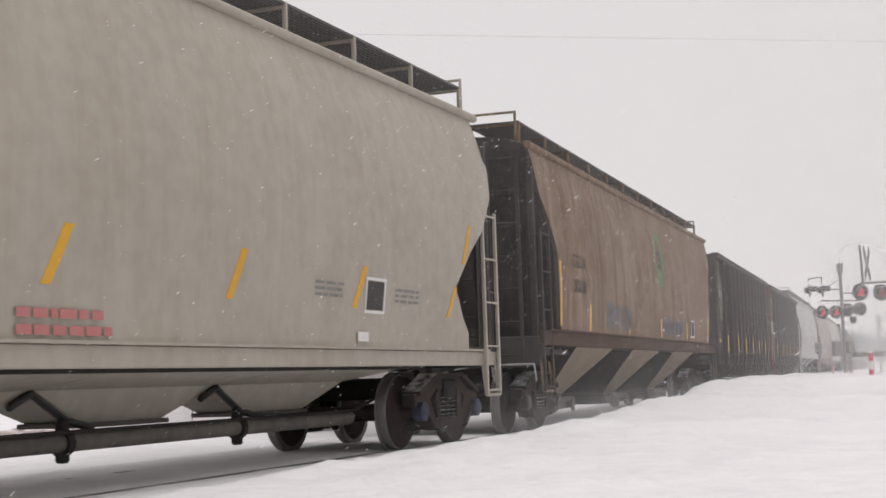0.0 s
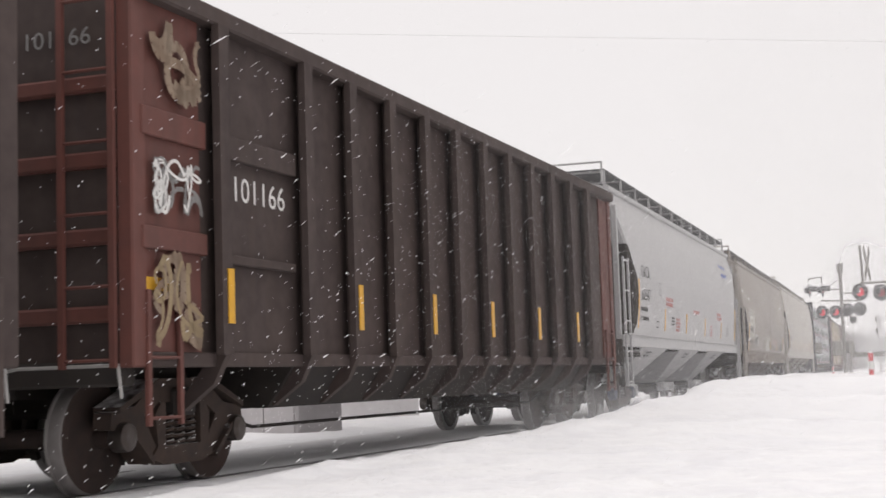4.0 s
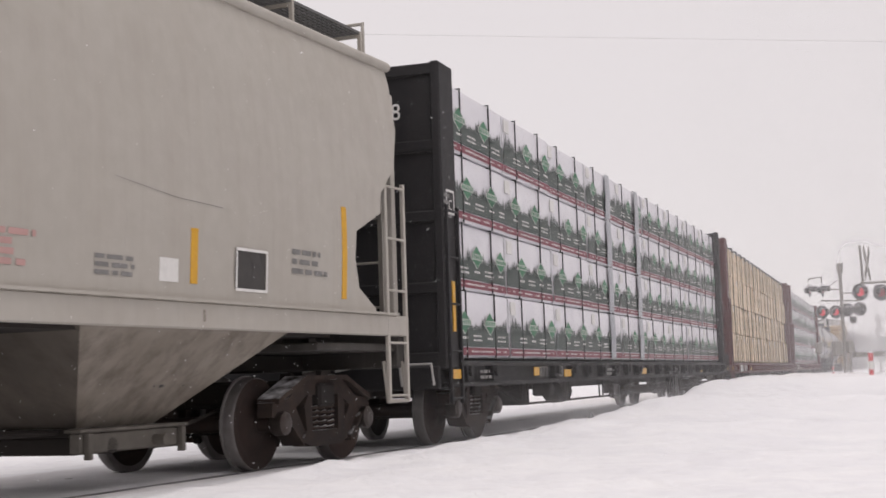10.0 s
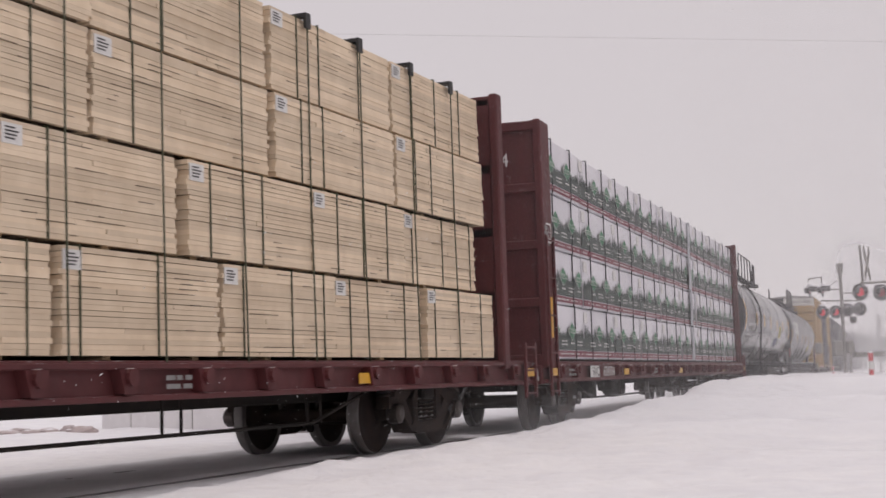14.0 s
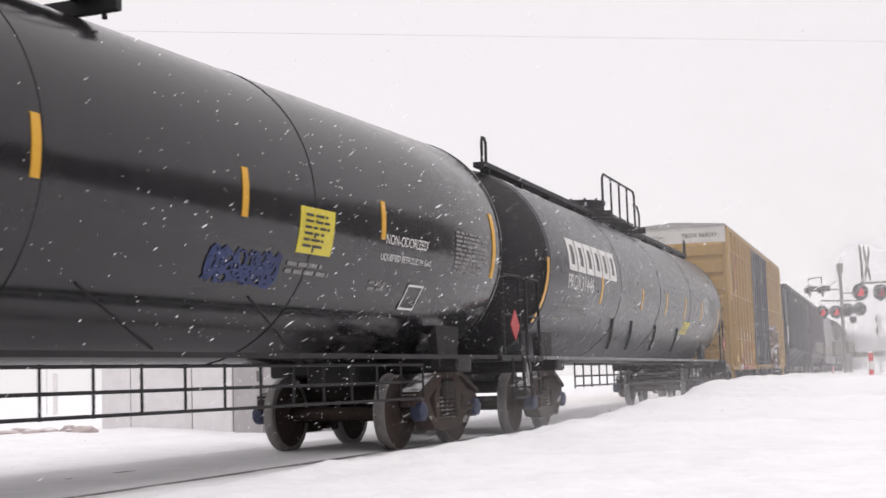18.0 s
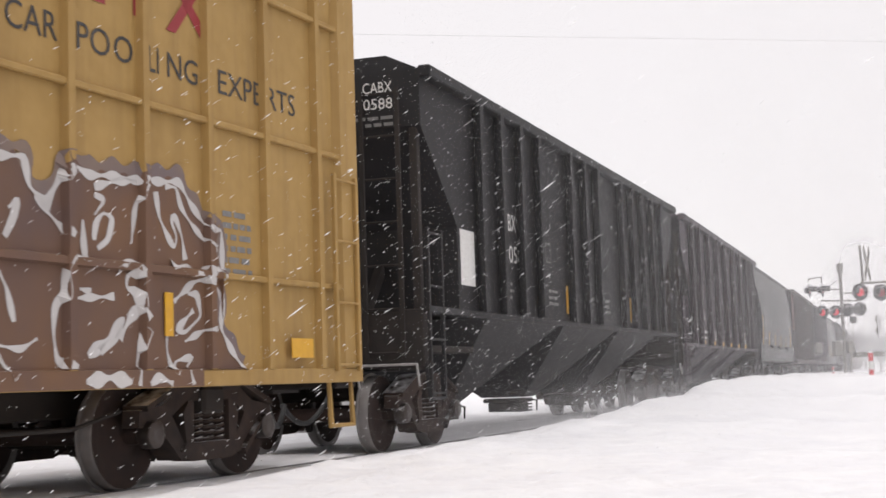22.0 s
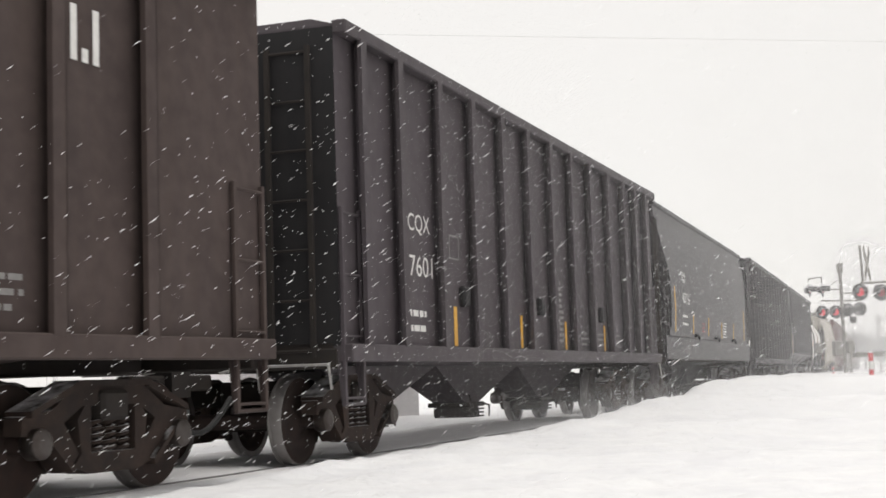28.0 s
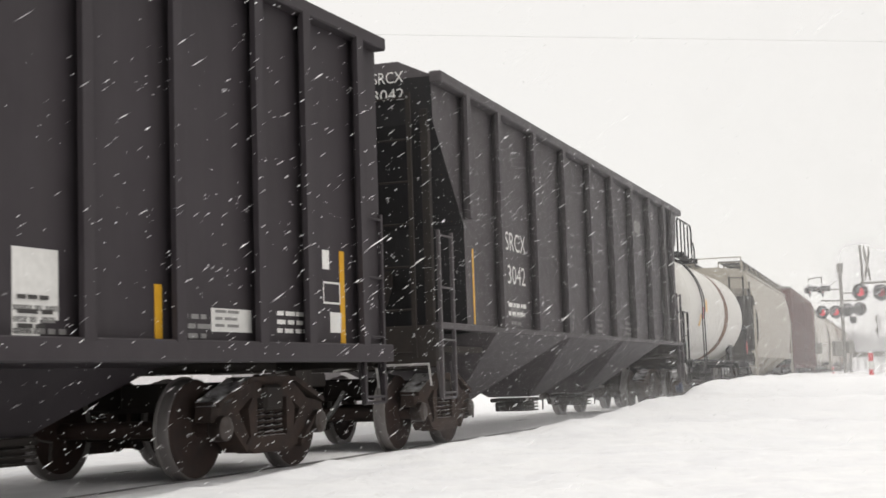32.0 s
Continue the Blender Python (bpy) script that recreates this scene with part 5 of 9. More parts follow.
SLOPE_C = ((0.0, 1.1), (0.0, 4.45))
w16, s16 = ribbed_hopper("ribbed_hopper", 136.7, 16.4, (1.35, 14.8), "weathered ribbed hopper wagon, oxide red upper panels and end, white lettering", GONDOLA,
                            (1.3, 2.3, 3.5, 4.74, 6.0, 7.2, 8.5, 9.8, 11.05, 12.3, 13.5, 14.6), SLOPE_C, 1.22)
plate(w16, "paint_panel", 0.05, 1.2, 2.4, 4.3, lambda z: -1.535, OXIDE, "oxide red panel")
plate(w16, "paint_panel", 2.4, 3.4, 3.0, 4.3, lambda z: -1.535, OXIDE, "oxide red panel")
word = Geo()
for k in range(22):
    xx = 2.0 + k * 0.56
    if k in (10, 20):
        continue
    hgt = 0.42
    for q in range(3):
        zz = 3.25 + 0.02 * (k % 3)
        word.add([(xx + q * 0.13, -1.538, zz), (xx + q * 0.13 + 0.075, -1.538, zz), (xx + q * 0.13 + 0.075, -1.538, zz + hgt * (1 if q != 1 else 0.25)), (xx + q * 0.13, -1.538, zz + hgt * (1 if q != 1 else 0.25))], [(0, 1, 2, 3)])
part("name_shape", word, WHITE, w16, "long white name band worn in places")
plate(w16, "notice_plate", 2.55, 3.15, 2.42, 2.8, s16, WHITE, "whitish notice square")
write(w16, "CCX", 2.6, 2.12, 0.22, s16, WHITE, 0.6)
write(w16, "903", 2.7, 1.7, 0.2, s16, WHITE, 0.45)
end_write(w16, ["CCX", "903"], WHITE, 4.0, 0.17)
slashes(w16, s16, ((0.85, 1.25, 2.25, 0.09), (3.75, 1.25, 1.75, 0.1), (6.3, 1.25, 1.75, 0.1), (8.9, 1.25, 1.72, 0.1), (11.4, 1.25, 1.72, 0.1)))
for k, xx in enumerate((2.5, 5.0, 6.6, 9.0, 12.6)):
    bars(w16, "small_text", xx, 1.6, 0.7, 3, s16, FADED, 0.045, 0.06, 80 + k)

w17, s17 = ribbed_hopper("ribbed_hopper", 154.6, 15.6, (1.4, 14.0), "slate grey ribbed hopper wagon with white lettering", SLATE,
                            (0.5, 1.54, 2.82, 4.05, 5.3, 6.51, 7.73, 8.94, 10.19, 11.49, 12.74, 13.73, 14.7), SLOPE_C, 1.2)
write(w17, "ECQX", 1.78, 2.5, 0.24, s17, WHITE, 0.85)
write(w17, "57601", 1.74, 2.02, 0.24, s17, WHITE, 0.95)
bars(w17, "small_text", 1.9, 1.56, 0.7, 2, s17, WHITE, 0.07, 0.1, 90)
slashes(w17, s17, ((3.4, 1.24, 1.72, 0.11), (6.2, 1.24, 1.7, 0.1), (8.6, 1.24, 1.68, 0.1), (11.2, 1.24, 1.68, 0.1), (14.2, 1.24, 2.0, 0.09)))
bars(w17, "small_text", 8.05, 2.25, 0.5, 11, s17, FADED, 0.05, 0.04, 91)
outline_box(w17, 3.3, 3.65, 2.3, 2.6, s17, FADED, 0.02)
for k, xx in enumerate((9.6, 10.8, 12.0)):
    bars(w17, "small_text", xx, 1.5, 0.5, 3, s17, FADED, 0.04, 0.05, 92 + k)
for xx in (3.6, 7.0, 10.8):
    k = Geo()
    k.box(xx, xx + 0.22, -1.62, -1.52, 1.72, 1.98, 0.03)
    part("vent_fitting", k, BLACK, w17)

w19, s19 = ribbed_hopper("ribbed_hopper", 188.5, 16.5, (1.4, 14.9), "black ribbed hopper wagon with white lettering and paper notices", COAL,
                            (0.6, 1.78, 2.74, 3.96, 5.2, 6.5, 7.69, 8.92, 10.15, 11.40, 12.57, 13.86, 14.76, 15.9), SLOPE_C, 1.2)
write(w19, "ECQX", 3.3, 2.1, 0.26, s19, WHITE, 1.3)
write(w19, "57548", 3.3, 1.68, 0.26, s19, WHITE, 1.35)
end_write(w19, ["ECQX", "57548"], WHITE, 4.0, 0.17)
slashes(w19, s19, ((1.55, 1.22, 2.16, 0.12), (5.3, 1.22, 1.7, 0.11), (8.6, 1.22, 1.66, 0.11), (12.36, 1.2, 1.66, 0.1), (15.55, 1.2, 2.15, 0.1)))
bars(w19, "small_text", 3.3, 1.5, 1.3, 2, s19, WHITE, 0.06, 0.12, 95)
for x0_, x1_, z0_, z1_ in ((7.6, 7.85, 1.26, 1.68), (10.69, 11.18, 1.34, 1.84), (10.69, 10.98, 1.18, 1.34), (13.18, 13.83, 1.3, 1.5), (15.19, 15.33, 1.95, 2.14), (15.33, 15.57, 1.33, 1.53)):
    plate(w19, "notice_plate", x0_, x1_, z0_, z1_, s19, WHITE, "white paper notice")
bars(w19, "small_text", 10.73, 1.48, 0.38, 3, lambda z: s19(z) - 0.012, INK, 0.03, 0.07, 197)
bars(w19, "small_text", 13.22, 1.46, 0.58, 3, lambda z: s19(z) - 0.012, FADED, 0.025, 0.035, 198)
outline_box(w19, 15.19, 15.55, 1.61, 1.83, s19, WHITE, 0.02)
bars(w19, "small_text", 14.28, 1.47, 0.62, 3, s19, WHITE, 0.04, 0.04, 199)
outline_box(w19, 5.7, 5.95, 2.0, 2.3, s19, WHITE, 0.025, "E")
for k, xx in enumerate((5.6, 8.2, 10.7, 12.6)):
    bars(w19, "small_text", xx, 1.4, 0.6, 3, s19, FADED, 0.04, 0.04, 96 + k)

SLOPE_D = ((1.1, 1.3), (1.08, 2.75), (0.05, 3.9), (0.0, 4.45))
w20, s20 = ribbed_hopper("ribbed_hopper", 206.6, 16.3, (1.35, 14.9), "dark grey ribbed hopper wagon with sloped end sheets", PALE_SLATE,
                            (1.05, 2.36, 4.09, 5.8, 7.5, 9.2, 10.9, 12.6, 14.2, 15.1), SLOPE_D, 1.5, open_bays=True)
write(w20, "SRCX", 2.84, 2.58, 0.26, s20, WHITE, 0.98)
write(w20, "3042", 2.9, 2.12, 0.26, s20, WHITE, 0.86)
end_write(w20, ["SRCX", "3042"], WHITE, 4.40, 0.14, -1.2)
slashes(w20, s20, ((1.36, 1.52, 2.48, 0.06),))
bars(w20, "small_text", 2.88, 1.80, 0.88, 2, s20, WHITE, 0.06, 0.06, 104)
for k, xx in enumerate((3.0, 6.0, 8.0, 10.4, 12.9)):
    bars(w20, "small_text", xx, 1.75, 0.6, 3, s20, FADED, 0.045, 0.05, 100 + k)
plate(w20, "notice_plate", 11.4, 12.2, 3.6, 3.85, s20, FADED, "faded name patch")


# ---------------------------------------------------------------- high gondolas
def gondola(name, u, length, trucks, label, ribs, z_top, mark, num, seed, tags, ends=None):
    ends = ends or OXIDE
    w = wagon(name, u, length, trucks, label, "gondola wagon")
    half = 1.50
    g = Geo()
    g.rings([[(0.0, -half, 1.05), (length, -half, 1.05), (length, half, 1.05), (0.0, half, 1.05)],
             [(0.0, -half, z_top), (length, -half, z_top), (length, half, z_top), (0.0, half, z_top)],
             [(0.08, -half + 0.08, z_top), (length - 0.08, -half + 0.08, z_top), (length - 0.08, half - 0.08, z_top), (0.08, half - 0.08, z_top)],
             [(0.08, -half + 0.08, 2.9), (length - 0.08, -half + 0.08, 2.9), (length - 0.08, half - 0.08, 2.9), (0.08, half - 0.08, 2.9)]])
    part("body", g, GONDOLA, w)
    t = Geo()
    x0, x1 = ribs[1] - 0.1, ribs[-1] - 0.1
    t.add([(x0, -half, 1.06), (x1, -half, 1.06), (x1, half, 1.06), (x0, half, 1.06), (x0, -half + 0.32, 0.62), (x1, -half + 0.32, 0.62), (x1, half - 0.32, 0.62), (x0, half - 0.32, 0.62)],
          [(0, 1, 5, 4), (1, 2, 6, 5), (2, 3, 7, 6), (3, 0, 4, 7), (4, 5, 6, 7)])
    part("tub_floor", t, UNDER, w)
    for sd in (-1, 1):
        c = Geo()
        c.box(-0.02, length + 0.02, sd * (half - 0.05), sd * (half + 0.15), z_top - 0.13, z_top + 0.03, 0.02)
        part("top_chord", c, GONDOLA, w)
        s = Geo()
        s.box(0, length, sd * (half - 0.06), sd * (half + 0.05), 1.0, 1.12, 0.01)
        part("side_sill", s, GONDOLA, w)
        for x in ribs:
            r = Geo()
            r.prism([(sd * half, 1.08), (sd * (half + 0.17), 1.12), (sd * (half + 0.17), z_top - 0.12), (sd * half, z_top - 0.08)], "x", x + 0.035, x + 0.05)
            r.box(x - 0.13, x + 0.05, sd * (half + 0.155), sd * (half + 0.17), 1.1, z_top - 0.12)
            r.box(x - 0.13, x - 0.115, sd * (half + 0.10), sd * (half + 0.155), 1.1, z_top - 0.12)
            r.prism([(sd * half, 1.1), (sd * (half + 0.15), 1.12), (sd * (half + 0.02), 0.86), (sd * (half - 0.28), 0.64), (sd * (half - 0.34), 0.68)], "x", x - 0.045, x + 0.045)
            part("rib", r, GONDOLA, w)
        if sd < 0:
            for xa, xb, za, zb in ((0.03, 1.0, 2.81, 3.04), (0.03, 1.0, 1.92, 2.10), (ribs[0] + 0.06, ribs[1] - 0.16, 2.79, 3.0), (ribs[0] + 0.06, ribs[1] - 0.2, 1.88, 1.96)):
                p = Geo()
                p.box(xa, xb, -half - 0.075, -half - 0.004, za, zb, 0.01)
                part("panel_ledge", p, ends if xb < ribs[0] else GONDOLA, w)
            for x0_, x1_ in ((0.0, 0.95), (length - 0.62, length)):
                p = Geo()
                p.box(x0_, x1_, -half - 0.03, -half - 0.004, 1.1, z_top - 0.12)
                part("end_panel", p, ends, w)
    for x, sgn in ((0.0, 1), (length, -1)):
        e = Geo()
        for z in (1.35, 1.95, 2.55, 3.15):
            e.box(x - sgn * 0.09, x + sgn * 0.0, -half, half, z, z + 0.13, 0.02)
        e.box(x - sgn * 0.1, x + sgn * 0.1, -half - 0.06, -half + 0.08, 1.0, z_top, 0.015)
        e.box(x - sgn * 0.1, x + sgn * 0.1, half - 0.08, half + 0.06, 1.0, z_top, 0.015)
        part("end_ribs", e, ends, w)
        end_ladder(w, x - sgn * 0.16, -1.42, 1.0, z_top - 0.1, ends)
        s = Geo()
        s.box(x - sgn * 0.05, x + sgn * 1.7, -0.9, 0.9, 0.9, 1.04, 0.02)
        s.box(x - sgn * 0.06, x + sgn * 0.1, -1.45, 1.45, 0.86, 1.06, 0.02)
        part("end_sill", s, UNDER, w)
        coupler(w, x, -sgn)
        cut_lever(w, x - sgn * 0.1)
        ladder(w, x + (0.1 if sgn > 0 else -0.56), -half - 0.07, 0.55, 1.6, ends)
    c = Geo()
    c.box(0.1, length - 0.1, -0.32, 0.32, 0.78, 1.12)
    part("centre_sill", c, UNDER, w)
    brake_rigging(w, trucks[0] + 1.0, trucks[1] - 1.0, 0.56, -0.9)
    sf = lambda z: -half - 0.005
    if mark:
        write(w, mark, 1.5, 2.52, 0.2, sf, WHITE, 0.85)
    write(w, num, 1.5 if mark else 1.6, 2.18 if mark else 2.45, 0.22, sf, WHITE if not mark else BEIGE, 0.95)
    end_write(w, [mark, num] if mark else [num], FADED, 3.55, 0.14, -1.15)
    for i in range(0, len(ribs), 2):
        plate(w, "reflector_stripe", ribs[i] - 0.05, ribs[i] + 0.05, 1.36, 1.82, lambda z: -half - 0.182, STRIPE)
    plate(w, "reflector_stripe", 0.05, 0.52, 1.6, 1.7, lambda z: -half - 0.045, STRIPE)
    for k, (a, b, z0, z1, mats, n, th) in enumerate(tags):
        scribble(w, a, b, z0, z1, sf if a > 1 else (lambda z: -half - 0.08), mats, seed + k, n, th)
    return w


w2 = gondola("gondola", -144.75, 14.85, (2.25, 13.45), "high brown-black gondola wagon covered in graffiti, snow on its ledges", [1.12] + [2.68 + 1.052 * k for k in range(11)], 4.02, "SSEX", "00373", 200,
             [(0.15, 0.95, 2.75, 3.85, [FADED, WHITE], 20, 0.014), (0.2, 0.9, 2.2, 2.8, [SPRAY_TAN, FADED], 18, 0.018), (1.75, 2.65, 1.2, 2.0, [FADED, YELLOW_BOX], 14, 0.05), (2.90, 3.75, 1.2, 2.6, [BEIGE], 7, 0.05), (3.95, 4.80, 1.9, 2.75, [SPRAY_TAN, FADED], 16, 0.04), (3.95, 4.55, 1.15, 1.5, [SPRAY_TAN], 4, 0.07),
              (5.00, 5.75, 1.2, 2.6, [SPRAY_TAN], 6, 0.04), (6.05, 6.85, 1.15, 2.85, [DARK_MAROON, SPRAY_TAN], 12, 0.06), (7.15, 7.90, 1.15, 2.6, [DARK_MAROON, SPRAY_TAN], 14, 0.07), (8.25, 8.95, 1.2, 2.9, [SPRAY_TAN, FADED], 14, 0.03),
              (9.25, 10.05, 1.4, 2.4, [DARK_MAROON, SPRAY_TAN], 10, 0.07), (10.35, 11.05, 1.2, 2.6, [DARK_MAROON, FADED], 10, 0.05), (11.45, 12.15, 1.2, 2.4, [SPRAY_TAN, DARK_MAROON], 9, 0.04), (12.45, 13.25, 1.2, 2.5, [FADED, SPRAY_TAN], 12, 0.025)], GONDOLA)
blaze = Geo()
for poly in (((4.89, 2.72), (5.07, 2.55), (5.35, 2.25), (5.50, 1.95), (5.45, 1.55), (5.20, 1.45), (5.05, 1.8), (4.89, 2.1)), ((7.17, 2.6), (7.65, 2.75), (7.90, 2.3), (7.85, 1.3), (7.35, 1.3), (7.25, 1.9)), ((9.25, 2.3), (9.65, 2.2), (9.55, 1.9), (9.95, 1.75), (9.95, 1.5), (9.45, 1.6)), ((6.15, 1.9), (6.55, 1.6), (6.80, 1.2), (6.25, 1.2))):
    blaze.add([(x, -1.506, z) for x, z in poly], [tuple(range(len(poly)))])
part("graffiti", blaze, OLD_RED, w2, "red sprayed shapes")
trim_tan = Geo()
for pts in (((4.89, 2.72), (5.15, 2.5), (5.43, 2.2)), ((4.89, 2.0), (5.05, 1.75), (5.15, 1.45)), ((3.85, 1.5), (4.15, 1.3), (4.45, 1.12)), ((6.10, 2.1), (6.35, 2.5), (6.65, 2.9)), ((6.15, 1.2), (6.45, 1.5), (6.75, 2.2), (6.70, 2.7)), ((5.15, 1.2), (5.65, 1.25), (6.25, 1.2)), ((7.35, 1.25), (7.40, 1.7), (7.45, 2.1)), ((6.35, 1.12), (7.05, 1.2), (7.85, 1.3))):
    for (xa, za), (xb, zb) in zip(pts, pts[1:]):
        ln = math.hypot(xb - xa, zb - za)
        nx, nz = -(zb - za) / ln * 0.03, (xb - xa) / ln * 0.03
        trim_tan.add([(xa + nx, -1.512, za + nz), (xb + nx, -1.512, zb + nz), (xb - nx, -1.512, zb - nz), (xa - nx, -1.512, za - nz)], [(0, 1, 2, 3)])
part("graffiti", trim_tan, SPRAY_TAN, w2, "tan sprayed outlines")
plate(w2, "poster_panel", 7.22, 7.68, 2.82, 3.68, lambda z: -1.51, WHITE, "white and green poster panel")
plate(w2, "poster_band", 7.24, 7.66, 2.85, 3.0, lambda z: -1.522, GREENINK)
plate(w2, "poster_mark", 7.30, 7.57, 3.28, 3.6, lambda z: -1.522, GREENINK)
scribble(w2, 1.55, 2.55, 1.98, 2.12, lambda z: -1.51, [WHITE], 231, 6, 0.025)
w3 = gondola("gondola", -128.5, 15.1, (1.35, 13.6), "high dark gondola wagon with oxide red ends", [1.2] + [2.83 + 1.05 * k for k in range(11)], 4.02, "", "101166", 240,
             [(0.15, 0.9, 1.15, 1.9, [TAN, SPRAY_TAN], 8, 0.05), (0.15, 0.9, 2.2, 2.65, [FADED, WHITE], 12, 0.025), (0.1, 0.9, 3.1, 3.8, [TAN], 5, 0.06)])


# ---------------------------------------------------------------- lumber flats
def make_raw_bundle(seed, length):
    r = random.Random(seed)
    g = Geo()
    n = 19
    h = 0.82 / n
    for i in range(n):
        z = i * h
        e0, e1 = r.uniform(-0.015, 0.03), r.uniform(-0.03, 0.015)
        dy = r.uniform(-0.006, 0.006)
        gap = 0.001 if r.random() < 0.6 else r.uniform(0.003, 0.0065)
        cut = r.uniform(0.25, 0.75) * length if r.random() < 0.35 else None
        if cut:
            g.box(e0, cut, dy, 1.2, z, z + h - gap)
            g.box(cut + 0.008, length + e1, dy + r.uniform(-0.006, 0.006), 1.2, z, z + h - gap)
        else:
            g.box(e0, length + e1, dy, 1.2, z, z + h - gap)
    boards = len(g.f)
    g.box(0.05, length - 0.05, 0.05, 1.15, 0.0, 0.8)
    for k in range(13):
        x, z, ln = r.uniform(0.05, length - 0.4), h * r.randrange(1, n), r.uniform(0.06, 0.5)
        g.add([(x, -0.0075, z - 0.006), (x + ln, -0.0075, z - 0.003), (x + ln, -0.0075, z + 0.002), (x, -0.0075, z + 0.003)], [(0, 1, 2, 3)])
    me = g.mesh("boards")
    me.materials.append(WOOD)
    me.materials.append(WOOD_GAP)
    me.polygons.foreach_set("material_index", [0 if k < boards else 1 for k in range(len(me.polygons))])
    return me


def make_wrap_body(length, h):
    g = Geo()
    r = random.Random(5)
    nx = 12
    rings = []
    for i in range(nx + 1):
        x = length * i / nx
        q = 0.004 if i in (0, nx) else 0.0
        b = 0.006 * math.sin(i * 1.7) + r.uniform(-0.003, 0.003)
        rings.append([(x, 0.02 + q, 0.0), (x, 0.0 + b + q, 0.03), (x, b + q, h * 0.5), (x, b * 0.4 + q, h - 0.03), (x, 0.03 + q, h), (x, 1.2, h), (x, 1.2, 0.0)])
    g.rings(rings)
    return g.mesh("wrapped_pack", 50)


def wrap_prints(length, h, phase, seed):
    """The print on a wrap: a dark green row of fir trees, maroon band, green diamonds with a pale bar, rows of small bars."""
    r = random.Random(seed)
    green, maroon, white, dia = Geo(), Geo(), Geo(), Geo()
    y = -0.012
    z0, z1 = 0.14, 0.345
    x = 0.02
    green.add([(0.02, y, z0), (length - 0.02, y, z0), (length - 0.02, y, z1), (0.02, y, z1)], [(0, 1, 2, 3)])
    while x < length - 0.13:
        wd = r.uniform(0.07, 0.125)
        t = ((x + phase) % 1.06) / 1.06
        tall = 0.26 * (0.40 + 0.60 * abs(math.sin(3.14 * (t + 0.1)))) * r.uniform(0.45, 1.05)
        c, zb = x + wd * 0.5, z1 - 0.004
        for q in range(3):
            za, zt_, hw = zb + tall * 0.27 * q, zb + tall * (0.27 * q + 0.46), wd * (0.52 - 0.13 * q)
            yy = y - 0.0004 * q
            green.add([(c - hw, yy, za), (c + hw, yy, za), (c + r.uniform(-0.006, 0.006), yy, zt_)], [(0, 1, 2)])
        x += wd * 0.62
    maroon.add([(0.0, y, 0.03), (length, y, 0.03), (length, y, 0.125), (0.0, y, 0.125)], [(0, 1, 2, 3)])
    x = 0.1
    while x < length - 0.2:
        ln = r.uniform(0.02, 0.07)
        white.add([(x, y - 0.004, 0.068), (x + ln, y - 0.004, 0.068), (x + ln, y - 0.004, 0.09), (x, y - 0.004, 0.09)], [(0, 1, 2, 3)])
        x += ln + (r.uniform(0.012, 0.03) if r.random() < 0.75 else 0.16)
    d = (0.55 - phase) % 1.06
    while d < length - 0.22:
        if d > 0.22:
            for rad, geo, yy in ((0.245, white, y - 0.003), (0.225, dia, y - 0.006)):
                geo.add([(d - rad, yy, 0.425), (d, yy, 0.425 - rad * 0.56), (d + rad, yy, 0.425), (d + rad, yy, 0.465), (d, yy, 0.465 + rad * 0.56), (d - rad, yy, 0.465)], [(0, 1, 2, 3, 4, 5)])
            white.add([(d - 0.25, y - 0.009, 0.408), (d + 0.25, y - 0.009, 0.408), (d + 0.25, y - 0.009, 0.484), (d - 0.25, y - 0.009, 0.484)], [(0, 1, 2, 3)])
            for q in range(6):
                dia.add([(d - 0.225 + q * 0.078, y - 0.012, 0.416), (d - 0.172 + q * 0.078, y - 0.012, 0.416), (d - 0.172 + q * 0.078, y - 0.012, 0.476), (d - 0.225 + q * 0.078, y - 0.012, 0.476)], [(0, 1, 2, 3)])
            for q in range(3):
                white.add([(d - 0.11 + q * 0.08, y - 0.004, 0.235), (d - 0.05 + q * 0.08, y - 0.004, 0.235), (d - 0.05 + q * 0.08, y - 0.004, 0.265), (d - 0.11 + q * 0.08, y - 0.004, 0.265)], [(0, 1, 2, 3)])
        for q in range(2):
            a = d + 0.34
            for k in range(6):
                b_, e_ = a + 0.062 * k, a + 0.062 * k + r.uniform(0.03, 0.055)
                if 0.05 < b_ and e_ < length - 0.06:
                    white.add([(b_, y - 0.004, 0.265 - q * 0.055), (e_, y - 0.004, 0.265 - q * 0.055), (e_, y - 0.004, 0.29 - q * 0.055), (b_, y - 0.004, 0.29 - q * 0.055)], [(0, 1, 2, 3)])
        d += 1.06
    out = []
    for g, m, nm in ((green, WRAP_GREEN, "tree_print"), (maroon, WRAP_MAROON, "band_print"), (white, WHITE, "fine_print"), (dia, GREENINK, "diamond_print")):
        me = g.mesh(nm)
        me.materials.append(m)
        out.append((nm, me))
    return out


def make_straps(length, h, places, t=0.012, wd=0.028):
    out = []
    for x in places:
        g = Geo()
        g.box(x, x + wd, -t - 0.01, -0.002, -0.01, h + 0.012)
        g.box(x, x + wd, -t - 0.01, 1.2, h, h + 0.014)
        out.append(g.mesh("strap"))
    return out


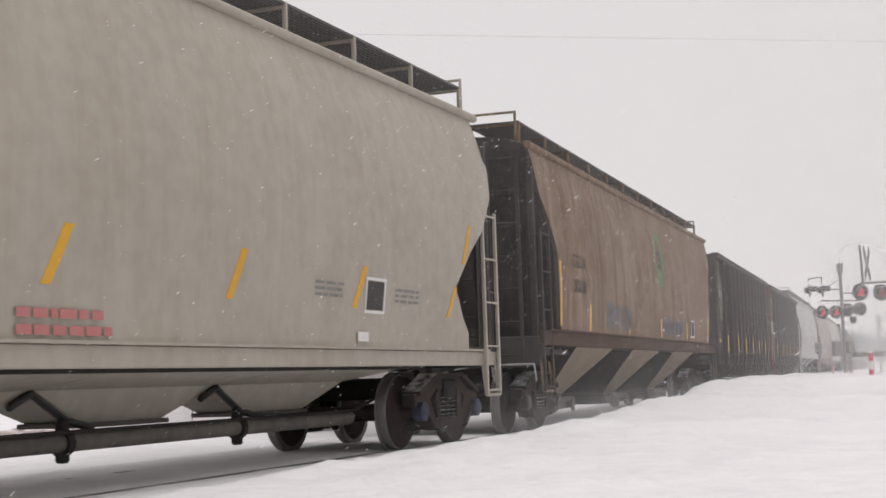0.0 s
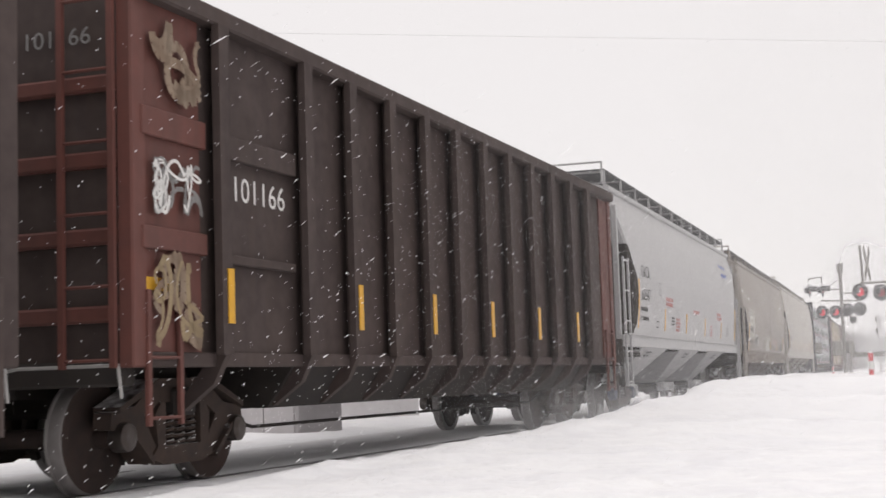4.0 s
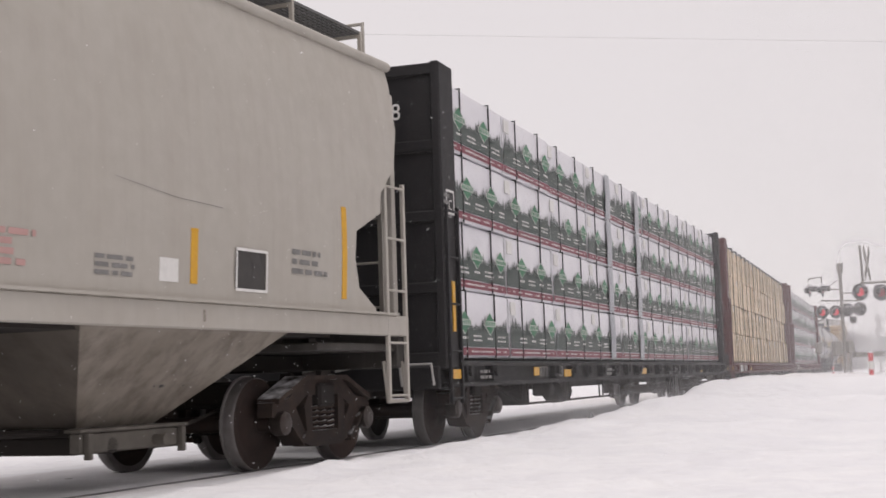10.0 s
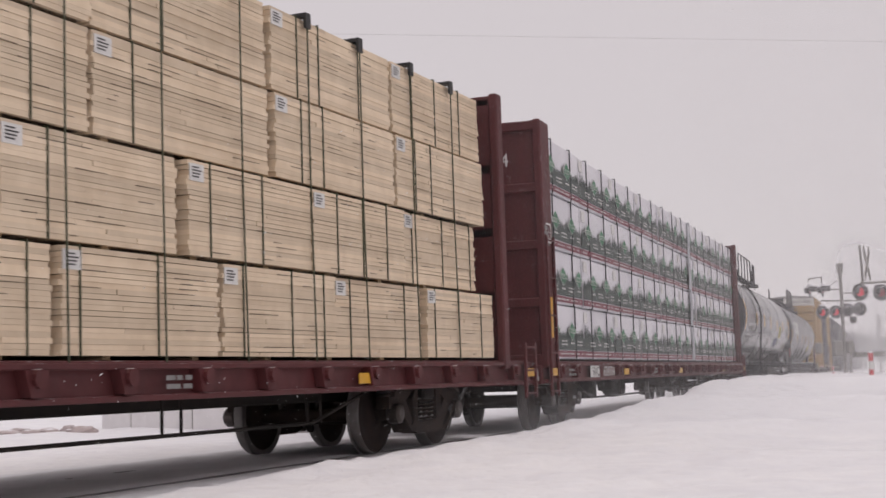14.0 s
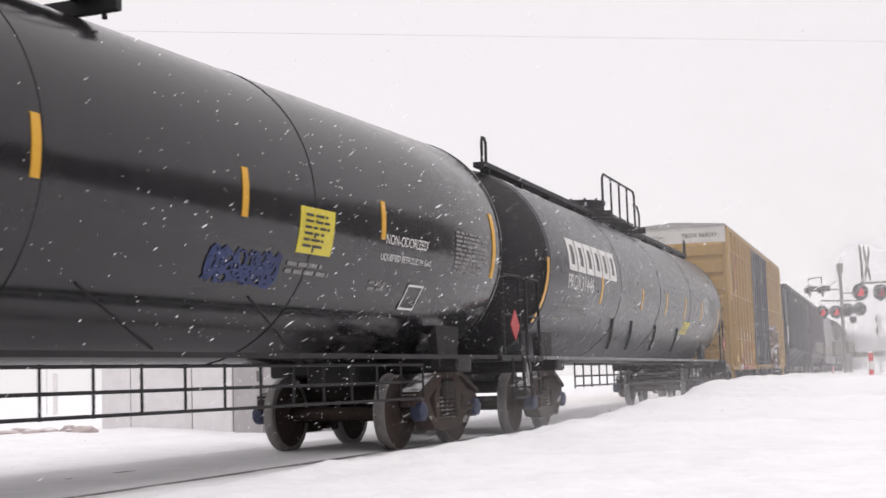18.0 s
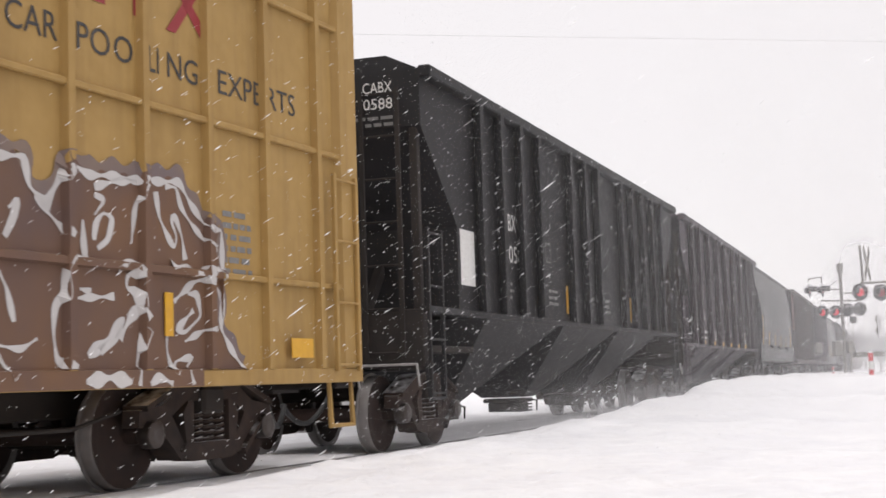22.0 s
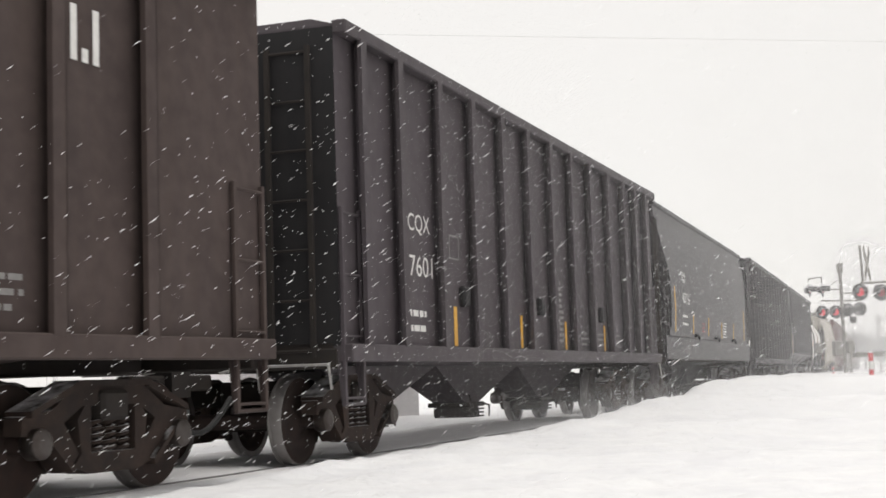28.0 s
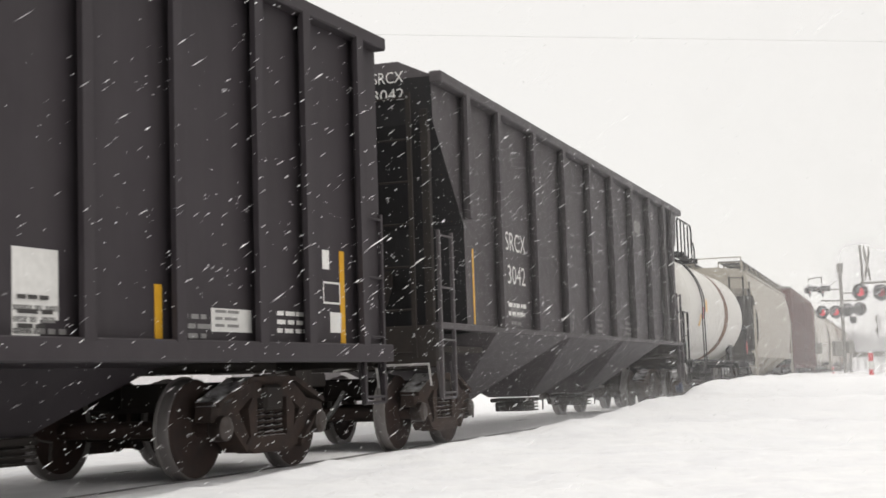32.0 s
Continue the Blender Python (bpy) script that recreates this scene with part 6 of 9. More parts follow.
TIER_Z = (1.10, 1.96, 2.82, 3.68)
PACK = 2.52
RAW_LENGTHS = (2.24, 2.27, 2.77, 2.77)
RAW = {ln: [make_raw_bundle(300 + 7 * k + int(ln * 100), ln - 0.055) for k in range(4)] for ln in (1.66, 2.24, 2.27, 2.77)}
WRAP_BODY = make_wrap_body(PACK - 0.02, 0.84)
PRINTS = [wrap_prints(PACK - 0.02, 0.82, 0.41 * k, 320 + k) for k in range(3)]
WRAP_STRAPS = make_straps(PACK, 0.84, (0.62, 1.85), 0.008, 0.022)
RAW_STRAPS = make_straps(PACK, 0.82, (0.22, 0.34, 0.52, 0.98, 1.12, 1.24, 1.72, 1.9, 2.02), 0.004, 0.013)
TAG_PRINT = Geo()
for k_ in range(4):
    TAG_PRINT.add([(0.05, -0.0165, 0.672 + 0.027 * k_), (0.16 + 0.02 * (k_ % 3), -0.0165, 0.672 + 0.027 * k_), (0.16 + 0.02 * (k_ % 3), -0.0165, 0.684 + 0.027 * k_), (0.05, -0.0165, 0.684 + 0.027 * k_)], [(0, 1, 2, 3)])
TAG_PRINT = TAG_PRINT.mesh("fine_print")
TAG_ME = Geo().box(0.06, 0.30, -0.014, -0.004, 0.60, 0.78).mesh("paper_tag")
TAG_WHITE = Geo().box(0.02, 0.24, -0.014, -0.004, 0.64, 0.79).mesh("paper_tag")


def lumber_flat(name, u, length, trucks, label, mat, end_mat, x0, wrapped, mark, num, gap=None, seed=0):
    """A bulkhead flat wagon loaded with four tiers of lumber packs."""
    w = wagon(name, u, length, trucks, label, "flat wagon", (False, False))
    d = Geo()
    d.box(0.0, length, -1.5, 1.5, 0.98, 1.06, 0.01)
    part("deck", d, mat, w)
    for sd in (-1, 1):
        s = Geo()
        s.box(0.05, length - 0.05, sd * 1.42, sd * 1.5, 0.76, 1.0, 0.01)
        part("side_sill", s, mat, w)
        for za in (0.74, 0.99):
            s = Geo()
            s.box(0.05, length - 0.05, sd * 1.38, sd * 1.57, za, za + 0.05, 0.008)
            part("sill_flange", s, mat, w)
        if sd < 0:
            n = int((length - 1.4) / 1.02)
            for i in range(n):
                x = 0.8 + (length - 1.6) * i / (n - 1)
                if mark and 2.5 < x < 4.85:
                    continue
                p = Geo()
                p.prism([(x - 0.13, 0.99), (x + 0.13, 0.99), (x + 0.07, 0.80), (x - 0.07, 0.80)], "y", -1.60, -1.5)
                p.cyl((x, -1.64, 0.93), (x, -1.5, 0.93), 0.07, 10)
                part("stake_pocket", p, mat, w)
    c = Geo()
    c.box(0.1, length - 0.1, -0.35, 0.35, 0.62, 0.98, 0.02)
    part("centre_sill", c, UNDER, w)
    packs = int((length - 0.62 - PACK * 0.6 - x0) / PACK) + 1
    rear = x0 + packs * PACK + 0.14
    for x, sgn in ((0.0, 1), (rear, -1)):
        deep = 0.52 if sgn > 0 else 0.2
        b = Geo()
        b.box(x + sgn * 0.06, x + sgn * 0.16, -1.46, 1.46, 1.0, 4.58, 0.01)
        bulk = part("bulkhead", b, end_mat, w)
        for y in (-1.53, 1.53):
            b = Geo()
            b.box(x, x + sgn * deep, y - 0.06, y + 0.06, 0.95, 4.64, 0.02)
            part("bulkhead_post", b, end_mat, bulk)
        for z in (1.02, 1.85, 2.7, 3.55, 4.48):
            b = Geo()
            b.box(x + sgn * 0.0, x + sgn * deep * 0.8, -1.5, 1.5, z, z + 0.14, 0.015)
            part("bulkhead_beam", b, end_mat, bulk)
        x = x if sgn > 0 else length
        ladder(w, x + (0.06 if sgn > 0 else -0.46), -1.62, 0.55, 2.9 if sgn > 0 else 1.3, end_mat, 0.40)
        e = Geo()
        e.box(x - sgn * 0.04, x + sgn * 0.5, -1.5, 1.5, 0.72, 1.0, 0.02)
        part("end_sill", e, mat, w)
        coupler(w, x, -sgn)
        cut_lever(w, x - sgn * 0.1)
        if sgn > 0:
            plate(w, "reflector_stripe", x + 0.24, x + 0.34, 1.4, 2.0, lambda z: -1.6, STRIPE)
        plate(w, "reflector_stripe", x + sgn * 0.1, x + sgn * 0.45, 0.84, 0.95, lambda z: -1.61, STRIPE)
    # brake gear and truss rods below
    t = Geo()
    xa, xb = trucks[0] + 1.3, trucks[1] - 1.3
    t.tube([(xa, -0.95, 0.74), (xa + 1.4, -0.95, 0.42), (xb - 1.4, -0.95, 0.42), (xb, -0.95, 0.74)], 0.02, 6)
    for i in range(6):
        xx = xa + 1.5 + (xb - xa - 3.0) * i / 5
        t.cyl((xx, -0.95, 0.42), (xx, -0.95, 0.76), 0.016, 6)
        t.cyl((xx + 0.3, -0.95, 0.42), (xx + 0.3, -0.95, 0.76), 0.016, 6)
    part("truss_rod", t, UNDER, w)
    k = Geo()
    k.lathe([(-0.35, 0.05), (-0.33, 0.19), (0.33, 0.19), (0.35, 0.05)], "x", (xa + 4.6, -0.7, 0.56), 16)
    part("brake_cylinder", k, UNDER, w)
    k = Geo()
    k.box(xa + 1.6, xa + 2.1, -0.9, -0.5, 0.40, 0.72, 0.03)
    part("air_reservoir", k, UNDER, w)
    k = Geo()
    k.box(xa + 2.6, xa + 2.9, -1.1, -0.8, 0.52, 0.72, 0.03)
    part("brake_valve", k, UNDER, w)
    # load
    r = random.Random(seed)
    for ti, z in enumerate(TIER_Z):
        if wrapped:
            cuts = [(x0 + PACK * k, PACK) for k in range(packs)]
        else:
            ln = RAW_LENGTHS[ti]
            first = (0.90, 2.38, 0.93, 0.93)[ti]
            cuts = [(first + ln * k, ln) for k in range(int((rear - 0.16 - first) / ln))]
            if ti == 1:
                cuts.insert(0, (0.70, 1.66))
        for i, (x, ln) in enumerate(cuts):
            jig = r.uniform(-0.02, 0.02) if wrapped else r.uniform(-0.05, 0.04)
            for row, yy in ((0, -1.42 + jig), (1, 0.06)):
                if wrapped:
                    b = part("lumber_pack", WRAP_BODY, WRAP, w)
                else:
                    b = tagged(part("lumber_pack", RAW[ln][r.randrange(4)], WOOD, w), kind="stuff")
                b.location = (x + r.uniform(-0.01, 0.02), yy, z)
                if row == 0:
                    if wrapped:
                        for nm, me in PRINTS[(i + ti) % 3]:
                            part(nm, me, None, b)
                        for me in WRAP_STRAPS:
                            part("strap", me, STRAP, b)
                        part("paper_tag", TAG_ME, WHITE, b)
                    else:
                        for k in (r.randrange(3), 3 + r.randrange(3)) + ((6 + r.randrange(3),) if ln > 2 else ()):
                            if r.random() < 0.85:
                                part("strap", RAW_STRAPS[k], GREEN_STRAP, b)
                        tag = part("paper_tag", TAG_WHITE, WHITE, b)
                        part("fine_print", TAG_PRINT, INK, tag)
        if not wrapped:
            for sp in range(int((rear - 1.2) / 1.25)):
                q = Geo()
                q.box(x0 + 0.5 + sp * 1.25, x0 + 0.6 + sp * 1.25, -1.36, 1.2, z - 0.03, z)
                part("dunnage", q, WOOD_END, w)
    if not wrapped:
        # tie-downs over the whole load, with black guards on the top edge
        for k in range(17):
            xt = 1.55 + 1.28 * k + r.uniform(-0.06, 0.06)
            q = Geo()
            q.tube([(xt + r.uniform(-0.03, 0.03), -1.50, 1.04), (xt, -1.475, 2.7), (xt, -1.475, 4.46), (xt, -1.43, 4.535), (xt, 0.0, 4.54)], 0.009, 5)
            part("tie_down", q, GREEN_STRAP, w)
            q = Geo()
            q.prism([(-1.49, 4.40), (-1.46, 4.40), (-1.46, 4.515), (-1.30, 4.515), (-1.30, 4.555), (-1.49, 4.555)], "x", xt - 0.05, xt + 0.05)
            part("corner_guard", q, STRAP, w)
    if wrapped and gap:
        for gx in gap:
            g = Geo()
            for z in TIER_Z:
                g.rings([[(gx, -1.45, z), (gx, -1.47, z + 0.4), (gx, -1.45, z + 0.83)], [(gx + 0.2, -1.46, z), (gx + 0.22, -1.48, z + 0.4), (gx + 0.2, -1.46, z + 0.83)], [(gx + 0.4, -1.45, z), (gx + 0.4, -1.465, z + 0.4), (gx + 0.4, -1.45, z + 0.83)]], caps=False)
            part("silver_cover", g, WRAP_GREY, w, smooth=60)
    sf = lambda z: -1.575
    if mark:
        if mark == "RWK":
            plate(w, "reflector_stripe", 3.85, 4.11, 0.85, 0.97, sf, STRIPE)
            write(w, "873", 4.15, 0.83, 0.15, sf, FADED, 0.44)
            write(w, "18", 5.06, 0.83, 0.15, sf, FADED, 0.46)
        else:
            plate(w, "mark_panel", 2.81, 3.47, 0.795, 0.985, sf, WHITE, "white panel with painted mark")
            write(w, mark, 2.88, 0.81, 0.16, lambda z: -1.59, INK, 0.53)
            write(w, num, 3.8, 0.81, 0.165, sf, WHITE, 0.92)
        end_write(w, [mark + " " + num], WHITE, 3.95, 0.2, -1.1)
    for kx, xx in enumerate((1.3, 5.6, 8.6, 11.8, 15.5, 19.0)):
        if kx % 2:
            plate(w, "reflector_stripe", xx, xx + 0.42, 0.82, 0.93, sf, STRIPE)
        else:
            bars(w, "small_text", xx, 0.9, 0.5, 2, sf, FADED, 0.04, 0.03, 400 + kx)
    bars(w, "small_text", 0.02, 3.0, 0.3, 4, lambda z: -1.6, FADED, 0.04, 0.04, 410)
    outline_box(w, 0.12, 0.42, 2.8, 3.1, lambda z: -1.597, WHITE, 0.03, "C")
    return w


w7 = lumber_flat("lumber_flat", -54.14, 24.0, (2.55, 21.45), "black bulkhead flat wagon stacked with white and green wrapped lumber", BLACK, BLACK, 0.60, True, "RWK", "1738", (9.6, 12.3), 7)
w8 = lumber_flat("lumber_flat", -29.28, 24.5, (2.93, 21.8), "maroon bulkhead flat wagon stacked with fresh bare lumber", MAROON, MAROON, 0.70, False, "ANR", "26796", None, 8)
w9 = lumber_flat("lumber_flat", -4.0, 24.0, (2.8, 21.5), "maroon bulkhead flat wagon stacked with wrapped lumber", MAROON, MAROON, 0.58, True, "WC", "624584", (14.6,), 9)


# ---------------------------------------------------------------- tank wagons
def tank_wagon(name, u, length, trucks, label, mat, r, zc, dome_x, platform, rail=0.92, side_ladder=True, spine=False, ladder_x=None, rail_span=None):
    w = wagon(name, u, length, trucks, label, "tank wagon", (True, True))
    x0, x1 = 0.55, length - 0.55
    hd = 0.62
    prof = []
    head_black = BLACK if mat in (TANK_BLACK, TANK_GREY) else mat
    for a in range(0, 91, 9):
        prof.append((x0 + hd - hd * math.cos(radians(a)) if a else x0, max(0.02, r * math.sin(radians(a)))))
    for k in range(1, 8):
        prof.append((x0 + hd + (x1 - x0 - 2 * hd) * k / 8, r))
    for a in range(90, -1, -9):
        prof.append((x1 - hd + hd * math.cos(radians(a)), max(0.02, r * math.sin(radians(a)))))
    g = Geo()
    g.lathe(prof, "x", (0, 0, zc), 64)
    shell = part("tank_shell", g, mat, w, smooth=40)
    shell.data.materials.append(head_black)
    shell.data.polygons.foreach_set("material_index", [1 if p.center.x < x0 + hd * 0.9 or p.center.x > x1 - hd * 0.3 else 0 for p in shell.data.polygons])
    for xx in (x0 + hd, x0 + hd + (x1 - x0 - 2 * hd) * 0.28, length / 2, x0 + hd + (x1 - x0 - 2 * hd) * 0.72, x1 - hd):
        b = Geo()
        b.lathe([(-0.025, r), (-0.02, r + 0.008), (0.02, r + 0.008), (0.025, r)], "x", (xx, 0, zc), 64)
        part("weld_band", b, mat, w, smooth=40)
    # stub sills, bolsters and end platforms
    for x, sgn, tx in ((0.0, 1, trucks[0]), (length, -1, trucks[1])):
        s = Geo()
        s.box(x, x + sgn * 3.2, -0.34, 0.34, 0.78, 1.16, 0.02)
        part("stub_sill", s, BLACK, w)
        s = Geo()
        s.box(tx - 0.25, tx + 0.25, -1.35, 1.35, 0.92, 1.12, 0.03)
        part("bolster", s, BLACK, w)
        for ya in (-1.12, 1.0):
            s = Geo()
            s.prism([(tx - 0.3, 1.0), (tx + 0.3, 1.0), (tx + 0.42, 1.7), (tx - 0.42, 1.7)], "y", ya, ya + 0.12)
            part("tank_saddle", s, BLACK, w)
        s = Geo()
        s.box(x, x + sgn * 0.9, -1.42, 1.42, 1.06, 1.14, 0.01)
        part("end_platform", s, BLACK, w)
        s = Geo()
        s.box(x - sgn * 0.03, x + sgn * 0.1, -1.45, 1.45, 0.9, 1.14, 0.02)
        part("end_sill", s, BLACK, w)
        h = Geo()
        for y in (-1.40, 1.40):
            h.tube([(x + sgn * 0.08, y, 1.1), (x + sgn * 0.08, y, 2.25), (x + sgn * 0.75, y, 2.25), (x + sgn * 0.75, y, 1.1)], 0.02, 6)
            h.cyl((x + sgn * 0.08, y, 1.7), (x + sgn * 0.75, y, 1.7), 0.016, 6)
        h.tube([(x + sgn * 0.06, -1.40, 2.25), (x + sgn * 0.06, 1.40, 2.25)], 0.02, 6)
        part("end_handrail", h, BLACK, w)
        st = Geo()
        xx = x + (0.1 if sgn > 0 else -0.5)
        st.tube([(xx, -1.42, 1.1), (xx, -1.45, 0.55), (xx + 0.42, -1.45, 0.55), (xx + 0.42, -1.42, 1.1)], 0.02, 6)
        st.cyl((xx, -1.45, 0.8), (xx + 0.42, -1.45, 0.8), 0.015, 6)
        part("sill_step", st, BLACK, w)
        coupler(w, x, -sgn)
        cut_lever(w, x - sgn * 0.08)
        di = Geo()
        cx = x + sgn * 0.45
        if sgn > 0:
            di.prism([(-0.48, 1.75), (-0.3, 1.96), (-0.12, 1.75), (-0.3, 1.54)], "x", 0.02, 0.035)
        else:
            di.prism([(cx - 0.18, 1.55), (cx, 1.76), (cx + 0.18, 1.55), (cx, 1.34)], "y", -1.47, -1.455)
        part("placard", di, PLACARD, w, "red diamond placard")
    # side rails below the tank
    rl = Geo()
    xa, xb = trucks[0] + 1.2, trucks[1] - 1.2
    for z in (1.02, 0.82, 0.66):
        rl.tube([(xa, -1.28, z), (xb, -1.28, z - (0.04 if z < 0.7 else 0))], 0.016, 6)
    n = int((xb - xa) / 0.62)
    for i in range(n + 1):
        xx = xa + (xb - xa) * i / n
        rl.cyl((xx, -1.28, 0.62), (xx, -1.28, 1.04), 0.014, 6)
    part("side_rail", rl, BLACK, w)
    fl = Geo()
    fl.box(0.9, length - 0.9, -1.36, -1.30, 1.09, 1.14)
    part("side_strip", fl, TANK_GREY if mat is TANK_GREY else BLACK, w)
    # dome, platform and ladders on top
    top = zc + r
    d = Geo()
    d.cyl((dome_x, 0, top - 0.05), (dome_x, 0, top + 0.34), 0.55, 28)
    d.cyl((dome_x, 0, top + 0.34), (dome_x, 0, top + 0.40), 0.60, 28)
    for k in range(12):
        a = math.tau * k / 12
        d.cyl((dome_x + 0.55 * math.cos(a), 0.55 * math.sin(a), top + 0.22), (dome_x + 0.55 * math.cos(a), 0.55 * math.sin(a), top + 0.44), 0.025, 6)
    part("dome", d, BLACK, w, smooth=40)
    p0, p1 = platform
    ladder_x = ladder_x or dome_x - 1.6
    pl = Geo()
    for y0, y1 in ((-0.85, -0.55), (0.55, 0.85)):
        pl.box(p0, p1, y0, y1, top + 0.02, top + 0.07, 0.01)
    for xx in (p0, p1):
        pl.box(xx - 0.04, xx + 0.04, -1.0, 0.85, top - 0.1, top + 0.04)
    part("platform", pl, BLACK, w)
    hr = Geo()
    zt = top + rail
    p0, p1 = rail_span or (p0, p1)
    hr.tube([(p0, -0.85, top), (p0, -0.85, zt - 0.1), (p0 + 0.12, -0.85, zt), (p1 - 0.12, -0.85, zt), (p1, -0.85, zt - 0.1), (p1, -0.85, top)], 0.024, 7)
    hr.tube([(p0, 0.85, top), (p0, 0.85, zt - 0.1), (p0 + 0.12, 0.85, zt), (p1 - 0.12, 0.85, zt), (p1, 0.85, zt - 0.1), (p1, 0.85, top)], 0.024, 7)
    for i in range(1, 4):
        xx = p0 + (p1 - p0) * i / 4
        hr.cyl((xx, -0.85, top), (xx, -0.85, zt), 0.022, 7)
        hr.cyl((xx, 0.85, top), (xx, 0.85, zt), 0.022, 7)
    hr.tube([(p1 - 0.1, -0.85, top + 0.5), (p1 + 0.3, -0.85, top + 0.5), (p1 + 0.5, -0.85, top + 0.35), (p1 + 0.5, -0.85, top - 0.05)], 0.022, 7)
    part("platform_rail", hr, BLACK, w)
    if spine:
        sp = Geo()
        for y0, y1 in ((-0.62, -0.42), (0.42, 0.62)):
            sp.box(0.9, length - 0.9, y0, y1, top - 0.02, top + 0.06)
            for i in range(11):
                xx = 1.2 + (length - 2.4) * i / 10
                sp.box(xx - 0.04, xx + 0.04, y0 + 0.03, y1 - 0.03, top - 0.16, top)
        part("running_board", sp, BLACK, w)
        for xx in (0.95, length - 1.0):
            for yy in (-0.55, 0.55):
                hp = Geo()
                hp.tube([(xx, yy, top - 0.05), (xx, yy, top + 0.38), (xx + 0.05, yy, top + 0.45), (xx + 0.16, yy, top + 0.45), (xx + 0.21, yy, top + 0.38), (xx + 0.21, yy, top - 0.05)], 0.022, 6)
                part("grab_hoop", hp, BLACK, w)
    ld = Geo()
    for dx in (-0.2, 0.2):
        ld.tube([(ladder_x + dx, -(r + 0.08) * math.sin(radians(a)), zc + (r + 0.08) * math.cos(radians(a))) for a in range(20, 101, 8)] + [(ladder_x + dx, -1.5, 0.45)], 0.018, 6)
    for a in range(20, 101, 13):
        ld.cyl((ladder_x - 0.2, -(r + 0.08) * math.sin(radians(a)), zc + (r + 0.08) * math.cos(radians(a))), (ladder_x + 0.2, -(r + 0.08) * math.sin(radians(a)), zc + (r + 0.08) * math.cos(radians(a))), 0.014, 6)
    for z in (2.0, 1.6, 1.2, 0.8, 0.46):
        ld.cyl((ladder_x - 0.2, -1.52, z), (ladder_x + 0.2, -1.52, z), 0.014, 6)
    if side_ladder:
        part("side_ladder", ld, BLACK, w)
    # skid braces under the belly
    for xx in (2.84, 6.9, 8.9, 11.4, 14.0) if mat is TANK_BLACK else ():
        q = Geo()
        q.tube([(xx + (a - 127) * 0.068, -(r + 0.006) * math.sin(radians(a)), zc + (r + 0.006) * math.cos(radians(a))) for a in range(127, 155, 3)], 0.014, 5)
        part("belly_strap", q, BLACK, w)
    for xx in (6.2, 8.0, 10.6, 13.4) if mat is TANK_GREY else ():
        q = Geo()
        q.tube([(xx + (a - 118) * 0.055, -(r + 0.012) * math.sin(radians(a)), zc + (r + 0.012) * math.cos(radians(a))) for a in range(118, 143, 3)], 0.035, 6)
        part("belly_strap", q, BLACK, w)
    surf = lambda z: -math.sqrt(max(0.05, r * r - (z - zc) ** 2)) - 0.008
    return w, surf


w10, s10 = tank_wagon("tank_wagon", 20.45, 21.3, (2.0, 19.2), "glossy black tank wagon with white lettering and a top platform", TANK_BLACK, 1.56, 2.60, 9.0, (5.0, 12.35), 0.86, ladder_x=5.72, rail_span=(6.62, 10.85))
slope_rail = Geo()
slope_rail.tube([(2.18, -0.8, 4.02), (5.35, -0.8, 4.92), (5.62, -0.8, 5.0), (5.82, -0.8, 4.96), (5.9, -0.8, 4.86), (5.9, -0.8, 4.1)], 0.026, 7)
slope_rail.tube([(5.66, -0.8, 4.98), (5.66, -0.8, 4.1)], 0.022, 7)
part("sloping_handrail", slope_rail, BLACK, w10)
end_hoop = Geo()
end_hoop.tube([(10.85, -0.85, 4.62), (11.75, -0.85, 4.62)], 0.022, 7)
end_hoop.tube([(11.75, -0.85, 4.1), (11.75, -0.85, 4.86), (11.9, -0.85, 4.94), (12.2, -0.85, 4.94), (12.35, -0.85, 4.86), (12.35, -0.85, 4.0)], 0.024, 7)
part("end_hoop", end_hoop, BLACK, w10)
write(w10, "TILX", 2.46, 2.15, 0.21, s10, WHITE, 0.62)
write(w10, "306387", 3.46, 2.15, 0.21, s10, WHITE, 1.28)
bars(w10, "small_text", 2.3, 1.9, 1.55, 1, s10, FADED, 0.06, 0.12, 500)
bars(w10, "small_text", 2.45, 1.74, 1.4, 1, s10, FADED, 0.05, 0.12, 501)
for xx, z0, z1 in ((1.4, 2.12, 3.1), (5.0, 2.37, 2.82), (7.85, 2.37, 2.82), (10.5, 2.35, 2.82), (13.4, 2.35, 2.8), (16.35, 2.38, 2.8), (19.8, 2.15, 3.0)):
    plate(w10, "reflector_stripe", xx, xx + 0.10, z0, z1, s10, STRIPE, steps=6)
outline_box(w10, 5.09, 5.32, 2.06, 2.36, s10, WHITE, 0.02, "C")
plate(w10, "warning_panel", 14.5, 15.22, 2.11, 2.56, s10, SIGN_YELLOW, "yellow warning panel", steps=4)
bars(w10, "small_text", 14.58, 2.47, 0.55, 6, lambda z: s10(z) - 0.012, INK, 0.025, 0.035, 504)
bars(w10, "small_text", 14.4, 1.98, 0.95, 2, s10, FADED, 0.04, 0.03, 505)
write(w10, "NON-ODORIZED", 16.48, 2.34, 0.11, s10, WHITE, 1.15)
write(w10, "LIQUEFIED PETROLEUM GAS", 16.4, 2.15, 0.085, s10, WHITE, 1.4)
bars(w10, "small_text", 16.3, 1.9, 0.5, 2, s10, FADED, 0.035, 0.03, 506)
bars(w10, "small_text", 18.52, 2.63, 1.15, 10, s10, FADED, 0.03, 0.023, 503)
outline_box(w10, 17.33, 17.76, 1.66, 1.94, lambda z: s10(z) - 0.01, WHITE, 0.025)
scribble(w10, 13.0, 14.3, 1.75, 2.08, s10, [SPRAY_BLUE], 507, 28, 0.014)
head_text = Geo()
head_mark = letters("306387", 0, 0, 0.19, lambda q: 0.0, 0.85)
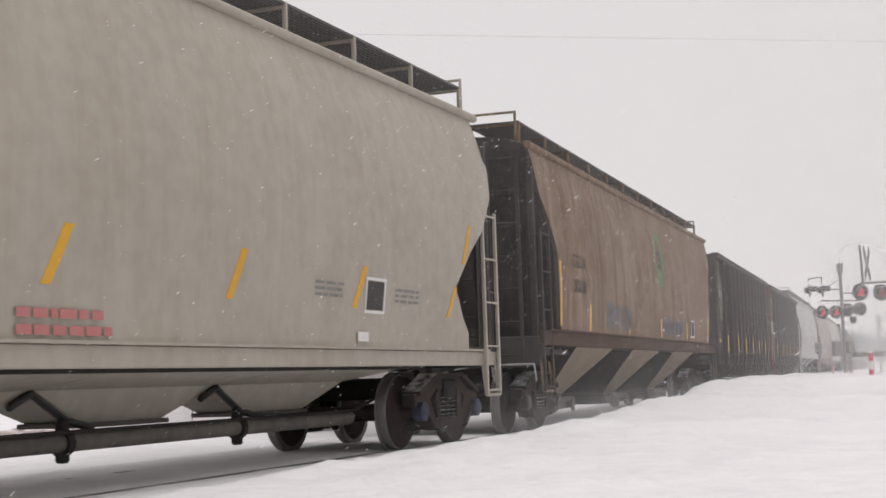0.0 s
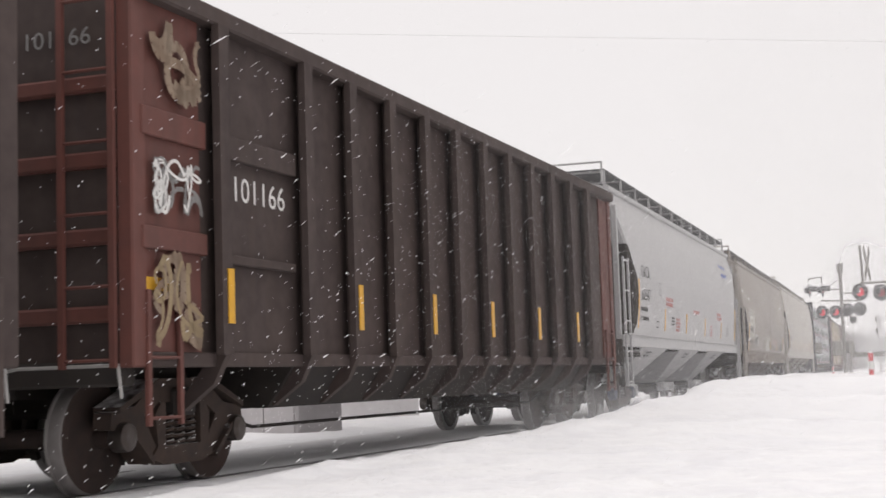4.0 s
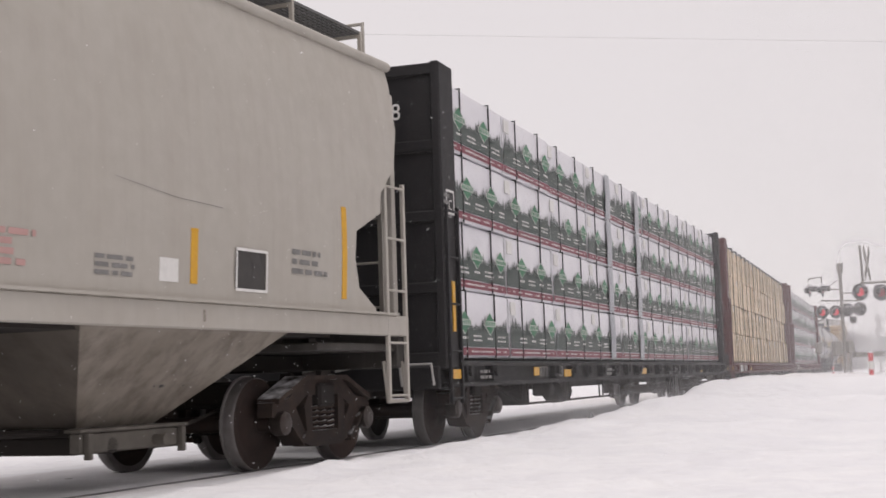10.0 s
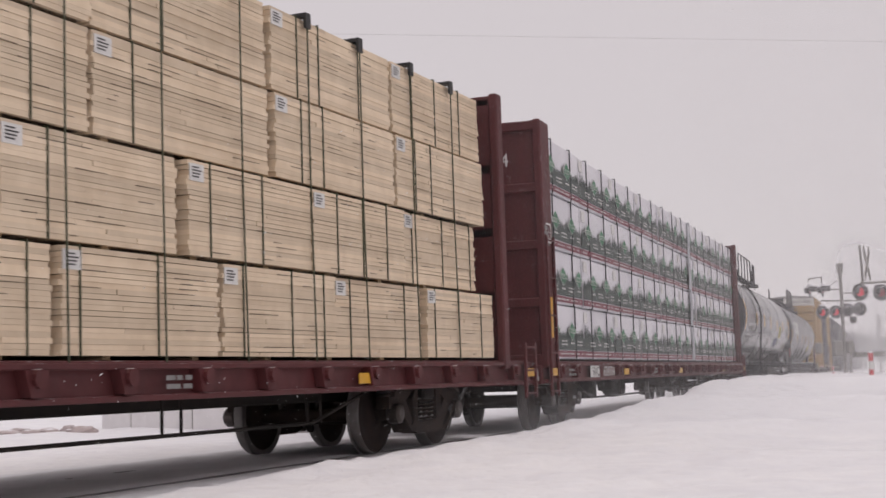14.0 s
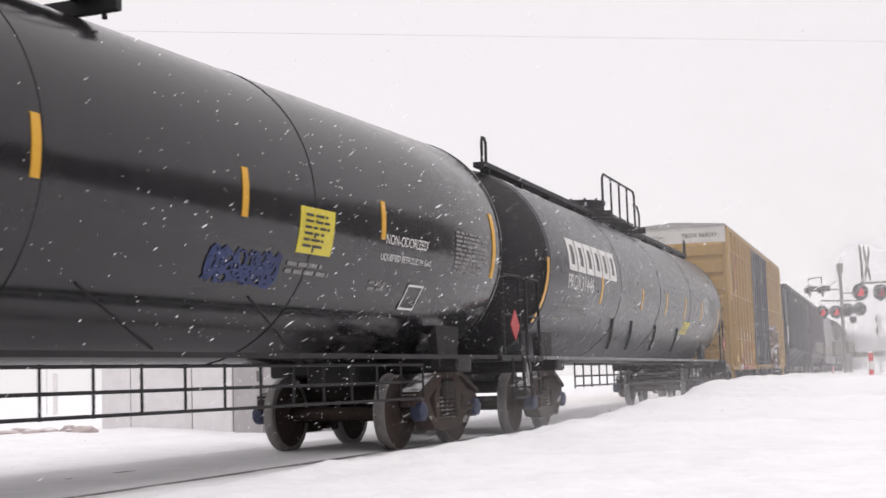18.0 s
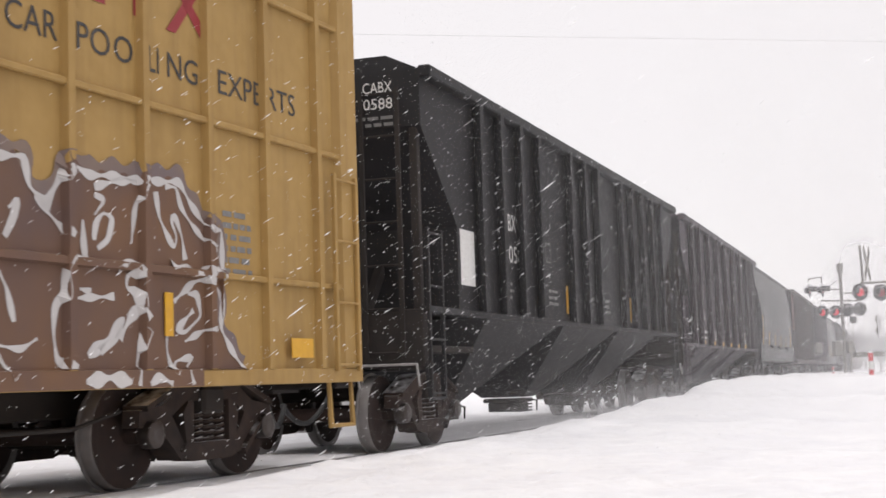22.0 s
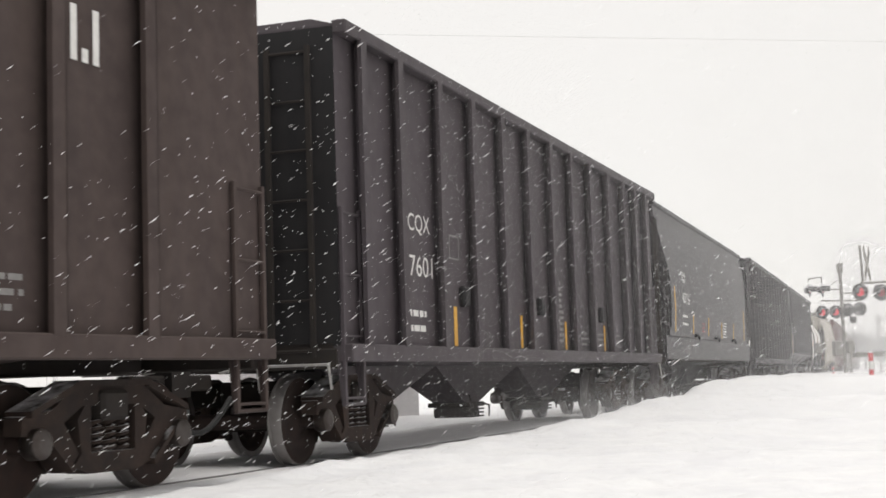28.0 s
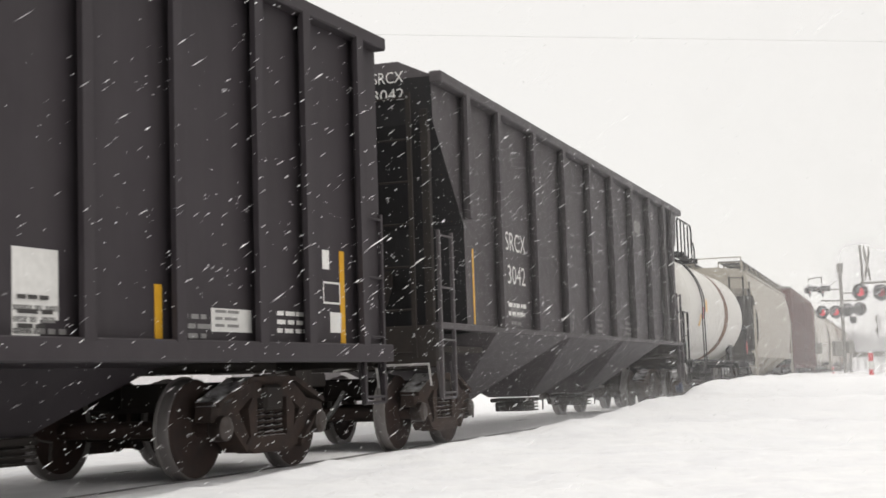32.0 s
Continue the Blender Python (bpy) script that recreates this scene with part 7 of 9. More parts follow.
head_text.add([(0.66, 0.5 - x, 2.95 + z) for x, y, z in head_mark.v], head_mark.f)
part("lettering", head_text, WHITE, w10)
w11, s11 = tank_wagon("tank_wagon", 41.95, 21.1, (2.2, 18.95), "dark grey tank wagon with blocky white name shapes", TANK_GREY, 1.52, 2.56, 9.55, (8.2, 11.9), 0.80, False, True, rail_span=(8.2, 11.5))
name = Geo()
for k in range(6):
    xx = 2.33 + k * 0.615
    for a, b, c, d in ((0, 0.55, 2.94, 3.04), (0, 0.17, 2.62, 2.94), (0.40, 0.55, 2.62, 2.94), (0, 0.55, 2.52, 2.62)):
        for q in range(3):
            c0, d0 = c + (d - c) * q / 3, c + (d - c) * (q + 1) / 3
            name.add([(xx + a, s11(c0), c0), (xx + b, s11(c0), c0), (xx + b, s11(d0), d0), (xx + a, s11(d0), d0)], [(0, 1, 2, 3)])
part("name_shape", name, WHITE, w11, "row of blocky white shapes")
write(w11, "PROX", 2.32, 2.22, 0.24, s11, WHITE, 0.85)
write(w11, "31446", 3.22, 2.22, 0.24, s11, WHITE, 0.88)
bars(w11, "small_text", 2.1, 2.02, 1.9, 2, s11, FADED, 0.055, 0.1, 510)
bars(w11, "small_text", 1.95, 1.72, 0.8, 1, s11, FADED, 0.05, 0.1, 511)
for xx, z0, z1 in ((0.95, 1.65, 2.62), (4.75, 2.07, 2.55), (8.5, 2.1, 2.52), (11.3, 2.1, 2.55), (13.85, 2.09, 2.57), (16.42, 2.11, 2.57), (19.5, 1.75, 2.5)):
    plate(w11, "reflector_stripe", xx, xx + 0.11, z0, z1, s11, STRIPE, steps=6)
plate(w11, "warning_panel", 14.05, 14.92, 1.74, 2.02, s11, SIGN_YELLOW, "yellow warning panel", lean=0.25, steps=4)
bars(w11, "small_text", 14.12, 1.95, 0.7, 4, lambda z: s11(z) - 0.012, INK, 0.02, 0.035, 513)
bars(w11, "small_text", 14.0, 1.66, 0.65, 3, s11, WHITE, 0.03, 0.03, 514)
for row_text, row_z, row_w in (("NOT-ODORIZED", 2.58, 0.95), ("LIQUEFIED", 2.45, 0.66), ("PETROLEUM", 2.32, 0.76), ("GAS", 2.19, 0.26)):
    write(w11, row_text, 16.7, row_z, 0.10, s11, WHITE, row_w)
bars(w11, "small_text", 18.0, 2.75, 1.1, 11, s11, FADED, 0.028, 0.023, 512)
outline_box(w11, 16.8, 17.3, 1.71, 2.03, lambda z: s11(z) - 0.01, WHITE, 0.03)
outline_box(w11, 5.15, 5.4, 2.15, 2.42, s11, FADED, 0.02, "C")

w21, s21 = tank_wagon("tank_wagon", 224.2, 13.6, (1.9, 11.6), "dirty white tank wagon with a railed platform", TANK_WHITE, 1.42, 2.5, 4.6, (3.4, 5.9), 0.95)
spill = Geo()
spill.lathe([(0.0, 1.421), (0.05, 1.424), (0.75, 1.424), (0.85, 1.421)], "x", (8.0, 0, 2.5), 48)
part("spill_stain", spill, SPRAY_BROWN, w21, "grey-brown spill stain")
for k, m_ in enumerate((STRIPE, PLACARD, STRIPE)):
    plate(w21, "notice_plate", 3.0 + 0.5 * k, 3.3 + 0.5 * k, 2.0 + 0.2 * k, 2.3 + 0.2 * k, s21, m_)


# ---------------------------------------------------------------- yellow boxcar
def boxcar(name, u, length, trucks, label, mat, ztop=5.1, door=(6.72, 11.85), door_mat=None):
    w = wagon(name, u, length, trucks, label, "boxcar")
    half = 1.50
    g = Geo()
    g.box(0, length, -half, half, 0.86, ztop)
    part("body", g, mat, w)
    rf = Geo()
    rf.prism([(-half - 0.06, ztop - 0.02), (half + 0.06, ztop - 0.02), (half, ztop + 0.05), (0, ztop + 0.16), (-half, ztop + 0.05)], "x", -0.05, length + 0.05)
    part("roof", rf, GALV, w)
    for sd in (-1, 1):
        s = Geo()
        s.box(0, length, sd * half, sd * (half + 0.06), 0.84, 0.98, 0.01)
        s.box(0, length, sd * half, sd * (half + 0.05), ztop - 0.14, ztop, 0.01)
        part("side_sill", s, mat, w)
        for a, b in ((0.0, door[0]), (door[1], length)):
            near_end = (0.22, 1.36, 2.26, 3.16, 4.06, 4.92, 5.84, b - 0.08) if a == 0 else (a + 0.08, 12.58, 13.48, 14.36, 15.28, 16.2, 17.14, 18.12, length - 0.22)
            for x in near_end:
                wd = 0.22 if x < 0.3 or x > length - 0.3 else 0.05
                p = Geo()
                p.prism([(x - wd, sd * half), (x - wd * 0.8, sd * (half + 0.07)), (x + wd * 0.8, sd * (half + 0.07)), (x + wd, sd * half)], "z", 0.98, ztop - 0.14)
                part("side_post", p, mat, w)
            for z in (1.75, 3.06, 4.36):
                q = Geo()
                q.box(a, b, sd * half, sd * (half + 0.055), z, z + 0.055, 0.01)
                part("side_rail", q, mat, w)
    dm = door_mat or DOOR
    dm_w = (door[1] - door[0]) / 2
    for i in range(2):
        xa = door[0] + 0.1 + i * dm_w
        xb = xa + dm_w - 0.14
        d = Geo()
        d.box(xa, xb, -half - 0.05, -half - 0.002, 0.85, ztop - 0.16, 0.01)
        ob = part("door", d, dm, w)
        f = Geo()
        for k in range(5):
            z = 1.05 + (ztop - 1.3) * k / 4
            f.box(xa, xb, -half - 0.10, -half - 0.05, z, z + 0.07, 0.01)
        for xx in (xa, xa + (xb - xa) * 0.33, xa + (xb - xa) * 0.62, xb - 0.06):
            f.box(xx, xx + 0.06, -half - 0.09, -half - 0.05, 0.85, ztop - 0.2)
        part("door_stiffener", f, dm, ob)
        r = Geo()
        for xx in (xa + (xb - xa) * 0.45, xa + (xb - xa) * 0.8):
            r.cyl((xx, -half - 0.13, 1.0), (xx, -half - 0.13, ztop - 0.25), 0.025, 8)
            r.box(xx - 0.1, xx + 0.1, -half - 0.14, -half - 0.08, 1.9, 2.05, 0.01)
        part("locking_bar", r, dm, ob)
        bars(w, "small_text", xa + 0.62, 4.66, 0.9, 3, lambda z: -half - 0.055, FADED, 0.08, 0.06, 600 + i)
        bars(w, "small_text", xa + 0.66, 4.2, 0.9, 3, lambda z: -half - 0.055, FADED, 0.08, 0.06, 604 + i)
        plate(w, "notice_plate", xa + 1.15, xa + 1.38, 2.0, 2.25, lambda z: -half - 0.13, WHITE, "white paper notice")
        plate(w, "notice_plate", xa + 0.62, xa + 0.8, 2.35, 2.4, lambda z: -half - 0.13, WHITE)
        scribble(w, xa + 0.3, xb - 0.3, 1.2, 2.6, lambda z: -half - 0.105, [FADED], 610 + i, 16, 0.03)
    rl = Geo()
    rl.box(door[0] - 0.2, door[1] + 0.2, -half - 0.14, -half, 0.92, 1.0, 0.01)
    part("door_track", rl, mat, w)
    for x, sgn in ((0.0, 1), (length, -1)):
        e = Geo()
        n = 7
        for i in range(n):
            z = 1.05 + (ztop - 1.95) * i / (n - 1)
            e.prism([(x, z - 0.02), (x - sgn * 0.10, z + 0.05), (x - sgn * 0.10, z + 0.34), (x, z + 0.44)], "y", -half + 0.1, half - 0.1)
        part("end_corrugation", e, mat, w)
        t = Geo()
        t.box(x - sgn * 0.02, x, -half, half, ztop - 0.5, ztop)
        part("end_panel", t, TANK_WHITE if mat is YELLOW_BOX else mat, w, "pale upper end panel")
        ladder(w, x + (0.12 if sgn > 0 else -0.6), -half - 0.10, 0.95, 2.9, mat, 0.46)
        end_ladder(w, x - sgn * 0.1, -1.4, 1.0, 3.0, mat)
        s = Geo()
        s.box(x - sgn * 0.15, x + sgn * 0.3, -1.4, 1.4, 0.78, 0.92, 0.02)
        part("end_sill", s, UNDER, w)
        coupler(w, x, -sgn)
        cut_lever(w, x - sgn * 0.12)
        st = Geo()
        xx = x + (0.12 if sgn > 0 else -0.6)
        st.tube([(xx, -1.48, 0.9), (xx, -1.5, 0.42), (xx + 0.46, -1.5, 0.42), (xx + 0.46, -1.48, 0.9)], 0.022, 6)
        part("sill_step", st, mat, w)
    c = Geo()
    c.box(0.1, length - 0.1, -0.35, 0.35, 0.6, 0.88, 0.02)
    c.box(trucks[0] + 1.7, trucks[0] + 2.6, -0.9, -0.4, 0.42, 0.8, 0.04)
    part("centre_sill", c, UNDER, w)
    brake_rigging(w, trucks[0] + 1.2, trucks[1] - 1.2, 0.66, -1.0)
    return w


w12 = boxcar("boxcar", 64.0, 18.95, (2.1, 16.85), "tall yellow boxcar with black doors and sprayed graffiti", YELLOW_BOX)
sb = lambda z: -1.506
for text, xx, zz, hh, ww in (("TB", 0.78, 2.64, 0.20, 0.46), ("OX", 1.67, 2.64, 0.20, 0.52), ("66", 0.84, 2.16, 0.21, 0.46), ("40", 1.72, 2.16, 0.21, 0.46), ("99", 2.63, 2.16, 0.21, 0.46),
                             ("next", 0.76, 3.86, 0.11, 0.54), ("load", 0.77, 3.68, 0.14, 0.54), ("any", 3.52, 3.84, 0.11, 0.32), ("road", 3.52, 3.68, 0.13, 0.46)):
    write(w12, text, xx, zz, hh, sb, INK, ww)
end_write(w12, ["TBOX 664099"], INK, 4.78, 0.13, -1.25)
end_write(w12, ["FREIGHT CAR"], INK, 4.78, 0.09, 0.3)
for text, xx, ww in (("RA", 12.98, 0.38), ("IL", 13.4, 0.12), ("CAR", 13.72, 0.56), ("PO", 14.5, 0.4), ("O", 14.95, 0.24), ("LI", 15.4, 0.14), ("NG", 15.66, 0.44), ("EX", 16.42, 0.4), ("PE", 16.84, 0.3), ("RTS", 17.24, 0.52)):
    write(w12, text, xx, 3.37, 0.21, sb, INK, ww)


def stroke(g, pts, thick, y, taper=False):
    """A flat painted stroke along points (x, z)."""
    n = len(pts) - 1
    for i, ((xa, za), (xb, zb)) in enumerate(zip(pts, pts[1:])):
        ln = math.hypot(xb - xa, zb - za) or 1
        nx, nz = -(zb - za) / ln / 2, (xb - xa) / ln / 2
        ta = thick * (1 - abs(2 * i / n - 1) * 0.7 if taper else 1)
        tb = thick * (1 - abs(2 * (i + 1) / n - 1) * 0.7 if taper else 1)
        g.add([(xa + nx * ta, y, za + nz * ta), (xb + nx * tb, y, zb + nz * tb), (xb - nx * tb, y, zb - nz * tb), (xa - nx * ta, y, za - nz * ta)], [(0, 1, 2, 3)])


# crossed wavy bands, each half red and half blue
logo_red, logo_blue = Geo(), Geo()
for lean, flip in ((1, 0), (-1, 1)):
    for k in range(8):
        a0, a1 = k / 8, (k + 1) / 8
        wave = [0.08 * math.sin(a * 6.28 + (1.2 if lean > 0 else 2.6)) for a in (a0, a1)]
        cx = [2.39 + lean * (a - 0.5) * 0.95 + q for a, q in zip((a0, a1), wave)]
        cz = [4.34 - 1.06 * a for a in (a0, a1)]
        left, right_ = (logo_red, logo_blue) if (k < 4) ^ bool(flip) else (logo_blue, logo_red)
        depth = -1.508 - 0.003 * flip
        left.add([(cx[0] - 0.17, depth, cz[0]), (cx[0], depth, cz[0]), (cx[1], depth, cz[1]), (cx[1] - 0.17, depth, cz[1])], [(0, 1, 2, 3)])
        right_.add([(cx[0], depth, cz[0]), (cx[0] + 0.15, depth, cz[0]), (cx[1] + 0.15, depth, cz[1]), (cx[1], depth, cz[1])], [(0, 1, 2, 3)])
part("logo_shape", logo_red, PLACARD, w12, "red wavy crossed band")
part("logo_shape", logo_blue, BLUEINK, w12, "blue wavy crossed band")
outline_box(w12, 2.66, 2.95, 2.52, 2.78, sb, FADED, 0.015, "F")
# sprayed piece: silver halo with a ragged top, red and orange shapes, white edging
halo, redp, orp, whp = Geo(), Geo(), Geo(), Geo()
rg = random.Random(77)
for k in range(44):
    xx = 0.9 + k * 0.142
    top_ = (1.15 + 0.3 * math.sin(k * 0.7)) if xx < 2.7 else 2.0 + 0.1 * math.sin(k * 0.9)
    top_ += rg.uniform(-0.12, 0.16)
    halo.add([(xx - 0.02, -1.508, 0.99), (xx + 0.17, -1.508, 0.99), (xx + 0.15, -1.508, top_ - 0.15), (xx + 0.07, -1.508, top_), (xx, -1.508, top_ - 0.1)], [(0, 1, 2, 3, 4)])
    if xx > 1.9:
        halo.add([(xx - 0.02, -1.564, 0.85), (xx + 0.17, -1.564, 0.85), (xx + 0.17, -1.564, 0.975), (xx - 0.02, -1.564, 0.975)], [(0, 1, 2, 3)])
part("graffiti", halo, SPRAY_GREY, w12, "silver sprayed halo")
for poly, tgt in ((((3.28, 1.94), (3.52, 1.74), (3.78, 1.66), (4.12, 1.86), (4.2, 1.6), (4.25, 1.3), (4.0, 1.06), (3.7, 1.2), (3.42, 1.42)), redp),
                  (((2.47, 1.13), (2.9, 1.24), (3.3, 1.28), (3.62, 1.2), (4.0, 1.02), (4.5, 0.995), (3.4, 0.995), (2.9, 1.02)), redp),
                  (((4.3, 1.0), (4.32, 1.5), (4.22, 1.88), (4.6, 1.84), (4.82, 1.98), (4.95, 1.7), (5.1, 1.5), (5.2, 1.0)), orp),
                  (((5.22, 1.0), (5.12, 1.5), (5.06, 2.02), (5.3, 1.86), (5.6, 1.86), (5.8, 1.4), (6.0, 1.0)), orp),
                  (((6.02, 1.0), (5.86, 1.5), (5.9, 1.95), (6.2, 1.8), (6.8, 1.85), (6.95, 1.5), (7.1, 1.2), (7.3, 1.0)), orp)):
    tgt.add([(x, -1.514, z) for x, z in poly], [tuple(range(len(poly)))])
for x0_, x1_, tgt in ((2.6, 4.3, redp), (4.35, 7.3, orp)):
    tgt.add([(x0_, -1.568, 0.855), (x1_, -1.568, 0.855), (x1_ - 0.1, -1.568, 0.97), (x0_ + 0.1, -1.568, 0.97)], [(0, 1, 2, 3)])
part("graffiti", redp, SPRAY_RED, w12, "red sprayed shapes")
part("graffiti", orp, SPRAY_ORANGE, w12, "orange sprayed shapes")
for pts, th in ((((3.28, 1.94), (3.4, 1.6), (3.5, 1.35), (3.75, 1.12), (4.02, 1.0), (4.24, 1.24), (4.12, 1.3)), 0.06), (((3.28, 1.94), (3.52, 1.76), (3.78, 1.66)), 0.05), (((3.72, 1.66), (3.76, 1.4), (3.72, 1.2)), 0.07), (((4.12, 1.88), (4.22, 1.6), (4.26, 1.3)), 0.05),
                (((2.45, 1.13), (2.9, 1.24), (3.4, 1.28)), 0.06), (((2.45, 1.12), (2.9, 1.0), (3.15, 0.995)), 0.09), (((4.3, 1.9), (4.6, 1.86), (4.84, 2.0), (4.96, 1.72)), 0.06), (((4.6, 1.6), (4.72, 1.4), (4.7, 1.15)), 0.08), (((4.98, 1.75), (5.12, 1.4), (5.06, 1.1)), 0.06)):
    stroke(whp, pts, th, -1.519, True)
for pts, th in ((((5.06, 2.05), (5.3, 1.88), (5.62, 1.9)), 0.05), (((5.4, 1.65), (5.55, 1.35), (5.5, 1.1), (5.7, 1.05)), 0.07), (((5.9, 1.98), (5.98, 1.5), (6.1, 1.2), (6.3, 1.1)), 0.07), (((6.2, 1.8), (6.4, 1.5), (6.5, 1.2)), 0.06), (((6.5, 1.8), (6.85, 1.85), (7.0, 1.5), (7.3, 1.05)), 0.06), (((4.4, 1.1), (4.9, 1.04), (5.4, 1.02)), 0.04), (((6.0, 1.05), (6.6, 1.0), (7.2, 1.0)), 0.05)):
    stroke(whp, pts, th, -1.519, True)
part("graffiti", whp, WHITE, w12, "white sprayed edging")
# second sprayed piece: brown letters edged in white, painted over panels, posts and rails alike
BOX_POSTS = (12.58, 13.48, 14.36, 15.28, 16.2)


def paint_depth(x, z, proud):
    """How far out the sprayed side stands at x, z: posts, rail and sill before the panels."""
    y = 1.508
    if 1.745 < z < 1.81:
        y = 1.557
    if z < 0.985:
        y = 1.562
    if z > 0.985 and min(abs(x - p) for p in BOX_POSTS) < 0.045:
        y = 1.572
    return -y - proud


def sprayed(g, pts, thick, proud):
    """A sprayed line with a rounded, uneven width that follows the relief of the side."""
    fine = []
    for (xa, za), (xb, zb) in zip(pts, pts[1:]):
        n = max(1, int(math.hypot(xb - xa, zb - za) / 0.03))
        fine += [(xa + (xb - xa) * k / n, za + (zb - za) * k / n) for k in range(n)]
    fine.append(pts[-1])
    for _ in range(2):          # round the corners off
        fine = [fine[0]] + [((p[0] + 2 * q[0] + r[0]) / 4, (p[1] + 2 * q[1] + r[1]) / 4) for p, q, r in zip(fine, fine[1:], fine[2:])] + [fine[-1]]
    rim = []
    for k, (x, z) in enumerate(fine):
        p, q = fine[max(0, k - 1)], fine[min(len(fine) - 1, k + 1)]
        ln = math.hypot(q[0] - p[0], q[1] - p[1]) or 1
        t = thick * (0.72 + 0.4 * math.sin(k * 0.41 + x * 9)) / 2
        ox, oz = -(q[1] - p[1]) / ln * t, (q[0] - p[0]) / ln * t
        rim.append([(x + ox, paint_depth(x + ox, z + oz, proud), z + oz), (x - ox, paint_depth(x - ox, z - oz, proud), z - oz)])
    for p, q in zip(rim, rim[1:]):
        g.add([p[0], q[0], q[1], p[1]], [(0, 1, 2, 3)])


brown, edging, shade = Geo(), Geo(), Geo()
TOPLINE = [(11.98, 2.3), (12.5, 2.42), (12.9, 2.25), (13.4, 2.4), (13.64, 2.47), (13.9, 2.5), (13.95, 2.29), (14.13, 2.19), (14.29, 2.43), (14.45, 2.51), (14.61, 2.45), (14.89, 2.48), (15.21, 2.48), (15.34, 2.52),
           (15.45, 2.5), (15.79, 2.54), (15.94, 2.38), (16.22, 2.17), (16.42, 2.2), (16.42, 1.6), (16.38, 1.35), (16.52, 1.19), (16.74, 1.0)]
cols = sorted({round(11.98 + 0.14 * k, 3) for k in range(35)} | {round(p + q, 3) for p in BOX_POSTS for q in (-0.052, -0.04, 0.04, 0.052)} | {16.38, 16.42})
levels = (0.845, 0.98, 0.99, 1.2, 1.45, 1.735, 1.75, 1.805, 1.82, 2.0, 2.2, 2.6)
for xa, xb in zip(cols, cols[1:]):
    if xb > 16.75:
        break
    ta, tb = (float(np.interp(q, [p[0] for p in TOPLINE], [p[1] for p in TOPLINE])) + 0.04 for q in (xa, xb))
    for za, zb in zip(levels, levels[1:]):
        if zb < 0.985 and not 12.2 < xa < 16.0:
            continue
        c = [(xa, min(za, ta)), (xb, min(za, tb)), (xb, min(zb, tb)), (xa, min(zb, ta))]
        if c[2][1] - c[1][1] + c[3][1] - c[0][1] > 0.01:
            brown.add([(x, paint_depth(x, z, 0.001), z) for x, z in c], [(0, 1, 2, 3)])
part("graffiti", brown, SPRAY_BROWN, w12, "brown sprayed letters")
sprayed(shade, [(x, z + 0.05) for x, z in TOPLINE], 0.15, 0.003)
sprayed(edging, [(x, z - 0.02) for x, z in TOPLINE], 0.075, 0.006)
for th, *pts in ((0.06, (14.02, 2.22), (14.13, 2.12), (14.38, 1.96)), (0.06, (14.13, 2.12), (14.28, 2.36), (14.4, 2.45)), (0.07, (14.68, 2.35), (14.92, 2.42), (15.21, 2.46)), (0.06, (15.13, 1.96), (15.18, 2.23), (15.29, 2.44)),
                 (0.07, (14.54, 2.09), (14.55, 1.88), (14.58, 1.79), (14.41, 1.83), (14.3, 1.7), (14.32, 1.53), (14.22, 1.45), (14.2, 1.25), (14.24, 1.05), (14.4, 1.01)),
                 (0.06, (14.67, 1.95), (14.69, 2.08), (14.78, 2.17), (14.9, 2.14), (14.84, 1.96), (14.71, 1.89)), (0.05, (14.68, 2.29), (14.81, 2.27), (14.68, 2.14))):
    sprayed(edging, pts, th, 0.006)
for th, *pts in ((0.065, (15.46, 2.4), (15.5, 2.2), (15.62, 2.05), (15.71, 1.96), (15.75, 2.06), (15.66, 2.19), (15.72, 2.24), (15.82, 2.06), (15.86, 1.88)), (0.06, (15.59, 2.46), (15.75, 2.47), (15.8, 2.32), (15.95, 2.19), (16.18, 2.04), (16.35, 2.01)),
                 (0.09, (14.94, 1.73), (15.05, 1.83), (15.16, 1.79), (15.23, 1.71), (15.09, 1.74), (15.05, 1.61), (15.19, 1.59), (15.23, 1.46)), (0.07, (15.23, 1.46), (15.31, 1.36), (15.22, 1.18), (15.18, 1.01), (15.15, 0.86)),
                 (0.06, (14.47, 1.51), (14.91, 1.54)), (0.06, (14.5, 1.58), (14.63, 1.56)), (0.1, (14.59, 1.09), (14.87, 1.24), (15.04, 1.39), (14.94, 1.22), (14.73, 1.13)), (0.1, (14.97, 1.22), (15.12, 1.4), (15.23, 1.46))):
    sprayed(edging, pts, th, 0.006)
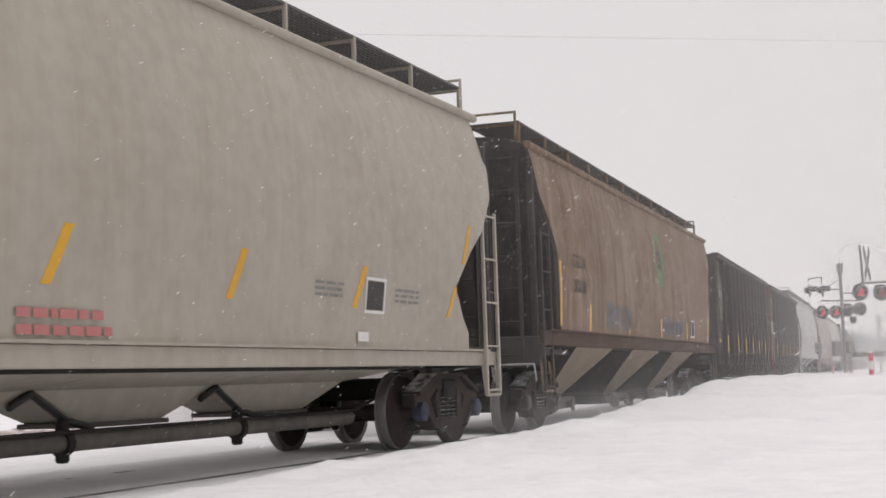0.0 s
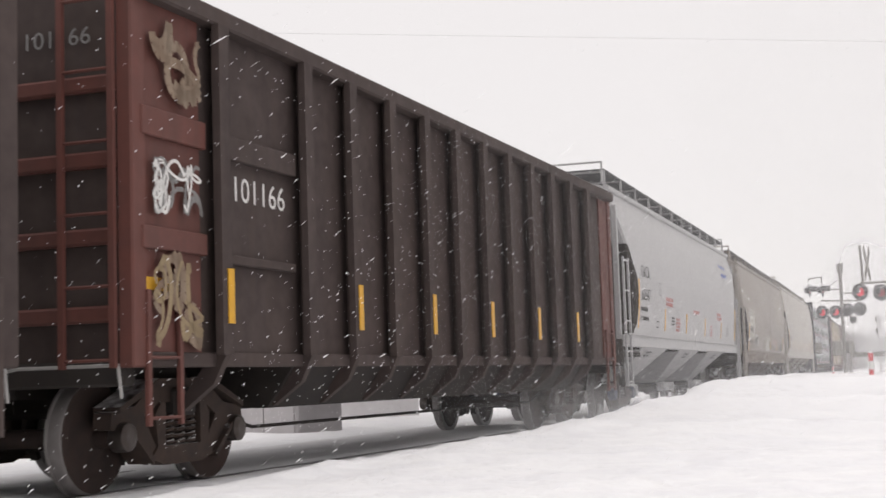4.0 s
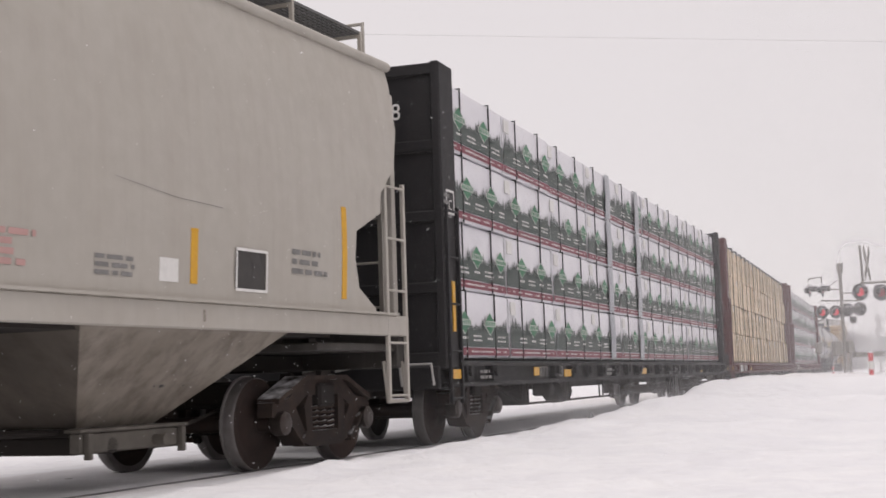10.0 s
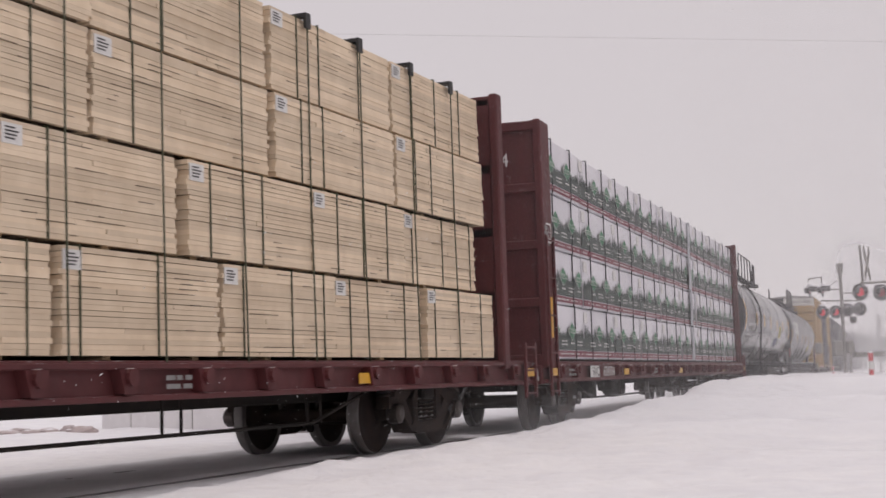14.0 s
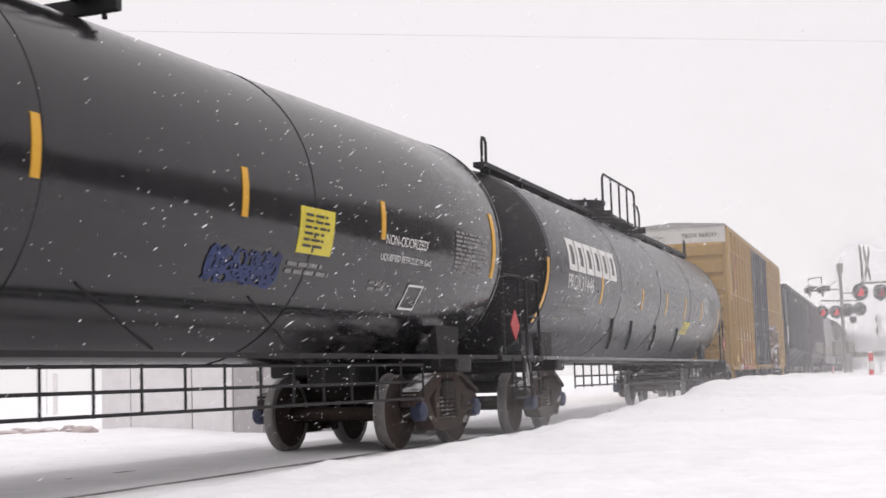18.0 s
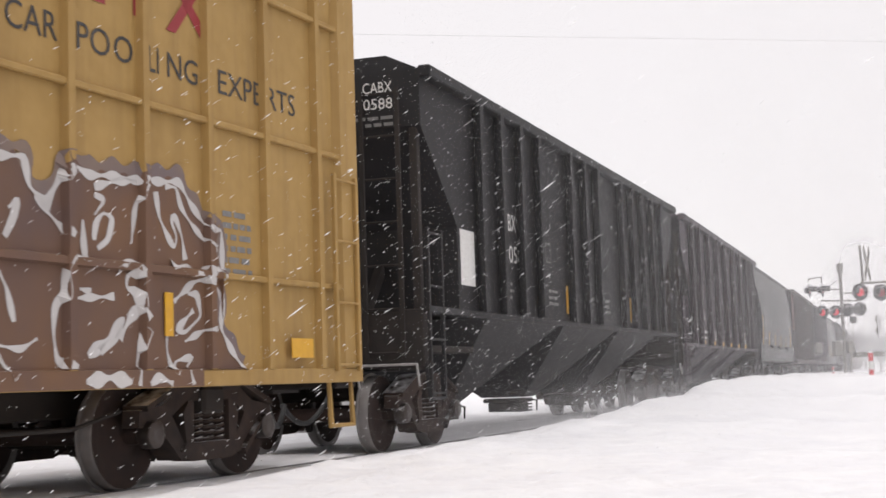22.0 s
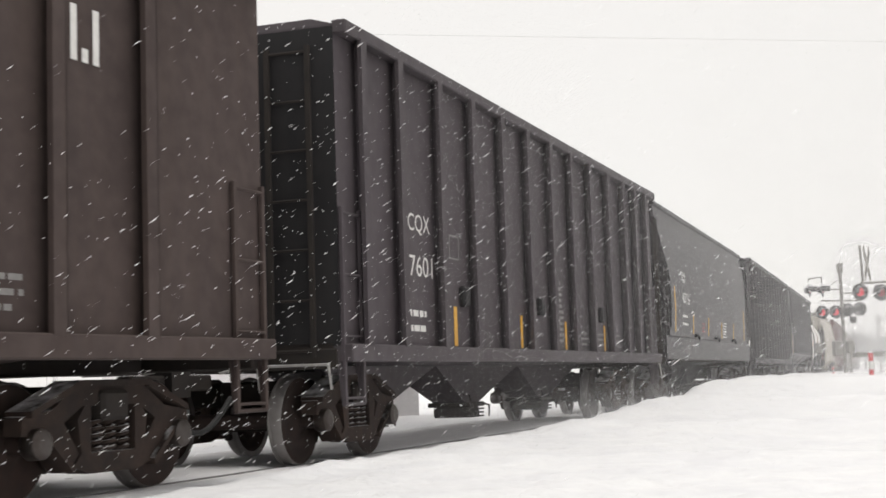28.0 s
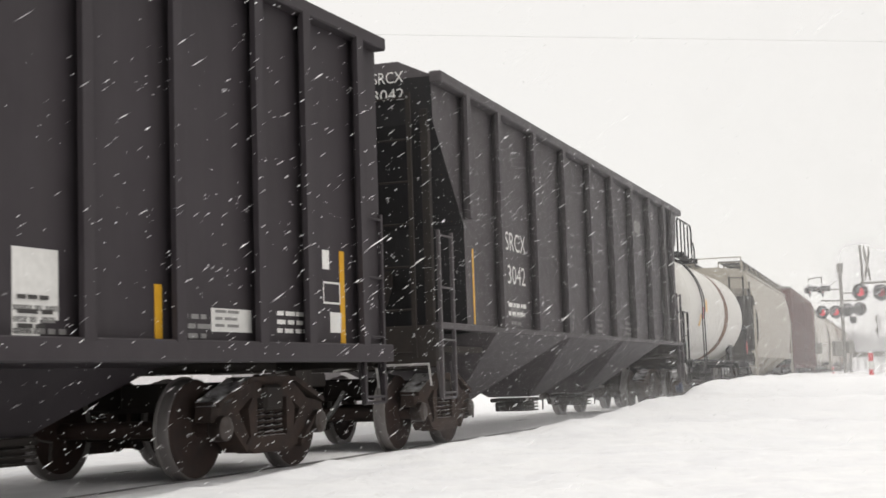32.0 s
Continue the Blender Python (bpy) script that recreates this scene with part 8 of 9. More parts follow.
for th, *pts in ((0.07, (15.69, 1.53), (15.97, 1.7), (16.14, 1.74), (16.32, 1.69), (16.4, 1.58)), (0.07, (15.89, 1.6), (16.03, 1.61), (16.08, 1.42), (15.84, 1.28), (15.72, 1.3), (15.97, 1.47)), (0.06, (15.84, 1.21), (16.13, 1.31), (16.35, 1.33)),
                 (0.06, (15.6, 1.36), (15.58, 1.14), (15.67, 0.94), (15.69, 1.05), (15.96, 1.09), (15.83, 0.98), (15.89, 0.86)), (0.1, (15.65, 1.83), (16.02, 1.77), (16.36, 1.83)), (0.08, (15.29, 0.87), (15.4, 0.93), (15.59, 0.87)), (0.12, (14.5, 0.9), (14.8, 0.93), (15.05, 0.89)),
                 (0.06, (13.64, 1.66), (13.72, 1.55), (13.79, 1.32)), (0.05, (13.63, 1.16), (13.86, 1.13), (14.03, 1.21)), (0.08, (13.63, 1.09), (13.77, 0.94)), (0.07, (13.74, 2.1), (13.84, 2.18), (13.78, 2.02), (13.7, 1.9))):
    sprayed(edging, pts, th, 0.006)
for th, *pts in ((0.07, (13.3, 1.0), (13.45, 1.5), (13.3, 1.9), (13.6, 2.2)), (0.06, (12.9, 1.0), (12.8, 1.5), (13.1, 1.7), (12.95, 2.2)), (0.06, (12.3, 1.0), (12.5, 1.4), (12.25, 1.8), (12.5, 2.3)), (0.06, (12.05, 1.1), (12.2, 1.5), (12.05, 2.0)),
                 (0.05, (12.6, 1.3), (12.7, 1.9), (12.6, 2.2)), (0.06, (13.15, 1.1), (13.2, 1.6), (13.05, 2.0))):
    sprayed(edging, pts, th, 0.006)
part("graffiti", shade, SPRAY_SHADE, w12, "dim purple sprayed outline")
part("graffiti", edging, SPRAY_GREY, w12, "white sprayed edging")
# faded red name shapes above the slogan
mark_red = Geo()
for poly in (((14.39, 4.18), (14.39, 4.3), (15.55, 4.38), (15.55, 4.24)), ((14.68, 3.78), (14.68, 4.2), (14.84, 4.2), (14.84, 3.78)), ((15.2, 3.78), (15.2, 4.24), (15.38, 4.24), (15.38, 3.78)), ((15.62, 4.3), (15.76, 4.3), (16.3, 3.8), (16.14, 3.8)), ((16.18, 4.36), (16.3, 4.36), (15.78, 3.76), (15.64, 3.76))):
    mark_red.add([(x, -1.508, z) for x, z in poly], [tuple(range(4))])
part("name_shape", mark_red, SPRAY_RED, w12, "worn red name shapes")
plate(w12, "notice_plate", 17.5, 17.9, 1.08, 1.26, lambda z: -1.57, STRIPE, "yellow notice plate")
plate(w12, "reflector_stripe", 12.15, 12.26, 1.25, 1.75, lambda z: -1.526, STRIPE)
plate(w12, "reflector_stripe", 15.55, 15.66, 1.25, 1.6, lambda z: -1.53, STRIPE)
bars(w12, "small_text", 16.45, 2.3, 0.5, 6, sb, FADED, 0.05, 0.05, 620)
plate(w12, "notice_plate", 0.85, 1.38, 1.08, 1.26, lambda z: -1.57, STRIPE, "yellow notice plate")
plate(w12, "reflector_stripe", 2.95, 3.06, 1.22, 1.72, lambda z: -1.526, STRIPE)
plate(w12, "reflector_stripe", 6.5, 6.6, 1.2, 1.6, lambda z: -1.526, STRIPE)


# the train's further wagons, seen only far off in the snow
w22, s22 = smooth_hopper("covered_hopper", 239.2, 17.2, (1.9, 15.3), "pale grey covered hopper wagon dim in falling snow", GREY,
                         ((0.9, 1.4), (1.2, 1.9), (1.0, 2.5), (0.4, 3.1), (0.0, 3.6), (0.0, 4.2)), ROUND, 4.12, 4.34, 1.42, (3, 2.0, 15.2, 0.8, 0.55), GREY)
w23 = boxcar("boxcar", 258.2, 17.0, (2.0, 15.0), "brown boxcar dim in falling snow", OXIDE, 4.6, (6.2, 10.8), OXIDE)
far_specs = ((277.0, BEIGE), (296.5, GREY), (316.0, TAN), (335.5, GREY), (355.0, BEIGE))
for uu, mm in far_specs:
    smooth_hopper("covered_hopper", uu, 17.4, (1.9, 15.5), "pale covered hopper wagon far along the train", mm,
                  ((0.9, 1.4), (1.2, 1.9), (1.0, 2.5), (0.4, 3.1), (0.0, 3.6), (0.0, 4.2)), ROUND, 4.12, 4.34, 1.42, (3, 2.0, 15.4, 0.8, 0.55), mm)


# ---------------------------------------------------------------- level crossing signals
def signal_head(parent, x, y, z, yaw, lit, back=True):
    """A round lamp with its black disc and hood, facing yaw (degrees, 0 faces -x)."""
    m = pose(x, y, z, 0, 0, yaw)

    def put(name, g, mat, par, smooth=30):
        ob = part(name, g, mat, par, smooth=smooth)
        return ob
    d = Geo()
    d.lathe([(0.0, 0.02), (0.0, 0.30), (0.02, 0.30), (0.05, 0.16), (0.2, 0.14), (0.22, 0.02)], "x", (0, 0, 0), 24)
    hood = Geo()
    n = 14
    rings = []
    for i in range(n + 1):
        a = math.pi * (-0.12 + 1.24 * i / n)
        c, s = math.cos(a), math.sin(a)
        rings.append([(-0.01, c * 0.17, s * 0.17), (-0.30, c * 0.175, s * 0.175), (-0.30, c * 0.19, s * 0.19), (-0.01, c * 0.185, s * 0.185)])
    hood.rings(rings)
    lens = Geo()
    lens.lathe([(-0.045, 0.02), (-0.04, 0.08), (-0.02, 0.13), (0.0, 0.155)], "x", (0, 0, 0), 20)
    base = put("lamp_disc", d, HOOD, parent)
    base.matrix_local = m
    put("hood", hood, HOOD, base)
    put("lens", lens, LENS_RED if lit else LENS_OFF, base)
    return base


def ray_spot(px, py, depth):
    """A place in the picture's terms: across, down, and metres ahead."""
    f = 784.0 / math.tan(radians(LENS / 2))
    m = STILL.to_3x3()
    d = m @ Vector(((px - 784) / f, (441 - py) / f, -1.0))
    p = Vector(EYE) + d * depth
    return p


def cross_boards(parent, z, size, y=0.0, turn=64.0):
    for k, a in enumerate((42, -42)):
        g = Geo()
        g.box(-0.012, 0.012, -size / 2, size / 2, -0.15, 0.15, 0.004)
        ob = part("cross_board", g, PALE_BOARD, parent, "snow-dulled board")
        ob.matrix_local = pose(-0.10 - 0.03 * k, y, z, 0, 0, turn) @ pose(0, 0, 0, a)
        for s_ in (-1, 1):
            q = Geo()
            q.box(-0.018, -0.014, s_ * size * 0.30 - 0.2, s_ * size * 0.30 + 0.2, -0.05, 0.05)
            part("fine_print", q, INK, ob)


FACE = 90 - YAW                      # turns a thing's -x side towards the viewer


def build_crossing():
    base = ray_spot(1497, 662, 62.0)
    ob = new("crossing_signal")
    ob.matrix_world = pose(base.x, base.y, base.z, 0, 0, FACE)
    tagged(ob, "steel crossing signal mast with snow-capped red lamps on arms", "crossing signal", group="crossing signals")
    k = 62.0 / (784.0 / math.tan(radians(LENS / 2)))      # metres across for one part of the picture
    top = (662 - 466) * k
    g = Geo()
    g.cyl((0, 0, 0), (0, 0, top - 0.35), 0.075, 14)
    part("mast", g, MAST, ob, smooth=40)
    c = Geo()
    c.cyl((0, 0, top - 0.42), (0, 0, top), 0.13, 14, 0.15)
    part("bell", c, MAST, ob, smooth=40)
    f = Geo()
    f.box(-0.25, 0.25, -0.3, 0.3, -0.25, 0.05, 0.02)
    part("mast_foot", f, CONCRETE, ob)
    arms = ((512, 1430, 1500), (520, 1495, 1532), (533, 1460, 1530))
    for py, xa, xb in arms:
        a = Geo()
        z = (662 - py) * k
        a.cyl((0, -(xb - 1497) * k, z), (0, -(xa - 1497) * k, z + 0.04), 0.035, 8)
        part("cross_arm", a, MAST, ob)
    t = Geo()
    t.tube([(0, 0.1, (662 - 495) * k), (0, 0.62, (662 - 508) * k)], 0.02, 6)
    t.tube([(0, 1.45, (662 - 497) * k), (0, 1.4, (662 - 492) * k), (0, 0.85, (662 - 489) * k), (0, 0.85, (662 - 505) * k)], 0.03, 6)
    part("arm_stay", t, MAST, ob)
    heads = ((1441, 512, 62, False), (1464, 512, 62, False), (1461, 552, 12, True), (1485, 552, 12, True), (1506, 549, 150, False), (1528, 548, 150, False))
    for px, py, yaw, lit in heads:
        signal_head(ob, -0.05, -(px - 1497) * k, (662 - py) * k, yaw, lit)
    cap = Geo()
    for px, py in ((1441, 503), (1463, 503), (1462, 539), (1486, 539)):
        y, z = -(px - 1497) * k, (662 - py) * k
        cap.rings([[(-0.28, y - 0.12, z - 0.05), (0.1, y - 0.12, z - 0.05), (0.1, y + 0.12, z - 0.05), (-0.28, y + 0.12, z - 0.05)], [(-0.24, y - 0.07, z + 0.04), (0.06, y - 0.07, z + 0.04), (0.06, y + 0.07, z + 0.04), (-0.24, y + 0.07, z + 0.04)]])
    part("snow_cap", cap, SNOW, ob)
    s = Geo()
    s.box(-0.02, 0.02, -(1521 - 1497) * k, -(1510 - 1497) * k, (662 - 573) * k, (662 - 561) * k, 0.005)
    s.cyl((0, -(1512 - 1497) * k, (662 - 560) * k), (0, 0, (662 - 560) * k), 0.015, 6)
    part("small_sign", s, HOOD, ob)
    # gate machinery and counterweights round the foot
    for x0, x1, y0, y1, za, zb in ((-0.25, 0.2, 0.12, 0.5, 630, 603), (-0.2, 0.2, -0.42, -0.12, 625, 603), (-0.15, 0.15, 1.0, 1.28, 625, 605)):
        m = Geo()
        m.box(x0, x1, y0, y1, (662 - za) * k, (662 - zb) * k, 0.05)
        part("gate_machine", m, MAST, ob)
    p = Geo()
    p.cyl((0.1, -0.28, 0.0), (0.1, -0.28, (662 - 603) * k), 0.05, 10)
    p.tube([(0.1, -0.28, (662 - 600) * k), (0.1, -0.45, (662 - 612) * k), (0.1, -0.42, (662 - 622) * k)], 0.04, 8)
    p.box(-0.2, 0.3, -1.7, -0.45, (662 - 633) * k, (662 - 624) * k, 0.02)
    part("gate_arm_stub", p, MAST, ob)

    # the nearer mast stands out of view; its cross-arm with lamps and cross boards reaches in
    b2 = ray_spot(1590, 672, 50.0)
    k2 = 50.0 / (784.0 / math.tan(radians(LENS / 2)))
    o2 = new("crossing_signal")
    o2.matrix_world = pose(b2.x, b2.y, b2.z, 0, 0, FACE)
    tagged(o2, "crossing signal with crossed boards and red lamps on a long arm", "crossing signal", group="crossing signals")
    g = Geo()
    g.cyl((0, 0, 0), (0, 0, (672 - 490) * k2), 0.08, 14)
    part("mast", g, MAST, o2, smooth=40)
    g = Geo()
    g.cyl((0, 0.0, (672 - 498) * k2), (0, (1590 - 1532) * k2, (672 - 499) * k2), 0.045, 10)
    part("cross_arm", g, MAST, o2)
    g = Geo()
    yy = (1590 - 1538) * k2
    g.cyl((0, yy, (672 - 502) * k2), (0, yy + 0.05, (672 - 432) * k2), 0.045, 10)
    part("arm_post", g, MAST, o2)
    cross_boards(o2, (672 - 465) * k2, 1.62, (1590 - 1545) * k2)
    for px, py, lit in ((1530, 515, True), (1567, 517, False)):
        signal_head(o2, -0.12, (1590 - px) * k2, (672 - py) * k2, 8, lit)
    # small farther cross board with its box
    b3 = ray_spot(1561, 672, 75.0)
    k3 = 75.0 / (784.0 / math.tan(radians(LENS / 2)))
    o3 = new("crossing_sign")
    o3.matrix_world = pose(b3.x, b3.y, b3.z, 0, 0, FACE)
    tagged(o3, "farther crossing sign with crossed boards and a dark relay box", "crossing sign")
    g = Geo()
    g.cyl((0, 0, -0.2), (0, 0, (672 - 555) * k3), 0.06, 10)
    part("mast", g, MAST, o3)
    cross_boards(o3, (672 - 575) * k3, 1.2, 0.0, 50.0)
    g = Geo()
    g.box(-0.2, 0.2, -0.35, 0.25, (672 - 625) * k3, (672 - 596) * k3, 0.03)
    part("relay_box", g, HOOD, o3)
    # red and white marker posts in the snow
    for px, y0, y1, wd, dep in ((1543, 625, 669, 9, 46.0), (1475, 650, 663, 3.5, 58.0)):
        kk = dep / (784.0 / math.tan(radians(LENS / 2)))
        bb = ray_spot(px, y1, dep)
        o = new("marker_post")
        o.matrix_world = pose(bb.x, bb.y, bb.z, 0, 0, FACE)
        tagged(o, "red and white striped marker post in the snow", "marker post", group="marker posts")
        hgt = (y1 - y0) * kk
        for i, (a, b_, mm) in enumerate(((-0.15, 0.34, POST_RED), (0.34, 0.68, WHITE), (0.68, 1.0, POST_RED))):
            g = Geo()
            g.cyl((0, 0, hgt * a), (0, 0, hgt * b_), wd * kk / 2, 16)
            part("post_band", g, mm, o, smooth=40)
        g = Geo()
        g.cyl((0, 0, hgt), (0, 0, hgt + 0.05), wd * kk / 2, 16, wd * kk / 4)
        part("snow_cap", g, SNOW, o)


build_crossing()


# ---------------------------------------------------------------- beyond the track
def near_track(p):
    """A place as metres along the track and across it."""
    k = int(np.argmin((TR_X - p.x) ** 2 + (TR_Y - p.y) ** 2))
    th = TR_TH[k]
    return float(TR_S[k]), float(-(p.x - TR_X[k]) * math.sin(th) + (p.y - TR_Y[k]) * math.cos(th))


def build_far_side():
    def on_ground(px, py):
        d = ray_spot(px, py, 1.0) - Vector(EYE)
        return Vector(EYE) + d * (-EYE[2] / d.z)

    def along(a, b):
        return math.degrees(math.atan2(b.y - a.y, b.x - a.x))
    # a white panelled wall, snow drifted against its foot
    a, b = on_ground(187, 764), on_ground(420, 764)
    ob = new("shed")
    ob.matrix_world = pose(a.x, a.y, 0.0, 0, 0, along(a, b))
    tagged(ob, "low white shed of wall panels plastered with snow", "shed")
    run_ = (b - a).length
    joints = (0.0, 0.24, 0.71, 1.0)
    for f0, f1 in zip(joints, joints[1:]):
        g = Geo()
        g.box(run_ * f0 + 0.015, run_ * f1 - 0.015, -0.1, 0.1, -0.3, 2.6, 0.01)
        part("wall_panel", g, CONCRETE, ob)
        q = Geo()
        q.box(run_ * f1 - 0.02, run_ * f1 + 0.02, -0.085, 0.085, -0.3, 2.6)
        part("wall_joint", q, MAST, ob)
    g = Geo()
    g.prism([(-0.4, 2.62), (5.2, 2.62), (5.2, 3.0), (2.4, 3.5), (-0.4, 2.8)], "x", -0.3, run_ + 0.3)
    part("roof", g, SNOW, ob)
    g = Geo()
    g.box(0.0, run_, 0.12, 5.0, -0.3, 2.6)
    part("shed_body", g, CONCRETE, ob)
    # a grey cabinet beside it, with a striped marker before it
    a, b = on_ground(413, 768), on_ground(527, 768)
    c = new("equipment_cabinet")
    c.matrix_world = pose(a.x, a.y, 0.0, 0, 0, along(a, b))
    tagged(c, "grey steel equipment cabinet standing in the snow", "cabinet")
    run_ = (b - a).length
    g = Geo()
    g.box(0.0, run_, 0.0, 1.1, -0.3, 2.1, 0.03)
    part("body", g, CABINET, c)
    g = Geo()
    g.box(-0.06, run_ + 0.06, -0.08, 1.16, 2.1, 2.18, 0.02)
    part("roof", g, SNOW, c)
    for f0, f1 in ((0.04, 0.49), (0.51, 0.96)):
        g = Geo()
        g.box(run_ * f0, run_ * f1, -0.025, 0.0, 0.0, 2.0, 0.01)
        d_ = part("door", g, CABINET, c)
        g = Geo()
        g.box(run_ * (f1 - 0.06) - 0.02, run_ * (f1 - 0.06) + 0.02, -0.06, -0.025, 0.9, 1.1, 0.008)
        part("handle", g, MAST, d_)
    # thin posts in the snow, and a squat tapered block
    for px, py, wd, hgt, top, mat, name, text in ((98, 735, 0.14, 1.5, 0.14, CONCRETE, "post", "snow-plastered timber post standing in the snow"), (83, 735, 0.04, 1.7, 0.04, CONCRETE, "post", "thin snow-plastered pole standing in the snow"),
                                                  (432, 764, 0.05, 1.3, 0.05, PINK, "marker_post", "thin faded red marker post in the snow"), (667, 726, 0.45, 0.95, 0.24, CABINET, "concrete_block", "squat tapered concrete block standing in the snow")):
        p = on_ground(px, py)
        o = new(name)
        o.matrix_world = pose(p.x, p.y, 0.0, 0, 0, 20)
        tagged(o, text, name.replace("_", " "))
        g = Geo()
        h0, h1 = wd / 2, top / 2
        g.rings([[(-h0, -h0, -0.3), (h0, -h0, -0.3), (h0, h0, -0.3), (-h0, h0, -0.3)], [(-h0, -h0, 0.28 * hgt), (h0, -h0, 0.28 * hgt), (h0, h0, 0.28 * hgt), (-h0, h0, 0.28 * hgt)], [(-h1, -h1, hgt * 0.36), (h1, -h1, hgt * 0.36), (h1, h1, hgt * 0.36), (-h1, h1, hgt * 0.36)], [(-h1, -h1, hgt), (h1, -h1, hgt), (h1, h1, hgt), (-h1, h1, hgt)]])
        part("shaft", g, mat, o)
        g = Geo()
        g.box(-h1 * 1.15, h1 * 1.15, -h1 * 1.15, h1 * 1.15, hgt, hgt + 0.05, 0.02)
        part("snow_cap", g, SNOW, o)
    # broken stones that show through the drift
    rs = random.Random(23)
    for px, py in ((12, 770), (34, 766), (58, 773), (84, 770), (122, 769), (136, 771), (148, 773), (545, 740), (560, 738)):
        p = on_ground(px, py)
        o = new("stone")
        o.matrix_world = pose(p.x, p.y, ground_height(*near_track(p)) + 0.02, 0, 0, rs.uniform(0, 360))
        tagged(o, "broken pinkish grey stone half buried in the drift", "stone", group="stones in the drift")
        rx, ry, rz = rs.uniform(0.14, 0.3), rs.uniform(0.12, 0.22), rs.uniform(0.06, 0.13)
        g = Geo()
        rings = []
        for j in range(1, 6):
            el = radians(-90 + 30 * j)
            rings.append([(rx * math.cos(el) * math.cos(q * 0.785) * (k_ := rs.uniform(0.8, 1.15)), ry * math.cos(el) * math.sin(q * 0.785) * k_, rz * math.sin(el) * rs.uniform(0.85, 1.1)) for q in range(8)])
        g.rings(rings)
        part("body", g, RUBBLE, o)
    # far line of bare trees and a rise, almost lost in the snow
    rt = random.Random(9)
    for i in range(9):
        px = 1490 + i * 14
        p = ray_spot(px, 640, 150 + rt.uniform(-15, 25))
        t = new("tree")
        t.matrix_world = pose(p.x, p.y, 0.2, 0, 0, rt.uniform(0, 360))
        tagged(t, "bare winter tree dim in falling snow", "tree", group="far trees")
        h = rt.uniform(3.0, 5.5)
        tr = Geo()
        tr.cyl((0, 0, -0.2), (0, 0, h * 0.6), 0.14, 7, 0.07)
        part("trunk", tr, TREES, t)
        cr = Geo()
        for k in range(70):
            a, z = rt.uniform(0, 6.28), rt.uniform(0.25, 0.75) * h
            ln = rt.uniform(0.5, 1.5)
            e = (math.cos(a) * ln, math.sin(a) * ln, z + ln * rt.uniform(0.3, 1.1))
            cr.cyl((0, 0, z), e, 0.035, 4, 0.012)
            for q in range(3):
                b_ = rt.uniform(0, 6.28)
                cr.cyl((e[0] * 0.6, e[1] * 0.6, z + (e[2] - z) * 0.6), (e[0] * 0.6 + math.cos(b_) * 0.5, e[1] * 0.6 + math.sin(b_) * 0.5, z + (e[2] - z) * 0.6 + 0.5), 0.018, 3, 0.006)
        part("crown", cr, TREES, t)


build_far_side()


def build_woods():
    """A dark belt of woods across the fields behind the viewer, which the shiny tanks mirror."""
    rw = random.Random(41)
    g = Geo()
    n = 90
    rings = []
    for i in range(n + 1):
        a = radians(262 + 92 * i / n)
        rr = 62 + 5 * math.sin(i * 0.37)
        h = 11.5 + rw.uniform(-2.2, 2.2) + 1.5 * math.sin(i * 0.61)
        c, s = math.cos(a), math.sin(a)
        rings.append([(rr * c, rr * s, -0.5), ((rr + 0.8) * c, (rr + 0.8) * s, h), ((rr + 5) * c, (rr + 5) * s, h - 1.0), ((rr + 6) * c, (rr + 6) * s, -0.5)])
    g.rings(rings)
    tagged(part("backdrop", g, TREES), "dark belt of bare winter woods across the fields", "woods", kind="structure")


build_woods()


def build_wire():
    a, b = ray_spot(560, 60, 95.0), ray_spot(1640, 75, 95.0)
    d = (b - a)
    a, b = a - d * 0.6, b + d * 0.5
    g = Geo()
    pts = []
    for i in range(13):
        t = i / 12
        p = a.lerp(b, t)
        pts.append((p.x, p.y, p.z))
    g.tube(pts, 0.012, 5)
    tagged(part("overhead_wire", g, WIRE), "thin pale grey overhead wire across the grey sky", "wire", kind="structure")


build_wire()


# ---------------------------------------------------------------- falling snow, in drifting layers of flakes
def flake_verts(g, p, r, rnd, long):
    """A flake, or a loose string of them drawn out along the wind."""
    a = [Vector((rnd.gauss(0, 1), rnd.gauss(0, 1), rnd.gauss(0, 1))).normalized() * r for _ in range(4)]
    d = WIND.normalized() * long
    g.add([tuple(p + q + d * (k - 1.5) / 3) for k, q in enumerate(a)], [(0, 1, 2), (0, 2, 3), (0, 3, 1), (1, 3, 2)])


WIND = Vector((-2.8, 3.3, -2.9))     # metres a second at full strength


def drift(t):
    """How far the wind has carried the flakes: a breeze at first, gusts later."""
    ts = np.linspace(0, 32, 65)
    v = np.interp(ts, [0, 4, 6, 14, 17, 22, 32], [0.8, 0.7, 0.4, 0.45, 0.7, 1.15, 1.35])
    c = np.concatenate([[0], np.cumsum((v[1:] + v[:-1]) / 2 * 0.5)])
    return float(np.interp(t, ts, c))


def soft(v):
    v = min(1.0, max(0.0, v))
    return v * v * (3 - 2 * v)


# how thick the snow falls: a flurry, a lull, then ever thicker
SPELLS = [drift(t) for t in (0, 1, 4, 6, 14, 17, 20, 32)], (0.5, 0.7, 0.7, 0.33, 0.36, 0.58, 0.72, 0.8)
SNOWFALL = []


